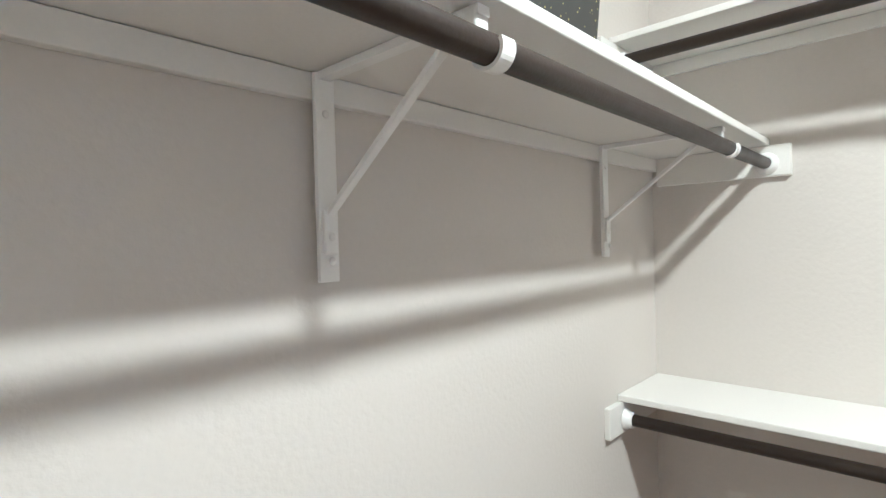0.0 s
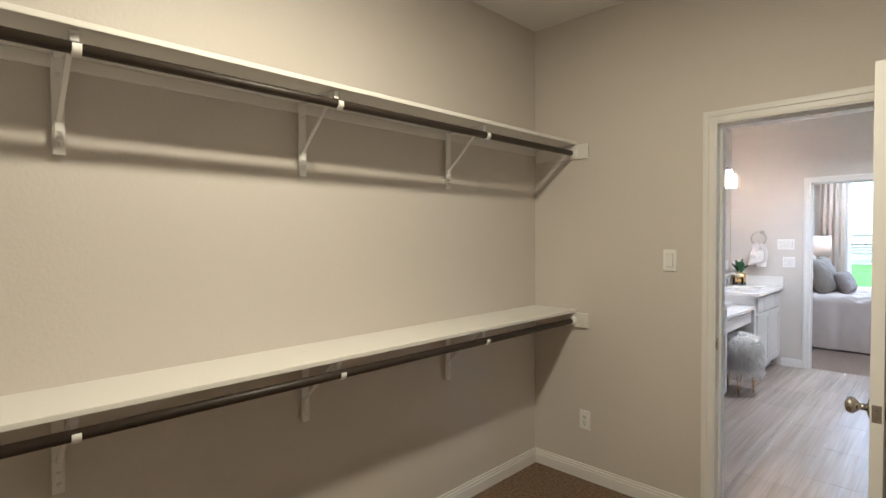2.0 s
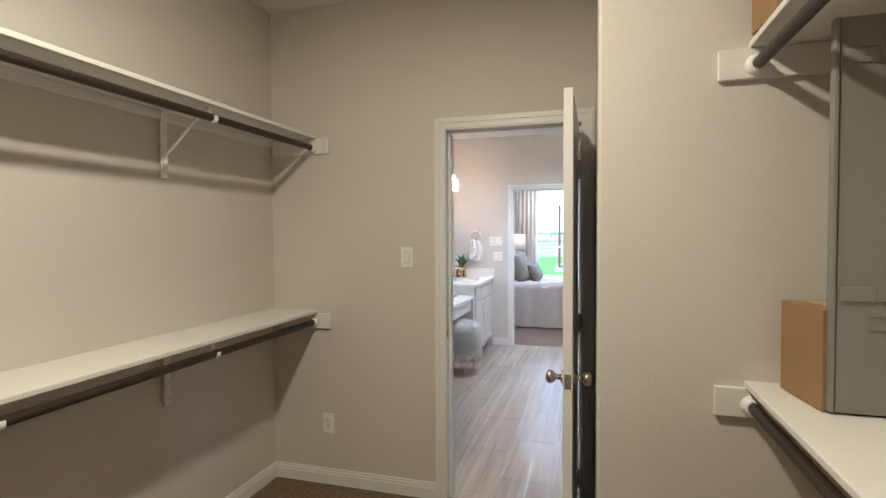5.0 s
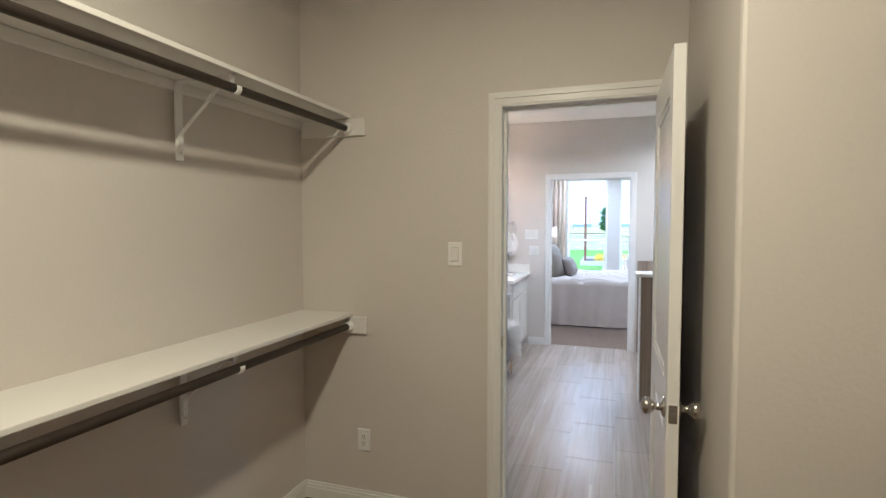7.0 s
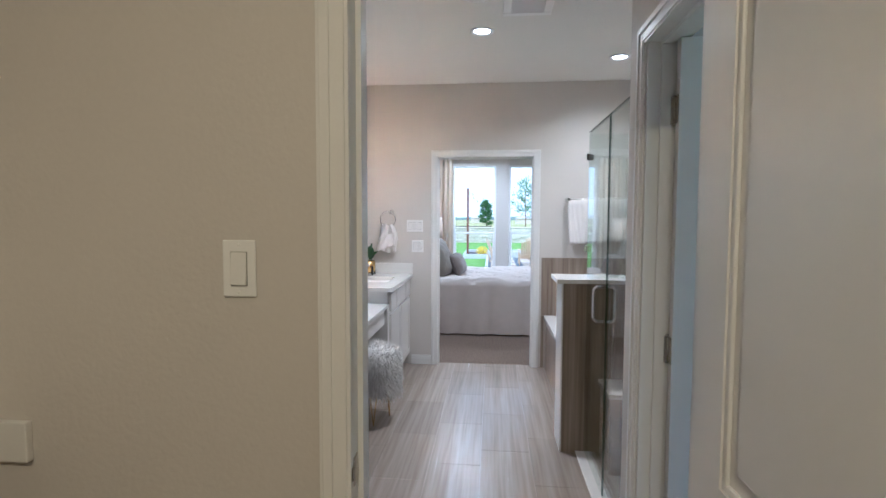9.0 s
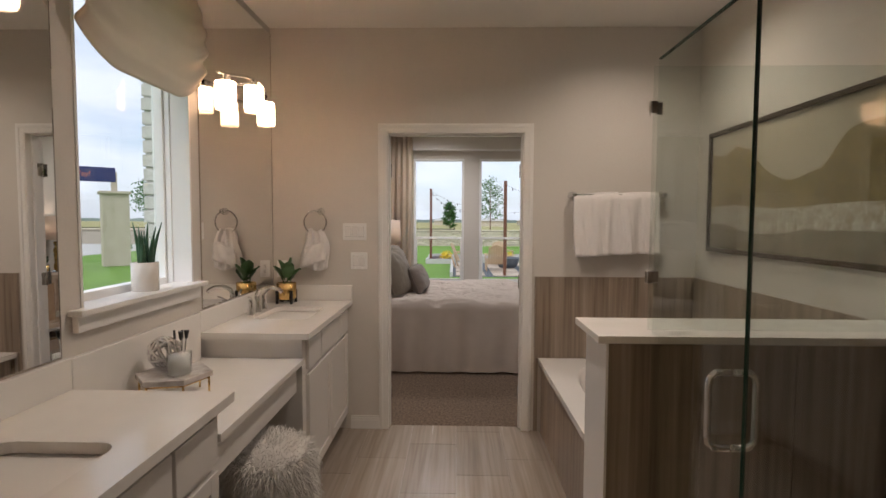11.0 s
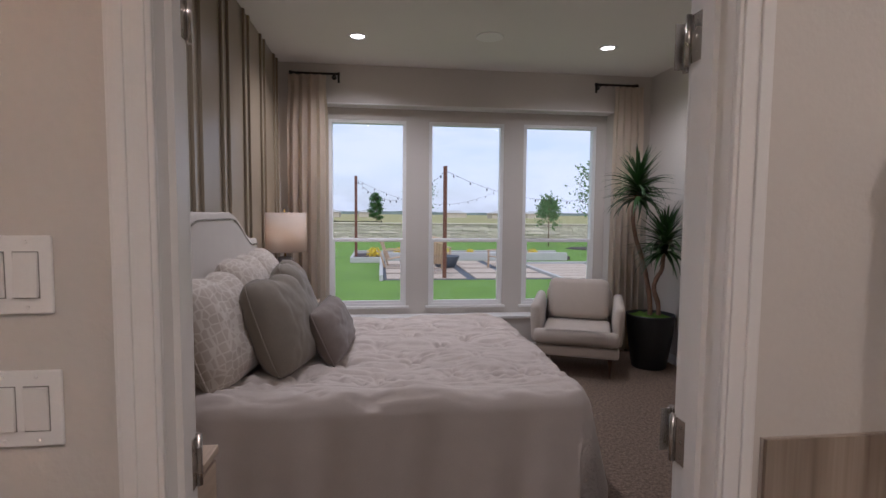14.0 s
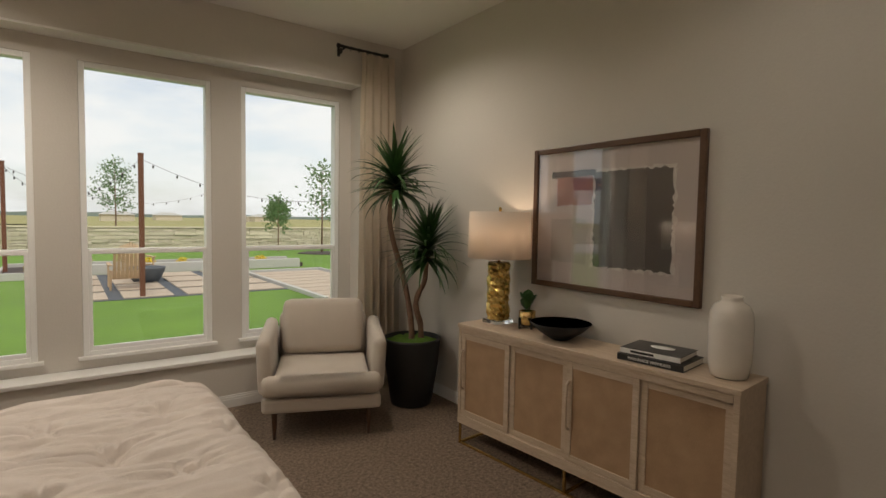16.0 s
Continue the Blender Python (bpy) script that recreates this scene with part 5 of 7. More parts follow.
for cx, cy in BATH_CANS:
    downlight(cx, cy, BZ, "one of six glowing white recessed ceiling lights, two added", "bathroom downlights")
sm = thing("smoke_detector", 2.09, 5.28, BZ, "round white smoke detector on the ceiling", "smoke detector")
bm = bmesh.new()
lathe(bm, [(0.105, 0), (0.105, -0.012), (0.095, -0.03), (0.06, -0.036), (0.0005, -0.037)], 28)
part("cover", bm, METALW, sm)
ev = thing("ceiling_vent", 2.395, 5.50, BZ, "square white exhaust vent in the ceiling", "vent")
part("grille_frame", boxes((-0.15, -0.15, -0.012, 0.15, -0.10, 0), (-0.15, 0.10, -0.012, 0.15, 0.15, 0), (-0.15, -0.10, -0.012, -0.10, 0.10, 0), (0.10, -0.10, -0.012, 0.15, 0.10, 0), bevel=0.004), METALW, ev)
part("backing", boxes((-0.10, -0.10, -0.002, 0.10, 0.10, -0.0005)), INK, ev)
for k in range(12):
    part("slat", boxes((-0.10, -0.096 + k * 0.0165, -0.010, 0.10, -0.087 + k * 0.0165, -0.003)), METALW, ev)

# wood-look floor tiles, each a piece
fl = bpy.data.objects["floor_bath_base"]
cache = {}
TW, TL = 0.302, 0.605
xi = 1.832 - 4 * TW
col = 0
while xi < CX1 + 0.55:
    off = (5.64 + (col % 3) * TL / 3) % TL
    yj = CY1 + 0.02 - TL + (off - (CY1 + 0.02)) % TL
    while yj < BY1 + 0.06:
        a0, a1, b0, b1 = max(xi, BX0), min(xi + TW, CX1 + 0.6), max(yj, CY1 + 0.022), min(yj + TL, BY1 + 0.06)
        if a1 - a0 > 0.02 and b1 - b0 > 0.02:
            key = (round(a1 - a0, 3), round(b1 - b0, 3))
            if key not in cache:
                bm = boxes((0.0012, 0.0012, -0.002, key[0] - 0.0012, key[1] - 0.0012, 0.0005), bevel=0.0006)
                me = bpy.data.meshes.new("floor_tile")
                bm.to_mesh(me)
                bm.free()
                me.materials.append(TILE_F)
                cache[key] = me
            o = new("floor_tile", cache[key])
            o.parent = fl
            o.location = (a0, b0, 0)
        yj += TL
    xi += TW
    col += 1

# ---- bedroom ----
bat = bpy.data.objects["wall_bedroom_left"]
for k in range(8):
    for dy in (0.0, 0.135):
        y = 7.77 + 0.532 * k + dy
        if y < DY1 - 0.02:
            part("batten", boxes((DX0, y - 0.016, 0.095, DX0 + 0.019, y + 0.016, DZ - 0.002), bevel=0.003), TAUPE, bat)

for i, (a, b) in enumerate(BWIN):
    w = thing(f"window_{i + 1}", 0, 0, 0, "white vinyl single-hung bedroom window", "window", kind="structure")
    z0, z1, zr = BWZ[0], BWZ[1], 1.185
    f = 0.036
    part("window_frame", boxes((a, WY - 0.035, z0, a + f, WY + 0.05, z1), (b - f, WY - 0.035, z0, b, WY + 0.05, z1), (a + f, WY - 0.035, z1 - f, b - f, WY + 0.05, z1), (a + f, WY - 0.035, z0, b - f, WY + 0.05, z0 + 0.03), bevel=0.003), VINYL, w)
    part("meeting_rail", boxes((a + f, WY - 0.015, zr - 0.024, b - f, WY + 0.03, zr + 0.006), (a + f, WY - 0.03, zr - 0.03, b - f, WY - 0.015, zr - 0.004), bevel=0.002), VINYL, w)
    part("lower_sash", boxes((a + f, WY - 0.03, z0 + 0.03, a + f + 0.022, WY - 0.005, zr - 0.024), (b - f - 0.022, WY - 0.03, z0 + 0.03, b - f, WY - 0.005, zr - 0.024), (a + f + 0.022, WY - 0.03, z0 + 0.03, b - f - 0.022, WY - 0.005, z0 + 0.058), bevel=0.002), VINYL, w)
    for p0, p1, py in ((z0 + 0.055, zr - 0.02, WY - 0.016), (zr + 0.004, z1 - f + 0.004, WY + 0.012)):
        pn = part("pane", boxes((a + f - 0.004, py, p0, b - f + 0.004, py + 0.004, p1)), PANE, w)
        pn.visible_shadow = False
    part("window_sill", boxes((a - 0.03, WY - 0.075, z0 - 0.022, b + 0.03, WY - 0.035, z0 + 0.002), bevel=0.004), TRIM, w)


def curtain(x0, x1, top, seed, label):
    c = thing("curtain", 0, 0, 0, label, "curtain", "bedroom curtains")
    n = 96
    rnd = random.Random(seed)
    ph = [rnd.uniform(0, 6) for _ in range(4)]
    bm = bmesh.new()
    rows = []
    for j in range(26):
        v = j / 25
        z = top - (top - 0.012) * v
        row = []
        for i in range(n + 1):
            u = i / n
            pinch = 1 - 0.10 * math.exp(-((v - 0.04) / 0.07) ** 2)
            x = (x0 + x1) / 2 + (x1 - x0) * (u - 0.5) * pinch
            amp = 0.036 * (0.55 + 0.45 * v)
            y = 11.655 + amp * math.sin(u * 2 * math.pi * 4.5 + ph[0] + 0.5 * math.sin(v * 2.2 + ph[1])) + 0.010 * math.sin(u * 31 + v * 3 + ph[2])
            row.append(bm.verts.new((x, y, z)))
        rows.append(row)
    for a, b in zip(rows, rows[1:]):
        for i in range(n):
            f = bm.faces.new((a[i], a[i + 1], b[i + 1], b[i]))
            f.smooth = True
    bmesh.ops.solidify(bm, geom=bm.faces[:], thickness=0.004)
    part("cloth", bm, CURTAIN, c, "pleated cream linen panel")
    return c


def curtain_rod(x0, x1, end, label):
    r = thing("curtain_rod", 0, 0, 0, label, "curtain rod", "short curtain rods")
    z, y = 2.80, 11.66
    bm = bmesh.new()
    tube(bm, [(x0, y, z), (x1, y, z)], 0.011, 12)
    part("rod", bm, BLACK, r)
    for ex in (x0, x1):
        bm = bmesh.new()
        if ex == end:
            tube(bm, [(ex, y, z + 0.008), (ex, y, z - 0.085)], 0.011, 10)
        lathe(bm, [(0.017, -0.012), (0.018, 0.0), (0.017, 0.012)], 14, pose(ex, y, z, 0, 90, 0))
        part("finial", bm, BLACK, r)
    for ex in (x0 + 0.05, x1 - 0.05):
        bm = bmesh.new()
        tube(bm, [(ex, y, z - 0.012), (ex, DY1, z - 0.012)], 0.007, 8)
        lathe(bm, [(0.024, 0), (0.024, 0.006), (0.01, 0.012)], 14, pose(ex, DY1, z - 0.012, 90, 0, 0))
        part("wall_bracket", bm, BLACK, r)
    for k in range(6):
        rx = x0 + 0.03 + (x1 - x0 - 0.06) * k / 5
        bm = bmesh.new()
        tube(bm, arc(rx, y, z - 0.004, 0.017, 0, 360, 18, "yz"), 0.002, 6)
        part("ring", bm, BLACK, r)


curtain_rod(1.13, 1.585, 1.585, "short black iron curtain rod with a bent end")
curtain_rod(4.20, 4.64, 4.20, "short black iron curtain rod with a bent end")
curtain(1.09, 1.485, 2.785, 1, "pleated cream linen curtain beside the window")
curtain(4.395, 4.72, 2.785, 7, "pleated cream linen curtain behind the palm")

# bed
bed = thing("bed", 0, 0, 0, "made queen bed with an upholstered headboard", "bed")
BX_A, BX_B, BY_A, BY_B, BTOP = 1.12, 2.935, 8.60, 10.28, 0.675


def camel(u):
    s = min(1, max(0, (min(u, 1 - u) - 0.055) / 0.30))
    return 1.275 + 0.185 * (s * s * (3 - 2 * s))


bm = bmesh.new()
n, hy0, hy1 = 64, 8.485, 10.335
rings = []
for x, inset in ((1.022, 0.0), (1.085, 0.0), (1.100, 0.012), (1.104, 0.05)):
    top = [bm.verts.new((x, hy0 + inset + (hy1 - hy0 - 2 * inset) * i / n, camel(i / n) - inset)) for i in range(n + 1)]
    low = [bm.verts.new((x, hy0 + inset + (hy1 - hy0 - 2 * inset) * i / n, 0.05)) for i in range(n + 1)]
    rings.append(low + top[::-1])
for a, b in zip(rings, rings[1:]):
    for i in range(len(a)):
        f = bm.faces.new((a[i], a[(i + 1) % len(a)], b[(i + 1) % len(a)], b[i]))
        f.smooth = True
for rr, flip in ((rings[0], 1), (rings[-1], 0)):
    for i in range(n):
        bm.faces.new((rr[i], rr[i + 1], rr[2 * n - i], rr[2 * n + 1 - i]))
part("headboard", bm, HEADB, bed, "cream linen camel-back headboard")
bm = bmesh.new()
for i in range(86):
    u = 0.02 + 0.96 * i / 85
    lathe(bm, [(0.0075, 0), (0.006, 0.003), (0.0005, 0.005)], 8, pose(1.104, hy0 + (hy1 - hy0) * u, camel(u) - 0.042, 0, 90, 0))
for sy in (hy0 + 0.042, hy1 - 0.042):
    for k in range(24):
        lathe(bm, [(0.0075, 0), (0.006, 0.003), (0.0005, 0.005)], 8, pose(1.104, sy, 1.20 - 0.025 * k, 0, 90, 0))
tagged(part("nailhead_trim", bm, NICKEL, bed, "row of small nickel nailheads"), kind="stuff")
part("mattress", boxes((BX_A, BY_A + 0.05, 0.30, BX_B - 0.05, BY_B - 0.05, 0.60), bevel=0.05), TRIM, bed)
part("base", boxes((BX_A, BY_A + 0.06, 0.03, BX_B - 0.06, BY_B - 0.06, 0.30), bevel=0.01), HEADB, bed)

TUFTS = [(1.62 + 0.36 * i + (0.18 if j % 2 else 0), 8.925 + 0.255 * j) for i in range(4) for j in range(5)]


def duvet_point(s, t):
    """s along the bed from the head, t across it; beyond an edge it turns down with folds."""
    rnd_r = 0.07
    cx = min(s, BX_B - rnd_r)
    cy = min(max(t, BY_A + rnd_r), BY_B - rnd_r)
    ex, ey = s - cx, t - cy
    e = math.hypot(ex, ey)
    tx, ty = (ex / e, ey / e) if e > 1e-6 else (0.0, 0.0)
    quarter = rnd_r * math.pi / 2
    if e < quarter:
        a = e / rnd_r
        out, down = rnd_r * math.sin(a), rnd_r * (1 - math.cos(a))
    else:
        out, down = rnd_r, rnd_r + (e - quarter)
    x, y, z = cx + tx * out, cy + ty * out, BTOP - down
    along = s * abs(ty) + t * abs(tx) + 0.8 * math.atan2(ey, ex if abs(ex) > 1e-6 else 1e-6)
    hang = min(1, max(0, down - 0.05) / 0.4)
    fold = hang * (0.012 * math.sin(along * 17 + 1.3) + 0.009 * math.sin(along * 31 + 0.4 + down * 2)) + (0.02 + 0.055 * tx * tx) * hang
    x, y = x + tx * fold, y + ty * fold
    flat = max(0.0, 1 - down / 0.08)
    v = Vector((s * 2.2, t * 4.2, 1.7))
    puff = 0.024 * noise.noise(Vector((s * 3.4, t * 3.4, 0.3))) + 0.013 * noise.noise(Vector((s * 4.2, t * 13, 2.0))) + 0.006 * noise.noise(Vector((s * 9, t * 24, 4.0))) * (1 if 1.6 < s < 2.7 else 0.6)
    patch = 0.35 + 0.65 * max(0, min(1, 0.5 + 1.6 * noise.noise(Vector((s * 2.3, t * 3.1, 8)))))
    crease = patch * (0.036 * max(0, 0.5 - abs(noise.noise(Vector((s * 2.4, t * 24, 5)))) * 2.6) + 0.018 * max(0, 0.5 - abs(noise.noise(Vector((s * 5, t * 46, 6)))) * 2.4))
    line = 8.85 + 0.012 * math.sin(s * 5)
    crease += 0.016 * math.exp(-((t - line) / 0.011) ** 2) + 0.005 * math.exp(-((t - line) / 0.06) ** 2) * (1 + math.sin(s * 75 + 4 * noise.noise(Vector((s * 5, t * 2, 1)))))
    for a, b in TUFTS:
        rr = math.hypot(s - a, t - b)
        if rr < 0.16:
            crease += 0.011 * max(0, math.cos(7 * math.atan2(t - b, s - a) + a * 9)) ** 2 * math.exp(-((rr - 0.045) / 0.05) ** 2)
    dip = sum(0.026 * math.exp(-((s - a) ** 2 + (t - b) ** 2) / 0.0014) + 0.010 * math.exp(-((s - a) ** 2 / 0.008 + (t - b) ** 2 / 0.03)) for a, b in TUFTS)
    z += flat * (1.25 * puff - 1.6 * crease - 1.35 * dip + 0.026)
    return (x, y, max(z, 0.012))


bm = bmesh.new()
drop = BTOP - 0.02
S0, S1, T0, T1 = 1.13, BX_B + drop - 0.03, BY_A - drop + 0.03, BY_B + drop - 0.03
ni, nj = 230, 290
grid = [[bm.verts.new(duvet_point(S0 + (S1 - S0) * i / ni, T0 + (T1 - T0) * j / nj)) for j in range(nj + 1)] for i in range(ni + 1)]
for i in range(ni):
    for j in range(nj):
        f = bm.faces.new((grid[i][j], grid[i + 1][j], grid[i + 1][j + 1], grid[i][j + 1]))
        f.smooth = True
part("comforter", bm, LINEN, bed, "blush linen tufted comforter hanging to the floor")


def pillow(name, w, h, t, m, mat, label, chop=0.0):
    """A stuffed cushion in its own xy plane with pinched corners and a piped seam."""
    p = new(name)
    p.matrix_basis = m
    tagged(p, label, "pillow", "pillows on the bed")
    n = 40
    bm = bmesh.new()
    front, back = [], []
    for j in range(n + 1):
        fr, bk = [], []
        for i in range(n + 1):
            u, v = 2 * i / n - 1, 2 * j / n - 1
            k = (1 - abs(u) ** 3.2) ** 0.52 * (1 - abs(v) ** 3.2) ** 0.52
            soft = 0.19 if h > 0.4 else 0.12
            x = u * w / 2 * math.sqrt(1 - soft * v * v * abs(v)) * (1 - 0.03 * (1 - v * v) * u * u)
            y = v * h / 2 * math.sqrt(1 - soft * u * u * abs(u)) * (1 - 0.03 * (1 - u * u) * v * v)
            y -= chop * math.exp(-(u / 0.22) ** 2) * max(0, v) ** 3
            wr = 0.013 * noise.noise(Vector((u * 2.1, v * 2.1, w * 7 + m.translation.y))) * k + 0.008 * noise.noise(Vector((u * 5, v * 5, w * 3 + m.translation.y))) * k
            wr -= 0.005 * math.exp(-(((u * w / 2) + w * 0.22) / 0.012) ** 2) * k * (h > 0.4)
            fr.append(bm.verts.new((x, y, t / 2 * k + wr)))
            edge = i in (0, n) or j in (0, n)
            bk.append(fr[-1] if edge else bm.verts.new((x, y, -t / 2 * k + wr * 0.5)))
        front.append(fr)
        back.append(bk)
    for g in (front, back):
        for j in range(n):
            for i in range(n):
                vs = [g[j][i], g[j][i + 1], g[j + 1][i + 1], g[j + 1][i]]
                f = bm.faces.new(vs)
                f.smooth = True
    rim = [front[0][i].co.copy() for i in range(n)] + [front[j][n].co.copy() for j in range(n)] + [front[n][n - i].co.copy() for i in range(n)] + [front[n - j][0].co.copy() for j in range(n)]
    part("cover", bm, mat, p)
    pb = bmesh.new()
    tube(pb, rim + [rim[0]], 0.0045, 6)
    part("piping", pb, mat, p)
    return p


PATTERN = material("patterned_pillow_cover", (0.50, 0.43, 0.36), 0.9, vary=0.05, scale=10, bump=0.0008, bump_scale=400, sheen=0.3)
nt = PATTERN.node_tree
tc = nt.nodes.new("ShaderNodeTexCoord")
vor = nt.nodes.new("ShaderNodeTexVoronoi")
vor.feature = "DISTANCE_TO_EDGE"
vor.inputs["Scale"].default_value, vor.inputs["Randomness"].default_value = 24, 0.5
st = nt.nodes.new("ShaderNodeMath")
st.operation = "LESS_THAN"
st.inputs[1].default_value = 0.075
mx = nt.nodes.new("ShaderNodeMix")
mx.data_type = "RGBA"
mx.inputs["B"].default_value = (0.62, 0.56, 0.49, 1)
pb = nt.nodes["Principled BSDF"]
src = pb.inputs["Base Color"].links[0].from_socket
nt.links.new(tc.outputs["Object"], vor.inputs["Vector"])
nt.links.new(vor.outputs["Distance"], st.inputs[0])
nt.links.new(st.outputs[0], mx.inputs["Factor"])
nt.links.new(src, mx.inputs["A"])
nt.links.new(mx.outputs["Result"], pb.inputs["Base Color"])


def lean(x, y, z, tilt, turn=0, roll=0):
    """Stands a cushion on its edge, facing away from the headboard and leaning back by tilt."""
    return pose(x, y, z, 0, 0, turn) @ pose(0, 0, 0, 90 - tilt, 0, 90) @ pose(0, 0, 0, 0, 0, roll)


ZB = BTOP
pillow("euro_pillow", 0.58, 0.53, 0.24, lean(1.25, 8.93, ZB + 0.25, 19, -8), PATTERN, "large cream pillow with a trellis pattern", 0.04)
pillow("euro_pillow", 0.62, 0.58, 0.24, lean(1.25, 9.50, ZB + 0.265, 18, 0), PATTERN, "large cream pillow with a trellis pattern", 0.05)
pillow("euro_pillow", 0.60, 0.58, 0.24, lean(1.24, 10.0, ZB + 0.27, 18, 6), PATTERN, "large cream pillow with a trellis pattern", 0.04)
pillow("throw_pillow", 0.48, 0.50, 0.25, lean(1.50, 9.10, ZB + 0.235, 21, -14), PILLOW_A, "plump sage velvet throw pillow", 0.03)
pillow("throw_pillow", 0.54, 0.52, 0.22, lean(1.47, 9.72, ZB + 0.245, 20, 6), PILLOW_A, "plump sage velvet throw pillow", 0.05)
pillow("lumbar_pillow", 0.66, 0.31, 0.18, lean(1.72, 9.40, ZB + 0.14, 24, -4), PILLOW_B, "long mocha velvet lumbar pillow")


def nightstand(y0, y1, label):
    n = thing("nightstand", 0, 0, 0, label, "nightstand", "nightstands")
    x0, x1, zt = 1.026, 1.43, 0.655
    part("top", boxes((x0, y0, zt - 0.03, x1, y1, zt), bevel=0.004), WOOD, n)
    part("body", boxes((x0, y0 + 0.012, 0.16, x1 - 0.022, y1 - 0.012, zt - 0.03)), WOOD, n)
    for z0, z1 in ((0.175, 0.385), (0.40, 0.61)):
        d = part("drawer_front", boxes((x1 - 0.021, y0 + 0.018, z0, x1 - 0.004, y1 - 0.018, z1), bevel=0.003), WOOD, n)
        bm = bmesh.new()
        c = (y0 + y1) / 2
        tube(bm, [(x1 - 0.004, c - 0.06, (z0 + z1) / 2), (x1 + 0.02, c - 0.06, (z0 + z1) / 2), (x1 + 0.02, c + 0.06, (z0 + z1) / 2), (x1 - 0.004, c + 0.06, (z0 + z1) / 2)], 0.005, 8)
        part("handle", bm, BRASS, d)
    for lx in (x0 + 0.03, x1 - 0.05):
        for ly in (y0 + 0.04, y1 - 0.04):
            part("leg", boxes((lx - 0.012, ly - 0.012, 0, lx + 0.012, ly + 0.012, 0.16)), BRASS, n)


nightstand(10.74, 11.34, "pale oak nightstand with brass pulls by the window")
nightstand(7.78, 8.30, "pale oak nightstand with brass pulls by the doorway")


def drum(bm, r0, r1, z0, z1, m=None):
    return lathe(bm, [(r0, z0), (r1, z1), (r1 - 0.004, z1), (r0 - 0.004, z0), (r0, z0)], 40, m)


def table_lamp(x, y, z, kind, label, watts):
    l = thing("table_lamp", x, y, z, label, "lamp", "bedroom table lamps")
    if kind == "stem":
        bm = bmesh.new()
        lathe(bm, [(0.085, 0.0), (0.085, 0.022), (0.06, 0.03), (0.03, 0.04), (0.028, 0.05)], 28)
        part("foot", bm, CERAMIC, l, "cream stone foot")
        for k in range(4):
            a = radians(90 * k + 45)
            bm = bmesh.new()
            tube(bm, [((0.055 - 0.075 * math.sin(math.pi * f) * 0.55) * math.cos(a), (0.055 - 0.075 * math.sin(math.pi * f) * 0.55) * math.sin(a), 0.03 + 0.33 * f) for f in [i / 10 for i in range(11)]], 0.009, 8)
            part("stem_rib", bm, CURTAIN, l, "cream enamel rib")
        bm = bmesh.new()
        lathe(bm, [(0.0005, 0.355), (0.058, 0.355), (0.062, 0.365), (0.062, 0.40), (0.058, 0.408), (0.0005, 0.41)], 28)
        part("cap", bm, CERAMIC, l, "cream stone cap")
        zs, ze, r = 0.455, 0.80, 0.19
        neck = 0.41
    else:
        bm = bmesh.new()
        box(bm, -0.07, -0.07, 0, 0.07, 0.07, 0.025, 0.004)
        part("foot", bm, CLEAR, l, "clear acrylic foot")
        bm = bmesh.new()
        rnd = random.Random(21)
        rows = []
        nn, mm = 22, 18
        for j in range(mm + 1):
            row = []
            for i in range(nn):
                a = 2 * math.pi * (i + 0.5 * (j % 2)) / nn
                rr = 0.066 + (0.0 if j in (0, mm) else rnd.uniform(-0.006, 0.012))
                row.append(bm.verts.new((rr * math.cos(a), rr * math.sin(a), 0.025 + 0.365 * j / mm)))
            rows.append(row)
        for a, b in zip(rows, rows[1:]):
            for i in range(nn):
                bm.faces.new((a[i], a[(i + 1) % nn], b[i]))
                bm.faces.new((a[(i + 1) % nn], b[(i + 1) % nn], b[i]))
        bm.faces.new(rows[0])
        bm.faces.new(rows[-1])
        part("body", bm, GOLD, l, "hammered gold leaf column")
        zs, ze, r = 0.415, 0.705, 0.20
        neck = 0.39
    bm = bmesh.new()
    tube(bm, [(0, 0, neck), (0, 0, zs + 0.06)], 0.008, 10)
    part("neck", bm, BRASS, l)
    bm = bmesh.new()
    drum(bm, r, r - 0.006, zs, ze)
    sh = part("shade", bm, SHADE, l, "white linen drum shade")
    bm = bmesh.new()
    for a in (0, 120, 240):
        tube(bm, [(0, 0, ze - 0.01), ((r - 0.009) * math.cos(radians(a)), (r - 0.009) * math.sin(radians(a)), ze - 0.01)], 0.002, 6)
    tube(bm, [(0, 0, zs + 0.06), (0, 0, ze + 0.01)], 0.003, 6)
    part("harp", bm, BRASS, l)
    bm = bmesh.new()
    lathe(bm, [(0.004, ze), (0.009, ze + 0.008), (0.011, ze + 0.02), (0.006, ze + 0.03), (0.0005, ze + 0.032)], 12)
    part("finial", bm, BRASS, l)
    bulb("table_lamp_bulb", x, y, z + (zs + ze) / 2, watts * 0.5, (1.0, 0.76, 0.54), 0.03)


table_lamp(1.145, 11.18, 0.656, "stem", "table lamp with cream ribbed stem and lit shade", 5.0)
ph = thing("photo_frame", 1.21, 11.03, 0.656, "small silver photo frame on the nightstand", "photo frame", rz=-20)
part("frame", boxes((-0.006, -0.07, 0.0, 0.006, -0.058, 0.18), (-0.006, 0.058, 0.0, 0.006, 0.07, 0.18), (-0.006, -0.058, 0.0, 0.006, 0.058, 0.012), (-0.006, -0.058, 0.168, 0.006, 0.058, 0.18), bevel=0.002), NICKEL, ph)
part("print", boxes((-0.003, -0.058, 0.012, 0.003, 0.058, 0.168)), material("dim_photo_print", (0.10, 0.13, 0.13), 0.3, colour2=(0.3, 0.3, 0.26), scale=20), ph)
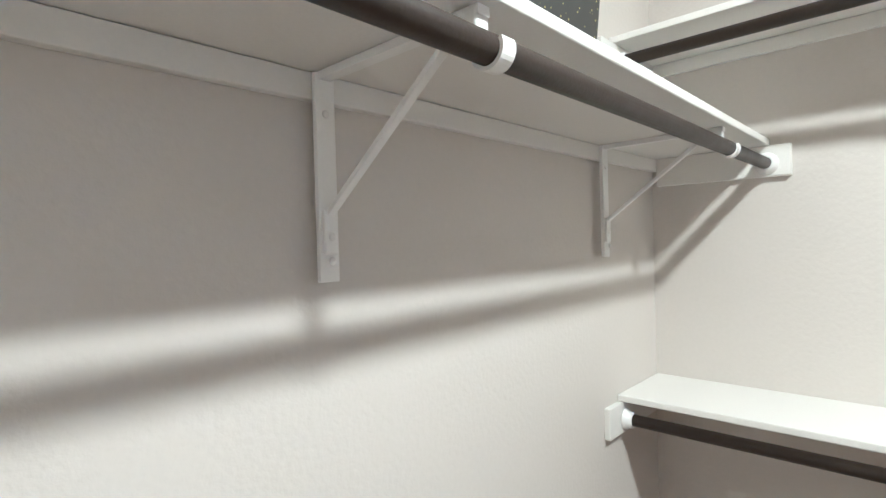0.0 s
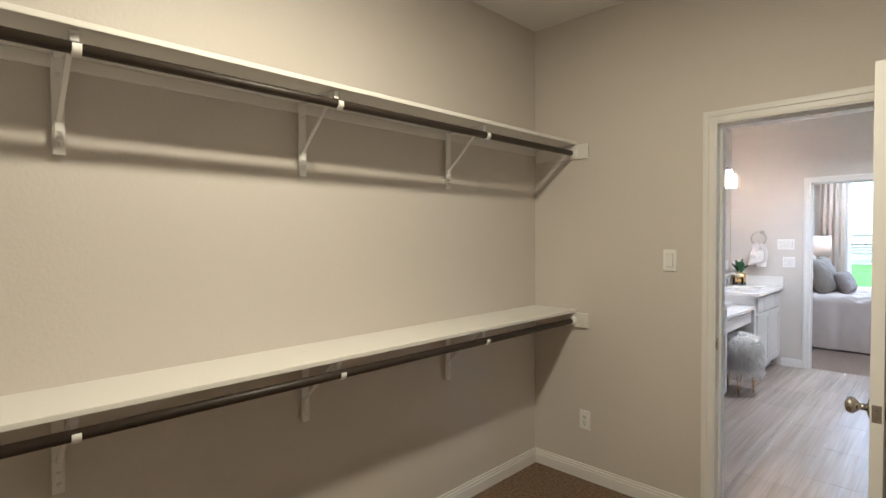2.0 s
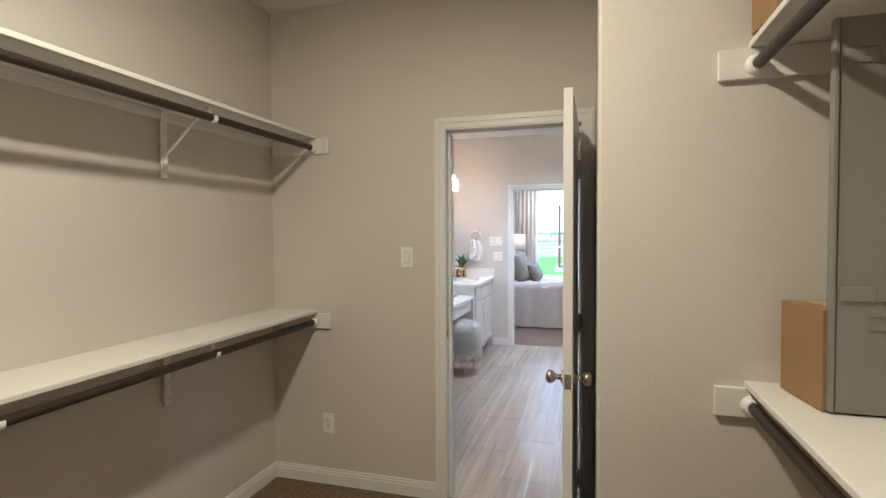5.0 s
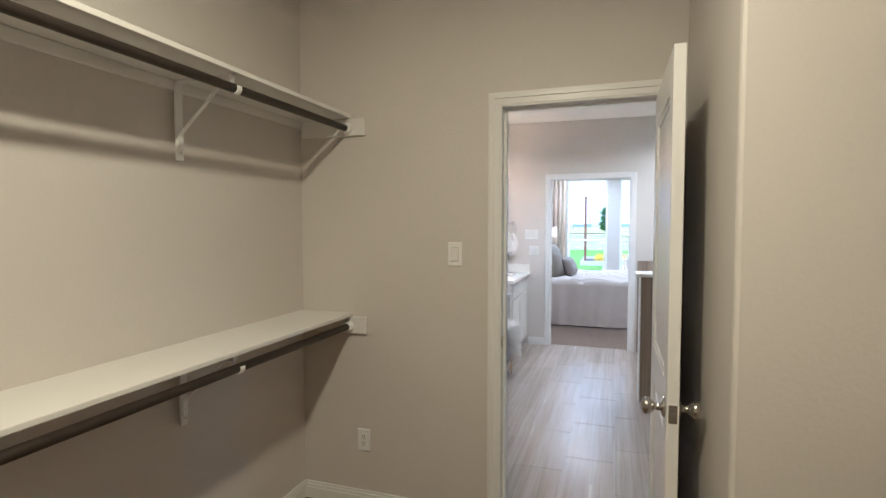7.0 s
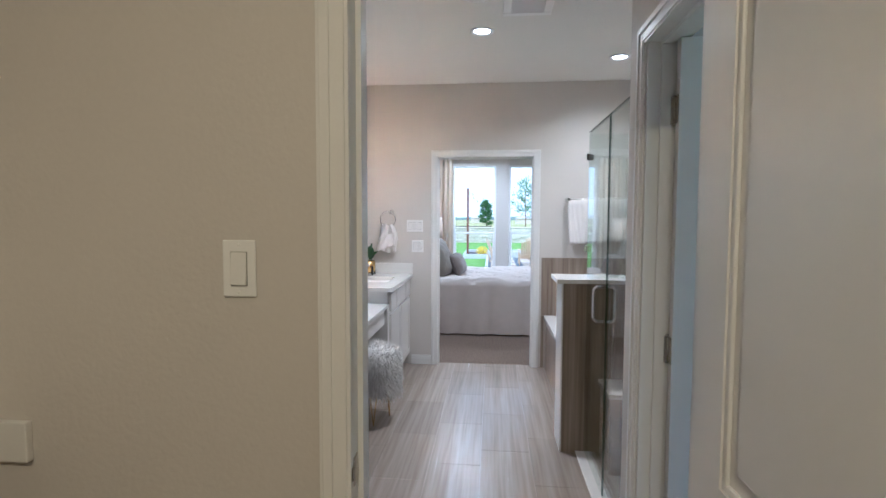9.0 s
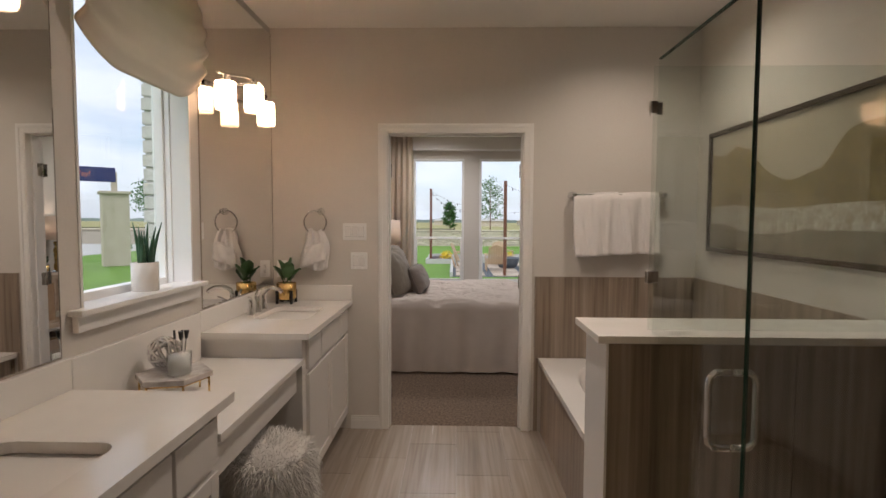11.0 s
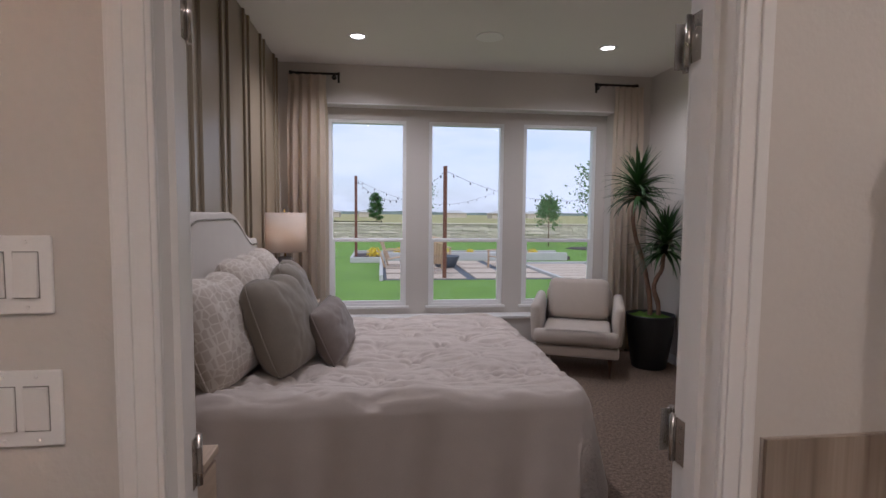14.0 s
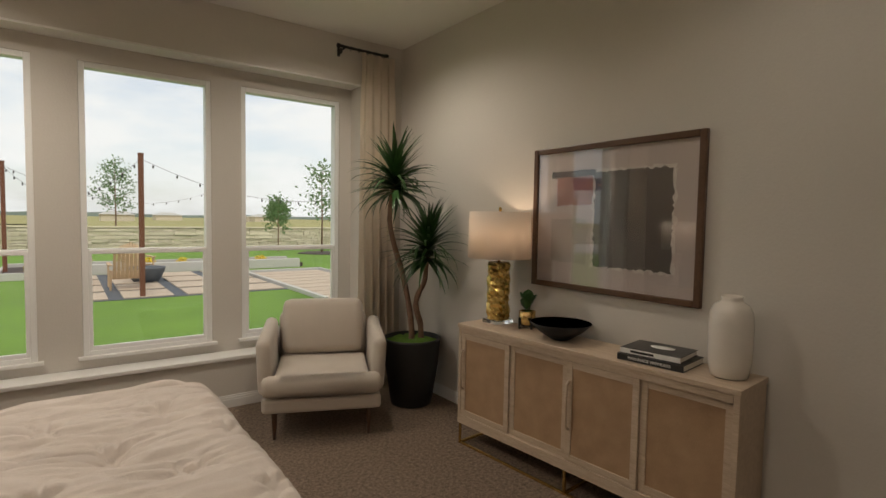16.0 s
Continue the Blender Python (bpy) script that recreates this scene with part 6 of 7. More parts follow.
part("strut", boxes((-0.05, -0.01, 0.0, -0.006, 0.01, 0.006), (-0.02, -0.01, 0.006, -0.006, 0.01, 0.1)), BLACK, ph)
bm = bmesh.new()
for k in range(5):
    m = pose(1.19 + 0.028 * k, 8.12 + 0.01 * (k % 2), 0.685, 90 * (k % 2), 35, 20 * k)
    tube(bm, [m @ Vector(p) for p in arc(0, 0, 0, 0.03, 0, 360, 18, "xy")], 0.006, 8)
single("link_ornament", bm, BRASS, "brass chain link ornament on the nightstand", "ornament", smooth=True)

# sideboard
SB = pose(4.415, 10.32, 0, 0, 0, 4.4)
sb_l = 1.65
sbd = new("sideboard")
sbd.matrix_basis = SB
tagged(sbd, "pale oak sideboard with woven cane sliding doors", "sideboard")
D, ZT, ZL = 0.300, 0.775, 0.135
part("top", boxes((-0.008, -sb_l, ZT - 0.024, D, 0.0, ZT), bevel=0.003), WOOD, sbd)
part("carcass", boxes((0.032, -sb_l + 0.031, ZL + 0.056, D, -0.031, ZT - 0.025)), WOOD, sbd)
part("bottom_rail", boxes((0.0, -sb_l + 0.006, ZL, D, -0.006, ZL + 0.055), bevel=0.002), WOOD, sbd)
part("top_rail", boxes((0.0, -sb_l + 0.031, ZT - 0.06, 0.031, -0.031, ZT - 0.025), bevel=0.002), WOOD, sbd)
for ey in (-0.030, -sb_l + 0.006):
    part("end_panel", boxes((0.0, ey, ZL + 0.055, D, ey + 0.024, ZT - 0.024), bevel=0.002), WOOD, sbd)
inner = sb_l - 0.06
for k in range(4):
    y1 = -0.03 - inner * k / 4
    y0 = -0.03 - inner * (k + 1) / 4
    x = 0.004 if k in (0, 2) else 0.017
    z0, z1, f = ZL + 0.058, ZT - 0.062, 0.034
    dr = part("sliding_door", boxes((x, y0, z0, x + 0.012, y0 + f, z1), (x, y1 - f, z0, x + 0.012, y1, z1), (x, y0 + f, z0, x + 0.012, y1 - f, z0 + f), (x, y0 + f, z1 - f, x + 0.012, y1 - f, z1), bevel=0.002), WOOD, sbd)
    part("cane_panel", boxes((x + 0.006, y0 + f, z0 + f, x + 0.010, y1 - f, z1 - f)), CANE, dr, "woven natural cane panel")
    if k in (0, 2):
        hy = y1 - 0.018
        bm = bmesh.new()
        tube(bm, [(x, hy, 0.36), (x - 0.022, hy, 0.375), (x - 0.026, hy, 0.44), (x - 0.026, hy, 0.53), (x - 0.022, hy, 0.595), (x, hy, 0.61)], 0.008, 8)
        part("pull", bm, WOOD, dr)
for y in (-0.02, -sb_l / 2, -sb_l + 0.02):
    bm = bmesh.new()
    box(bm, 0.006, y - 0.007, 0.0, 0.020, y + 0.007, ZL, 0.001)
    box(bm, D - 0.02, y - 0.007, 0.0, D - 0.006, y + 0.007, ZL, 0.001)
    box(bm, 0.020, y - 0.007, 0.0, D - 0.02, y + 0.007, 0.014, 0.001)
    part("leg_frame", bm, BRASS, sbd, "slim brass leg frame")
part("front_rail", boxes((0.007, -sb_l + 0.027, 0.0, 0.019, -sb_l / 2 - 0.007, 0.013), (0.007, -sb_l / 2 + 0.007, 0.0, 0.019, -0.027, 0.013), bevel=0.001), BRASS, sbd)

table_lamp(4.635, 10.195, ZT + 0.001, "gold", "gold hammered table lamp with a lit drum shade", 6.0)
fig_plant(4.675, 9.975, ZT + 0.001, 1.0, "small fiddle-leaf plant in a gold pot on the sideboard", 30)
bw = thing("bowl", 4.62, 9.665, ZT + 0.001, "wide black bowl with a gold inside", "bowl")
bm = bmesh.new()
lathe(bm, [(0.0005, 0.0), (0.05, 0.0), (0.06, 0.006), (0.12, 0.045), (0.168, 0.092), (0.166, 0.094)], 40)
part("outer_shell", bm, BLACKPOT, bw)
bm = bmesh.new()
lathe(bm, [(0.0005, 0.008), (0.06, 0.010), (0.118, 0.048), (0.166, 0.094)], 40)
part("gold_lining", bm, material("satin_gold", (0.62, 0.43, 0.15), 0.5, metal=0.7, vary=0.2, scale=25), bw)


def text_part(parent, words, size, m, mat, name="lettering", depth=0.0006):
    cu = bpy.data.curves.new(name, "FONT")
    cu.body, cu.size, cu.extrude, cu.align_x, cu.align_y = words, size, depth, "CENTER", "CENTER"
    tmp = bpy.data.objects.new(name, cu)
    me = bpy.data.meshes.new_from_object(tmp)
    bpy.data.objects.remove(tmp)
    me.materials.clear()
    me.materials.append(mat)
    ob = new(name, me)
    ob.parent = parent
    ob.matrix_basis = m
    return ob


def book(x, y, z, turn, L, D_, T, cover, label, spine):
    b = thing("book", x, y, z, label, "book", "stacked coffee-table books", turn)
    part("cover", boxes((-D_ / 2, -L / 2, 0, D_ / 2, L / 2, 0.003), (-D_ / 2, -L / 2, T - 0.003, D_ / 2, L / 2, T), (-D_ / 2, -L / 2, 0.003, -D_ / 2 + 0.004, L / 2, T - 0.003), bevel=0.0008), cover, b)
    part("pages", boxes((-D_ / 2 + 0.004, -L / 2 + 0.004, 0.003, D_ / 2 - 0.004, L / 2 - 0.004, T - 0.003)), PAPER, b)
    sm = pose(-D_ / 2 - 0.0006, 0, T / 2, 90, 0, -90)
    if spine:
        text_part(b, spine, T * 0.62, sm, METALW, "spine_title")
    else:
        part("spine_mark", boxes((-D_ / 2 - 0.001, -0.02, T * 0.3, -D_ / 2, 0.07, T * 0.7)), INK, b)
    return b


book(4.67, 9.10, ZT + 0.001, 7, 0.31, 0.235, 0.031, INK, "thick black book with white spine title", "MAN-MADE WONDERS")
b2 = book(4.675, 9.11, ZT + 0.033, 9, 0.28, 0.215, 0.027, INK, "black book with a pale oval on its cover", "")
part("spine_band", boxes((-0.1085, -0.14, 0.002, -0.1075, 0.14, 0.025)), METALW, b2)
part("spine_bars", boxes((-0.1092, -0.02, 0.008, -0.1085, 0.09, 0.019)), INK, b2)
bm = bmesh.new()
lathe(bm, [(0.05, 0), (0.05, 0.0006), (0.0005, 0.0008)], 28, Matrix.Translation((0.02, -0.01, 0.027)) @ Matrix.Diagonal((0.7, 1.15, 1, 1)))
part("cover_oval", bm, METALW, b2)
vs = bmesh.new()
lathe(vs, [(0.0005, 0.0), (0.072, 0.0), (0.082, 0.008), (0.094, 0.07), (0.097, 0.15), (0.097, 0.25), (0.092, 0.31), (0.075, 0.345), (0.052, 0.358), (0.046, 0.37), (0.049, 0.385), (0.045, 0.387), (0.040, 0.37), (0.04, 0.3), (0.0005, 0.29)], 40)
single("vase", vs, CERAMIC, "tall glazed white ceramic vase with a narrow neck", "vase", m=pose(4.70, 8.80, ZT + 0.001) @ Matrix.Scale(0.9, 4))

# framed abstract
fp = thing("framed_picture", DX1 - 0.002, 9.545, 1.025, "large walnut-framed abstract collage behind glass", "picture")
W, H = 1.09, 0.848
fw = 0.034
part("frame", boxes((-0.03, -W / 2, 0, 0, -W / 2 + fw, H), (-0.03, W / 2 - fw, 0, 0, W / 2, H), (-0.03, -W / 2 + fw, 0, 0, W / 2 - fw, fw), (-0.03, -W / 2 + fw, H - fw, 0, W / 2 - fw, H), bevel=0.005), WALNUT, fp, "walnut frame")
part("mount_board", boxes((-0.012, -W / 2 + fw, fw, -0.006, W / 2 - fw, H - fw)), material("pale_mauve_paper", (0.52, 0.45, 0.43), 0.8, vary=0.05, scale=5), fp)


def torn(parent, name, y0, y1, z0, z1, x, mat, seed, edge=0.012):
    rnd = random.Random(seed)
    pts = []
    n = 30
    for a, b in (((y0, z0), (y1, z0)), ((y1, z0), (y1, z1)), ((y1, z1), (y0, z1)), ((y0, z1), (y0, z0))):
        for i in range(n):
            f = i / n
            pts.append((a[0] + (b[0] - a[0]) * f + rnd.uniform(-edge, edge) * 0.6, a[1] + (b[1] - a[1]) * f + rnd.uniform(-edge, edge) * 0.6))
    bm = bmesh.new()
    a = [bm.verts.new((x, y, z)) for y, z in pts]
    b = [bm.verts.new((x - 0.0012, y, z)) for y, z in pts]
    bm.faces.new(a)
    bm.faces.new(b)
    for i in range(len(pts)):
        bm.faces.new((a[i], a[(i + 1) % len(pts)], b[(i + 1) % len(pts)], b[i]))
    part(name, bm, mat, parent)


PALE = material("torn_white_edge", (0.66, 0.62, 0.58), 0.8, vary=0.04)
torn(fp, "torn_paper", -0.40, 0.10, 0.145, 0.70, -0.0125, PALE, 3, 0.02)
torn(fp, "torn_paper", -0.385, 0.085, 0.155, 0.685, -0.0140, material("charcoal_paper", (0.085, 0.075, 0.072), 0.7, vary=0.2, scale=6), 4, 0.014)
torn(fp, "torn_paper", 0.10, 0.36, 0.50, 0.69, -0.0142, material("rose_paper", (0.34, 0.16, 0.14), 0.7, vary=0.2, scale=6), 5, 0.012)
torn(fp, "torn_paper", 0.08, 0.40, 0.665, 0.70, -0.0156, material("black_paper_strip", (0.06, 0.05, 0.05), 0.7), 6, 0.009)
torn(fp, "torn_paper", 0.13, 0.40, 0.16, 0.42, -0.0143, material("grey_mauve_paper", (0.40, 0.36, 0.33), 0.7, vary=0.1, scale=6), 8, 0.012)
pg = part("picture_glass", boxes((-0.022, -W / 2 + fw, fw, -0.020, W / 2 - fw, H - fw)), PICTURE_GLASS, fp)
pg.visible_shadow = False

# armchair
ac = thing("armchair", 3.86, 11.15, 0, "cream upholstered armchair on tapered wooden legs", "armchair", rz=-23.6)
part("seat_base", boxes((-0.375, -0.36, 0.185, 0.375, 0.34, 0.285), bevel=0.025), CHAIRC, ac)
bm = bmesh.new()
box(bm, -0.305, -0.40, 0.29, 0.305, 0.24, 0.43, 0.045)
box(bm, -0.375, -0.40, 0.29, 0.375, -0.30, 0.43, 0.045)
part("seat_cushion", bm, CHAIRC, ac, smooth=True)
for s in (-1, 1):
    bm = bmesh.new()
    box(bm, s * 0.315, -0.28, 0.27, s * 0.405, 0.36, 0.63, 0.04)
    for v in bm.verts:
        if v.co.z > 0.45:
            v.co.x += s * 0.02 * (v.co.z - 0.45) / 0.2
            v.co.z += 0.05 * (v.co.y + 0.28) / 0.64
    part("arm", bm, CHAIRC, ac, smooth=True)
bm = bmesh.new()
box(bm, -0.32, 0.26, 0.27, 0.32, 0.38, 0.72, 0.045)
part("back", bm, CHAIRC, ac, smooth=True)
bm = bmesh.new()
box(bm, -0.29, -0.075, 0.0, 0.29, 0.075, 0.40, 0.06, pose(0, 0.185, 0.43, -12))
for v in bm.verts:
    v.co.y -= 0.03 * math.cos(v.co.x / 0.29 * 1.5) * math.sin(max(0, min(1, (v.co.z - 0.43) / 0.4)) * math.pi) * (1 if v.co.y < 0.15 else 0)
part("back_cushion", bm, CHAIRC, ac, smooth=True)
for lx, ly in ((-0.30, -0.29), (0.30, -0.29), (-0.30, 0.29), (0.30, 0.29)):
    bm = bmesh.new()
    lathe(bm, [(0.011, 0.0), (0.020, 0.186)], 14, pose(lx, ly, 0))
    part("leg", bm, WALNUT, ac, "tapered walnut leg")

# palm
pm = thing("potted_palm", 4.57, 11.10, 0, "tall dragon-tree palm in a black pot", "plant")
bm = bmesh.new()
lathe(bm, [(0.0005, 0.0), (0.15, 0.0), (0.158, 0.008), (0.205, 0.30), (0.222, 0.50), (0.222, 0.515), (0.208, 0.515), (0.204, 0.47), (0.0005, 0.465)], 44)
part("pot", bm, BLACKPOT, pm, "black tapered planter")
bm = bmesh.new()
rnd = random.Random(9)
lathe(bm, [(0.205, 0.468), (0.19, 0.49), (0.12, 0.505), (0.06, 0.50), (0.0005, 0.505)], 30)
for v in bm.verts:
    v.co += Vector((0, 0, rnd.uniform(-0.012, 0.014)))
part("moss", bm, MOSS, pm, "green moss on the soil")
trunks = [
    [(-0.01, -0.01, 0.46), (-0.015, -0.01, 0.62), (-0.04, 0.0, 0.80), (-0.09, 0.01, 1.02), (-0.16, 0.01, 1.22), (-0.205, 0.01, 1.42), (-0.195, 0.0, 1.58), (-0.165, 0.0, 1.72)],
    [(0.07, -0.02, 0.46), (0.06, -0.03, 0.60), (0.0, -0.05, 0.76), (0.015, -0.06, 0.86), (0.055, -0.08, 0.95), (0.055, -0.10, 1.06), (0.06, -0.12, 1.20)],
]
def smooth_path(p, k=4):
    out = []
    v = [Vector(q) for q in p]
    for i in range(len(v) - 1):
        a, b, c, d = v[max(i - 1, 0)], v[i], v[i + 1], v[min(i + 2, len(v) - 1)]
        for s in range(k):
            f = s / k
            out.append(0.5 * ((2 * b) + (c - a) * f + (2 * a - 5 * b + 4 * c - d) * f * f + (3 * b - a - 3 * c + d) * f ** 3))
    return out + [v[-1]]
for pts in trunks:
    bm = bmesh.new()
    tube(bm, smooth_path(pts), 0.024, 12, 0.016)
    for v in bm.verts:
        v.co += Vector((noise.noise(v.co * 30), noise.noise(v.co * 30 + Vector((5, 0, 0))), 0)) * 0.004
    part("trunk", bm, BARK, pm, "knobbly brown cane trunk", smooth=True)


def blade(length, width, droop):
    bm = bmesh.new()
    rows = []
    for i in range(7):
        f = i / 6
        w = width * (0.55 + 0.45 * math.sin(math.pi * min(1, f * 1.6))) * (1 - f ** 2.5) + 0.0006
        x, z = length * f * math.cos(droop * f * 0.8), -length * droop * 0.45 * f * f
        rows.append([bm.verts.new((x, -w, z + w * 0.35)), bm.verts.new((x, 0, z)), bm.verts.new((x, w, z + w * 0.35))])
    for a, b in zip(rows, rows[1:]):
        for k in range(2):
            f = bm.faces.new((a[k], a[k + 1], b[k + 1], b[k]))
            f.smooth = True
    me = bpy.data.meshes.new("leaf")
    bm.to_mesh(me)
    bm.free()
    me.materials.append(LEAF)
    return me


BLADES = [blade(0.42, 0.022, 0.55), blade(0.47, 0.022, 0.9), blade(0.38, 0.022, 0.3), blade(0.42, 0.020, 1.2)]
rnd = random.Random(31)
for c, count in ((Vector((-0.165, 0.0, 1.72)), 140), (Vector((0.06, -0.12, 1.22)), 160)):
    for k in range(count):
        f = k / count
        up = 86 - 98 * f ** 0.9 + rnd.uniform(-7, 7)
        o = new("leaf", BLADES[(0, 2, 1, 3, 0, 1)[min(5, int(f * 6))]])
        o.parent = pm
        s = rnd.uniform(0.72, 1.02)
        turn = k * 137.5 + rnd.uniform(-12, 12)
        dirx = math.cos(radians(up)) * math.cos(radians(turn))
        world_x = 4.57 + c.x + 0.42 * s * dirx
        if world_x > DX1 - 0.03:
            s *= 0.55
        o.matrix_basis = Matrix.Translation(c + Vector((0, 0, 0.05 - 0.16 * f))) @ pose(0, 0, 0, 0, 0, turn) @ pose(0, 0, 0, rnd.uniform(-20, 20), -up, 0) @ Matrix.Diagonal((s, s, s, 1))
# Fixtures at y = 8.6 are added to go with the fill lamps.
for cx, cy in BED_CANS_AND_FILL:
    downlight(cx, cy, DZ, "one of six glowing white recessed ceiling lights, two added", "bedroom downlights")
sp = thing("ceiling_speaker", 2.884, 10.76, DZ, "round white flush ceiling speaker", "speaker")
bm = bmesh.new()
lathe(bm, [(0.115, 0), (0.115, -0.006), (0.105, -0.009)], 36)
part("rim", bm, METALW, sp)
bm = bmesh.new()
lathe(bm, [(0.106, -0.004), (0.05, -0.006), (0.0005, -0.006)], 32)
part("grille", bm, GREYSTEEL, sp)

# ---- outdoors ----
GZ = -0.35
bm = bmesh.new()
n = 40
for j in range(2):
    pass
vs = [bm.verts.new(p) for p in ((-900, -600, GZ), (900, -600, GZ), (900, 1600, GZ), (-900, 1600, GZ))]
bm.faces.new(vs)
ground = setting("ground", bm, GRASS, "mown green lawn round the house", "ground")
setting("field", boxes((-600, 44, GZ - 0.2, 900, 1500, GZ + 0.05)), FIELD, "dry grassy field beyond the stone wall", "field")


def stones(parent, x0, x1, y, z0, z1, seed, size=0.45):
    """Courses of rough blocks, each a piece."""
    rnd = random.Random(seed)
    protos = []
    for k in range(6):
        b = bmesh.new()
        box(b, 0, -0.09, 0, 1, 0.09, 1)
        bmesh.ops.subdivide_edges(b, edges=b.edges[:], cuts=1)
        for v in b.verts:
            v.co += Vector((rnd.uniform(-0.03, 0.03), rnd.uniform(-0.03, 0.03), rnd.uniform(-0.06, 0.06)))
        me = bpy.data.meshes.new("stone")
        b.to_mesh(me)
        b.free()
        me.materials.append(STONE_P)
        protos.append(me)
    z = z0
    while z < z1 - 0.04:
        h = min(rnd.uniform(0.13, 0.24), z1 - z)
        x = x0 + rnd.uniform(-0.3, 0)
        while x < x1:
            w = rnd.uniform(0.35, 1.1) * size / 0.45
            o = new("stone", rnd.choice(protos))
            o.parent = parent
            o.matrix_basis = pose(x, y + rnd.uniform(-0.03, 0.03), z) @ Matrix.Diagonal((w - 0.03, 1, h - 0.02, 1))
            x += w
        z += h


STONE_P = per_piece(STONE, 0.14)
gw = setting("garden_wall", boxes((-60, 40.02, GZ - 0.1, 90, 40.3, 0.70)), material("wall_mortar", (0.40, 0.35, 0.28), 0.9, vary=0.1, scale=3), "long low limestone garden wall", "stone wall")
stones(gw, -3, 28, 40.0, GZ, 0.70, 3, 0.5)
part("coping", boxes((-60, 39.9, 0.70, 90, 40.4, 0.78), bevel=0.02), STONE, gw)

# patio
pt = setting("patio", boxes((2.05, 20.2, GZ - 0.05, 7.0, 25.6, GZ + 0.012)), SLATE, "patio of square pavers in dark pebbles", "patio")
for i in range(4):
    for j in range(4):
        x, y = 2.15 + i * 1.22, 20.3 + j * 1.32
        part("paver", boxes((x, y, GZ + 0.012, x + 0.95, y + 1.05, GZ + 0.04), bevel=0.008), PAVER, pt)
part("kerb", boxes((1.95, 20.1, GZ, 2.05, 25.8, GZ + 0.16), (1.95, 25.7, GZ, 9.2, 25.95, GZ + 0.30), bevel=0.01), CONCRETE, pt)
wk = setting("walkway", boxes((6.9, 18.0, GZ - 0.05, 9.3, 24.2, GZ + 0.01)), SLATE, "stepping-slab garden walkway", "path")
for j in range(9):
    part("slab", boxes((7.0, 18.05 + j * 0.68, GZ + 0.01, 9.2, 18.63 + j * 0.68, GZ + 0.04), bevel=0.008), PAVER, wk)
part("edging", boxes((6.82, 18.0, GZ, 6.92, 24.2, GZ + 0.10), (6.9, 24.2, GZ, 9.4, 24.3, GZ + 0.10), (9.28, 18.0, GZ, 9.36, 24.2, GZ + 0.1), bevel=0.01), CONCRETE, wk)


def shrub(x, y, z, r, mat, label, seed):
    rnd = random.Random(seed)
    v, f = [], []
    for k in range(260):
        d = Vector((rnd.gauss(0, 1), rnd.gauss(0, 1), abs(rnd.gauss(0, 1)))).normalized() * r * rnd.uniform(0.45, 1.0)
        a, b = Vector((rnd.uniform(-1, 1), rnd.uniform(-1, 1), rnd.uniform(-1, 1))).normalized(), Vector((rnd.uniform(-1, 1), rnd.uniform(-1, 1), rnd.uniform(-1, 1))).normalized()
        s = r * 0.14
        i = len(v)
        v += [d - a * s, d + b * s * 0.6, d + a * s, d - b * s * 0.6]
        f.append((i, i + 1, i + 2, i + 3))
    me = bpy.data.meshes.new("leaf_mass")
    me.from_pydata([tuple(p) for p in v], [], f)
    me.materials.append(mat)
    s = thing("flower_bush", x, y, z, label, "bush", "yellow garden bushes")
    o = new("blossoms", me)
    o.parent = s
    bm = bmesh.new()
    for k in range(5):
        tube(bm, [(0, 0, -0.02), (0.5 * r * math.cos(k * 1.26), 0.5 * r * math.sin(k * 1.26), r * 0.6)], 0.008, 5, 0.004)
    part("stems", bm, BARK, s)


pl = setting("planter_bed", boxes((1.0, 25.95, GZ, 9.4, 27.6, GZ + 0.14)), MULCH, "raised mulch planting bed", "planting bed")
part("kerb", boxes((0.9, 25.0, GZ, 1.0, 27.7, GZ + 0.2), (1.0, 25.0, GZ, 1.95, 25.1, GZ + 0.2), (0.9, 27.6, GZ, 9.4, 27.7, GZ + 0.25), bevel=0.01), CONCRETE, pl)
part("soil", boxes((1.0, 25.1, GZ, 1.95, 25.95, GZ + 0.14)), MULCH, pl)
for k, (x, y, r) in enumerate(((1.75, 26.3, 0.36), (2.7, 27.0, 0.28), (4.6, 27.0, 0.26), (5.6, 27.1, 0.22), (7.0, 26.7, 0.36), (8.2, 27.0, 0.25))):
    shrub(x, y, GZ + 0.14, r, YELLOW, "yellow flowering bush in the planting bed", k)

for x, y, h in ((1.06, 26.2, 3.15), (3.72, 20.36, 3.05), (10.2, 20.6, 3.0)):
    po = thing("string_light_post", x, y, GZ, "slim rust-brown steel post for string lights", "post", "string light posts")
    part("shaft", boxes((-0.05, -0.05, 0, 0.05, 0.05, h), bevel=0.006), RUST, po)
    part("cap", boxes((-0.056, -0.056, h, 0.056, 0.056, h + 0.02)), RUST, po)


def festoon(a, b, sag, label):
    s = thing("string_lights", 0, 0, 0, label, "string lights")
    a, b = Vector(a), Vector(b)
    pts = [a + (b - a) * f - Vector((0, 0, sag * 4 * f * (1 - f))) for f in [i / 28 for i in range(29)]]
    bm = bmesh.new()
    tube(bm, pts, 0.004, 5)
    part("cable", bm, BLACK, s)
    for p in pts[1:-1:2]:
        bm = bmesh.new()
        lathe(bm, [(0.008, 0), (0.011, -0.02), (0.021, -0.045), (0.015, -0.07), (0.0005, -0.09)], 8, Matrix.Translation(p))
        part("bulb", bm, BLACK, s)


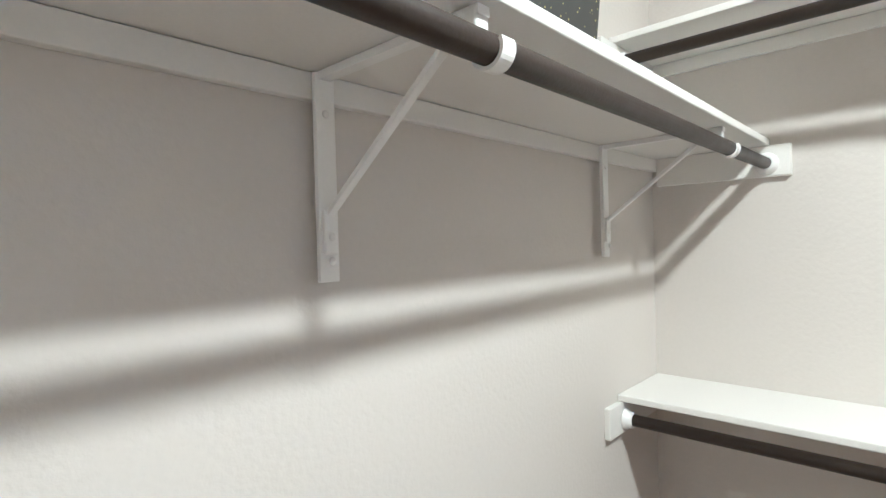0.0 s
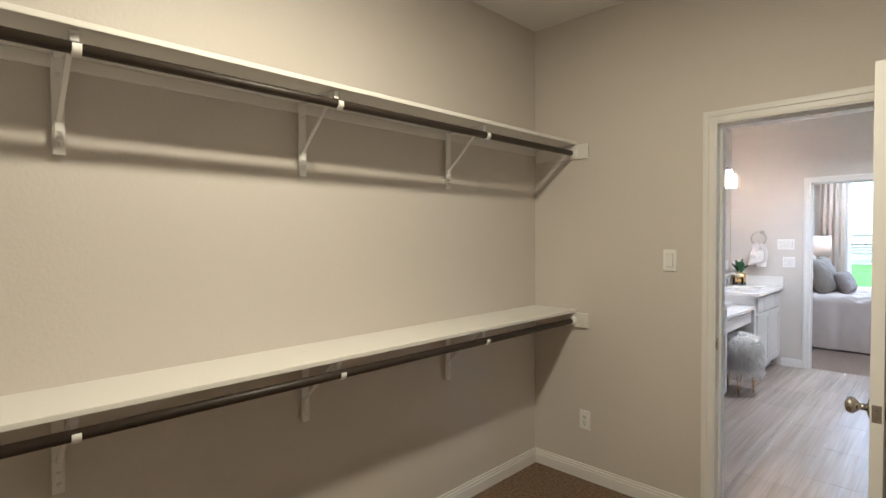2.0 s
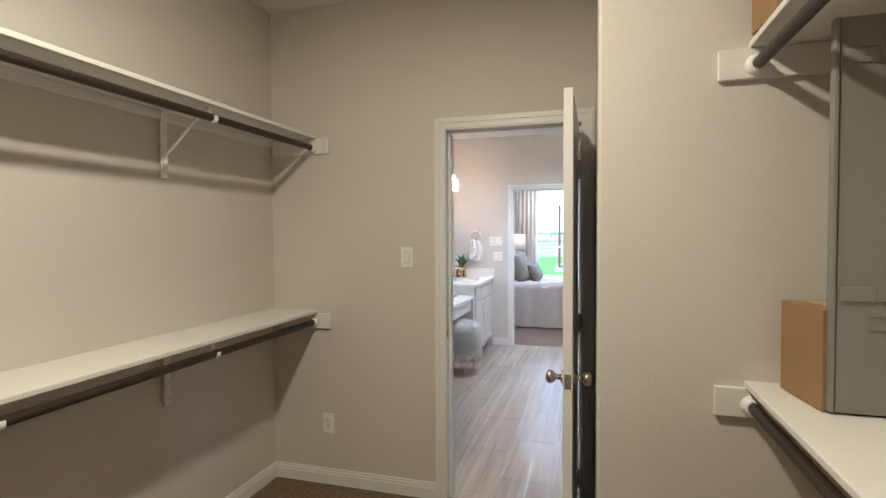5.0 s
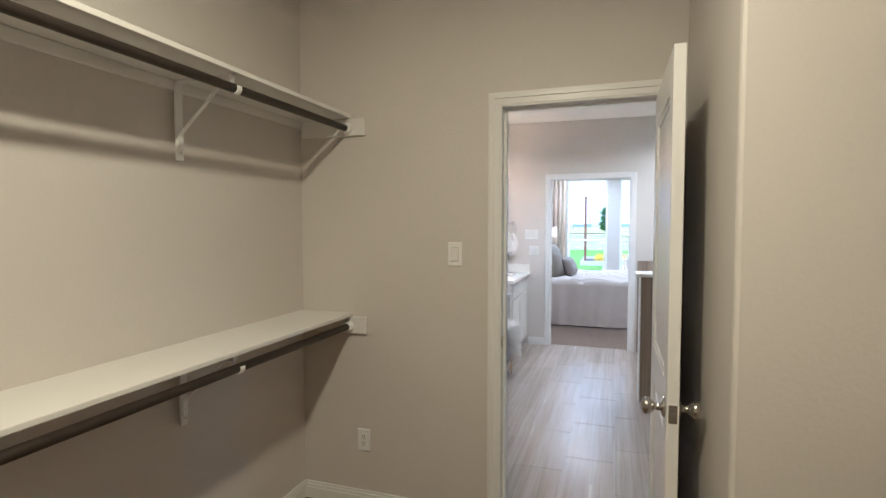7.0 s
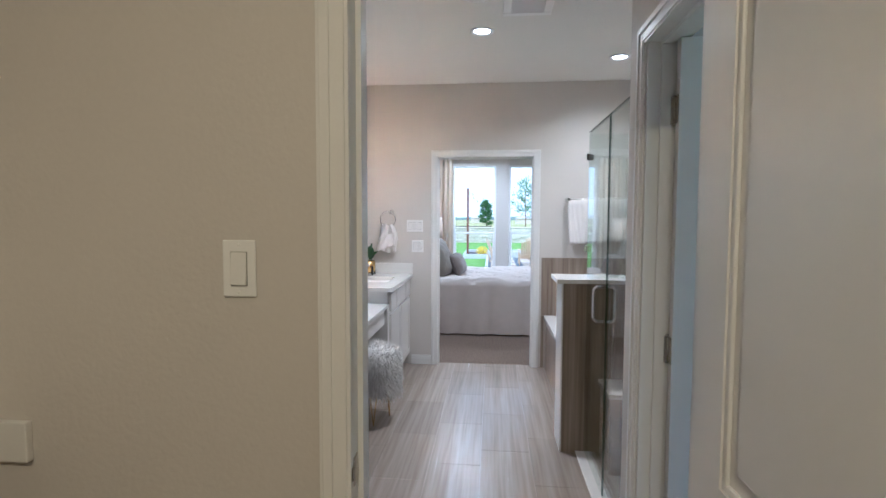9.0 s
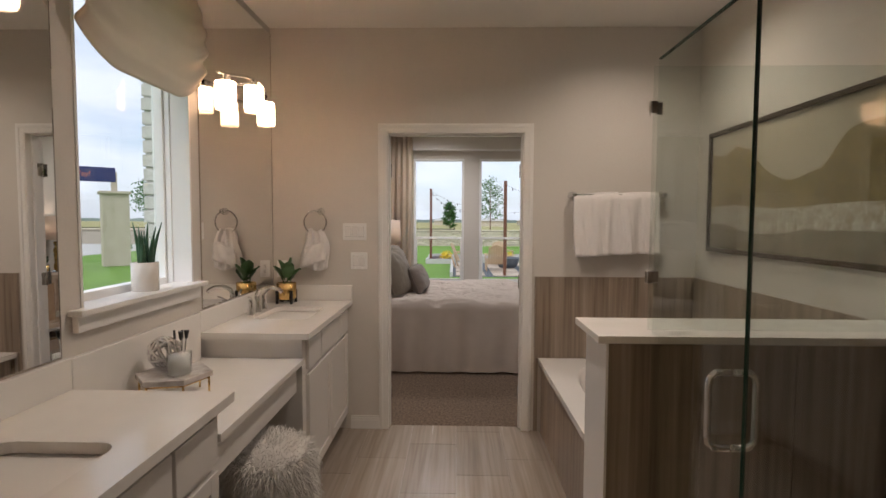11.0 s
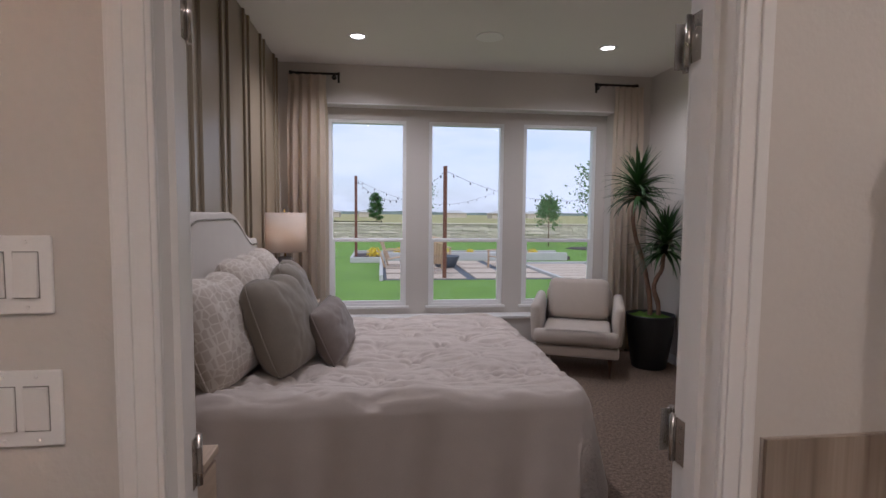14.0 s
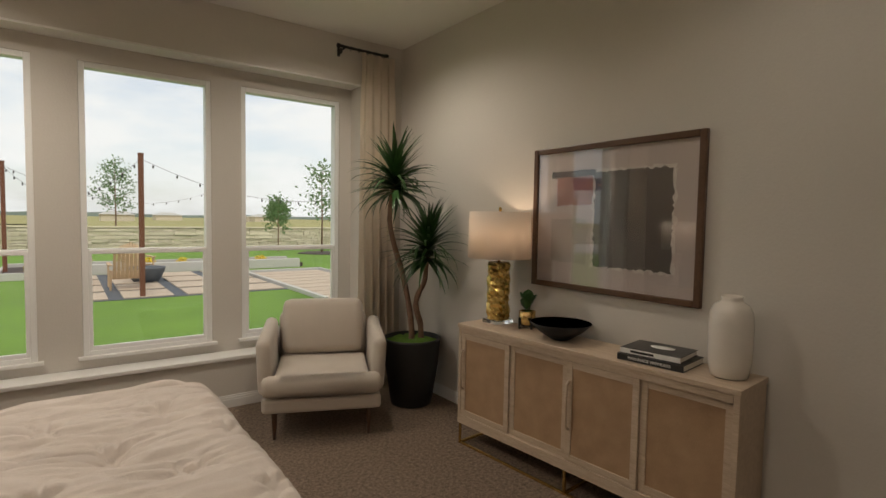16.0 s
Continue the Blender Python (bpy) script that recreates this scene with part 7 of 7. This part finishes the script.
festoon((1.06, 26.2, GZ + 3.05), (7.5, 30.5, GZ + 2.9), 0.8, "sagging string of dark garden bulbs")
festoon((3.72, 20.36, GZ + 2.95), (10.2, 20.6, GZ + 2.9), 0.75, "sagging string of dark garden bulbs")
festoon((3.72, 20.36, GZ + 2.95), (1.06, 26.2, GZ + 3.05), 0.8, "sagging string of dark garden bulbs")


def lounge_chair(x, y, turn):
    c = thing("garden_chair", x, y, GZ + 0.04, "low slatted teak garden chair on the patio", "chair", "patio chairs", turn)
    for s in (-0.33, 0.33):
        bm = bmesh.new()
        box(bm, s - 0.02, -0.36, 0, s + 0.02, -0.31, 0.56, 0.004)
        part("front_leg", bm, TEAK, c)
        bm = bmesh.new()
        box(bm, s - 0.02, 0.0, 0, s + 0.02, 0.05, 0.50, 0.004, pose(0, 0.30, 0, -18))
        part("back_leg", bm, TEAK, c)
        part("armrest", boxes((s - 0.045, -0.42, 0.55, s + 0.045, 0.36, 0.58), bevel=0.006), TEAK, c)
    for k in range(7):
        m = pose(0, -0.36 + k * 0.09, 0.36 - k * 0.018)
        bm = bmesh.new()
        box(bm, -0.30, 0, 0, 0.30, 0.075, 0.018, 0, m)
        part("seat_slat", bm, TEAK, c)
    for k in range(7):
        bm = bmesh.new()
        box(bm, -0.28 + k * 0.082, 0, 0, -0.28 + k * 0.082 + 0.066, 0.018, 0.66 + 0.03 * (3 - abs(k - 3)), 0, pose(0, 0.25, 0.24, -22))
        part("back_slat", bm, TEAK, c)


for x, y, turn in ((3.55, 22.0, 180), (5.95, 22.9, -70), (4.0, 24.4, 10), (2.5, 23.3, 80)):
    lounge_chair(x, y, turn)
fpit = thing("fire_table", 4.1, 23.2, GZ + 0.04, "round dark fire bowl on the patio", "fire pit")
bm = bmesh.new()
lathe(bm, [(0.30, 0), (0.36, 0.1), (0.46, 0.34), (0.46, 0.37), (0.38, 0.37), (0.34, 0.30), (0.0005, 0.28)], 26)
part("bowl", bm, SLATE, fpit)


def tree(x, y, h, r, mat, label, seed, count=900, leaf=0.13, slim=1.0, z=GZ, trunk_part=0.35):
    """A tapered trunk with limbs and a loose crown of small leaves."""
    t = thing("tree", x, y, z, label, "tree")
    rnd = random.Random(seed)
    bm = bmesh.new()
    tube(bm, [(0, 0, -0.1), (0.03 * h * 0.1, 0, h * 0.35), (0, 0.02 * h * 0.2, h * 0.7), (0, 0, h * 0.95)], 0.022 * h * 0.55, 8, 0.01)
    tips = []
    for k in range(16):
        z0 = h * (trunk_part + (0.9 - trunk_part) * k / 16)
        a = k * 2.4
        ln = r * (1.05 - 0.55 * abs(k / 16 - 0.3)) * rnd.uniform(0.75, 1.05)
        end = Vector((ln * math.cos(a) * slim, ln * math.sin(a) * slim, z0 + ln * 0.55))
        tube(bm, [(0, 0, z0), end * 0.5 + Vector((0, 0, z0 * 0.5 - 0.03 * h)), end], 0.006 * h * 0.6, 5, 0.004)
        tips += [(end, 0.42 * r), (end * 0.6 + Vector((0, 0, z0 * 0.4)), 0.35 * r)]
    tips.append((Vector((0, 0, h * 0.95)), 0.35 * r))
    part("trunk", bm, BARK, t)
    v, f = [], []
    for k in range(count):
        c, s = rnd.choice(tips)
        p = c + Vector((rnd.gauss(0, 0.5), rnd.gauss(0, 0.5), rnd.gauss(0, 0.42))) * s
        a = Vector((rnd.uniform(-1, 1), rnd.uniform(-1, 1), rnd.uniform(-1, 1))).normalized() * leaf
        b = Vector((rnd.uniform(-1, 1), rnd.uniform(-1, 1), rnd.uniform(-1, 1))).normalized() * leaf * 0.55
        i = len(v)
        v += [p - a, p + b, p + a, p - b]
        f.append((i, i + 1, i + 2, i + 3))
    me = bpy.data.meshes.new("crown")
    me.from_pydata([tuple(q) for q in v], [], f)
    me.materials.append(mat)
    o = new("crown", me)
    o.parent = t
    tagged(o, label="loose crown of small leaves", kind="stuff")


tree(1.52, 58, 3.8, 0.62, FOLIAGE, "dense green young tree beyond the wall", 1, 2200, 0.12, 1.0, trunk_part=0.28)
tree(19.2, 58, 3.3, 0.85, FOLIAGE2, "broad green tree in the field", 2, 2000, 0.13, 1.1)
tree(12.8, 32.2, 4.6, 0.95, FOLIAGE2, "slender pale green sapling on the lawn", 3, 520, 0.10, 0.9)
tree(11.2, 34.0, 2.9, 0.7, FOLIAGE2, "small pale green sapling on the lawn", 8, 420, 0.10, 1.0)
tree(4.9, 45, 5.2, 1.05, FOLIAGE2, "slender pale sapling behind the patio", 5, 900, 0.10, 0.9)
lawnbed = single("tree_mulch_ring", lathe(bmesh.new(), [(1.2, 0.0), (1.0, 0.04), (0.0005, 0.07)], 24, pose(12.8, 32.2, GZ)), MULCH, "dark mulch ring round the sapling", "mulch")
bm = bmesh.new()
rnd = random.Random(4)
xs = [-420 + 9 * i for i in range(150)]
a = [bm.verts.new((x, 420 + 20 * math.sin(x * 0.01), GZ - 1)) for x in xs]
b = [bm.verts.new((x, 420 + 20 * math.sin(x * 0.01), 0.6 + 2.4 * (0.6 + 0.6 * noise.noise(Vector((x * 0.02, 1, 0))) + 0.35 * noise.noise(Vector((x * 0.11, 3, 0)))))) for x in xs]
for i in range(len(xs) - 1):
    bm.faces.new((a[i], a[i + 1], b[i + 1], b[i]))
# The strip looks hazy only through its paled colour.
setting("backdrop", bm, HAZE_GREEN, "line of far woods at the horizon, haze in its colour", "backdrop")
rnd = random.Random(8)
for k in range(9):
    x = -60 + 15 * k + rnd.uniform(-4, 4)
    hs = thing("far_house", x, 175 + rnd.uniform(-15, 25), GZ, "pale far house under a low roof", "house", "far houses")
    w, d, h = rnd.uniform(6, 10), 8, 1.7
    part("wall", boxes((-w / 2, -d / 2, 0, w / 2, d / 2, h)), STONE, hs)
    bm = bmesh.new()
    p = [bm.verts.new(q) for q in ((-w / 2 - 0.4, -d / 2 - 0.4, h), (w / 2 + 0.4, -d / 2 - 0.4, h), (w / 2 + 0.4, d / 2 + 0.4, h), (-w / 2 - 0.4, d / 2 + 0.4, h), (-w / 4, 0, h + 0.9), (w / 4, 0, h + 0.9))]
    for q in ((0, 1, 5, 4), (1, 2, 5), (2, 3, 4, 5), (3, 0, 4), (0, 1, 2, 3)):
        bm.faces.new([p[i] for i in q])
    part("roof", bm, CONCRETE, hs)
for k in range(3):
    gr = bmesh.new()
    rnd = random.Random(k + 60)
    for q in range(14):
        a = rnd.uniform(0, 6.28)
        tube(gr, [(0.03 * math.cos(a), 0.03 * math.sin(a), 0), (0.14 * math.cos(a), 0.14 * math.sin(a), rnd.uniform(0.35, 0.62))], 0.004, 4, 0.002)
    single("red_salvia", gr, material("salvia_stems", (0.10, 0.13, 0.05), 0.8, colour2=(0.45, 0.05, 0.04), scale=12, fine=60), "sparse salvia plant with red blooms", "plant", m=pose(2.25 + 1.35 * k, 13.1 + 0.2 * k, GZ))

# outside the bathroom window, to the west
ext = setting("brick_reveal", boxes((0.625, WIN_B[1] + 0.045, GZ, BX0 - 0.166, 7.6, 3.0)), BRICKW, "white brick facing outside the window", "brick facing")
for k in range(36):
    z = 0.9 + 0.067 * k
    part("brick", boxes((0.618, WIN_B[1] + (0.034 if k % 2 else 0.029), z, BX0 - 0.167, WIN_B[1] + 0.044, z + 0.058), bevel=0.003), BRICKW, ext)
setting("driveway", boxes((-27, 26, GZ - 0.05, -16, 44, GZ + 0.02), (-60, 44, GZ - 0.05, 1.0, 47, GZ + 0.055)), CONCRETE, "pale concrete driveway", "road")
arch = thing("entrance_banner", -12.8, 22.0, GZ, "blue entrance banner with orange lettering on stone piers", "banner", rz=39)
part("beam", boxes((-5.2, -0.12, 3.22, 2.3, 0.12, 3.76), bevel=0.01), BANNER, arch)
text_part(arch, "Have Fun Along the Way!", 0.27, pose(0.1, -0.125, 3.49, 90), ORANGE)
for s in (-2.6, 2.25):
    bm = boxes((s - 0.45, -0.45, 0, s + 0.45, 0.45, 2.75), (s - 0.52, -0.52, 2.75, s + 0.52, 0.52, 2.86), (s - 0.1, -0.1, 2.86, s + 0.1, 0.1, 3.6), bevel=0.02)
    part("pier", bm, STONE, arch, "limestone pier")
sg2 = thing("notice_sign", -15.4, 22.5, GZ, "upright blue and white notice sign", "sign", rz=35)
part("board", boxes((-0.45, -0.05, 0.5, 0.45, 0.05, 2.1), bevel=0.01), BANNER, sg2)
part("bars", boxes((-0.35, -0.056, 0.7, 0.35, -0.05, 0.8), (-0.35, -0.056, 0.95, 0.35, -0.05, 1.05), (-0.35, -0.056, 1.2, 0.35, -0.05, 1.3), (-0.35, -0.056, 1.85, 0.2, -0.05, 1.92)), METALW, sg2)
part("post", boxes((-0.05, -0.04, 0, 0.05, 0.04, 0.5)), NICKEL, sg2)
tree(-21, 43, 4.6, 1.5, FOLIAGE, "round young tree beside the driveway", 12, 1300, 0.14)
for k in range(6):
    shrub(-12 - 1.4 * k, 34 + 0.8 * (k % 2), GZ, 0.45, FOLIAGE, "low green bush in a garden bed", 40 + k)
fc = thing("rail_fence", -10, 52, GZ, "long dark rail fence beyond the driveway", "fence")
for k in range(14):
    part("post", boxes((-40 + 4 * k, -0.04, 0, -39.9 + 4 * k, 0.04, 1.1)), BLACK, fc)
for z in (0.45, 0.95):
    part("rail", boxes((-40, -0.03, z, 12, 0.03, z + 0.07)), BLACK, fc)
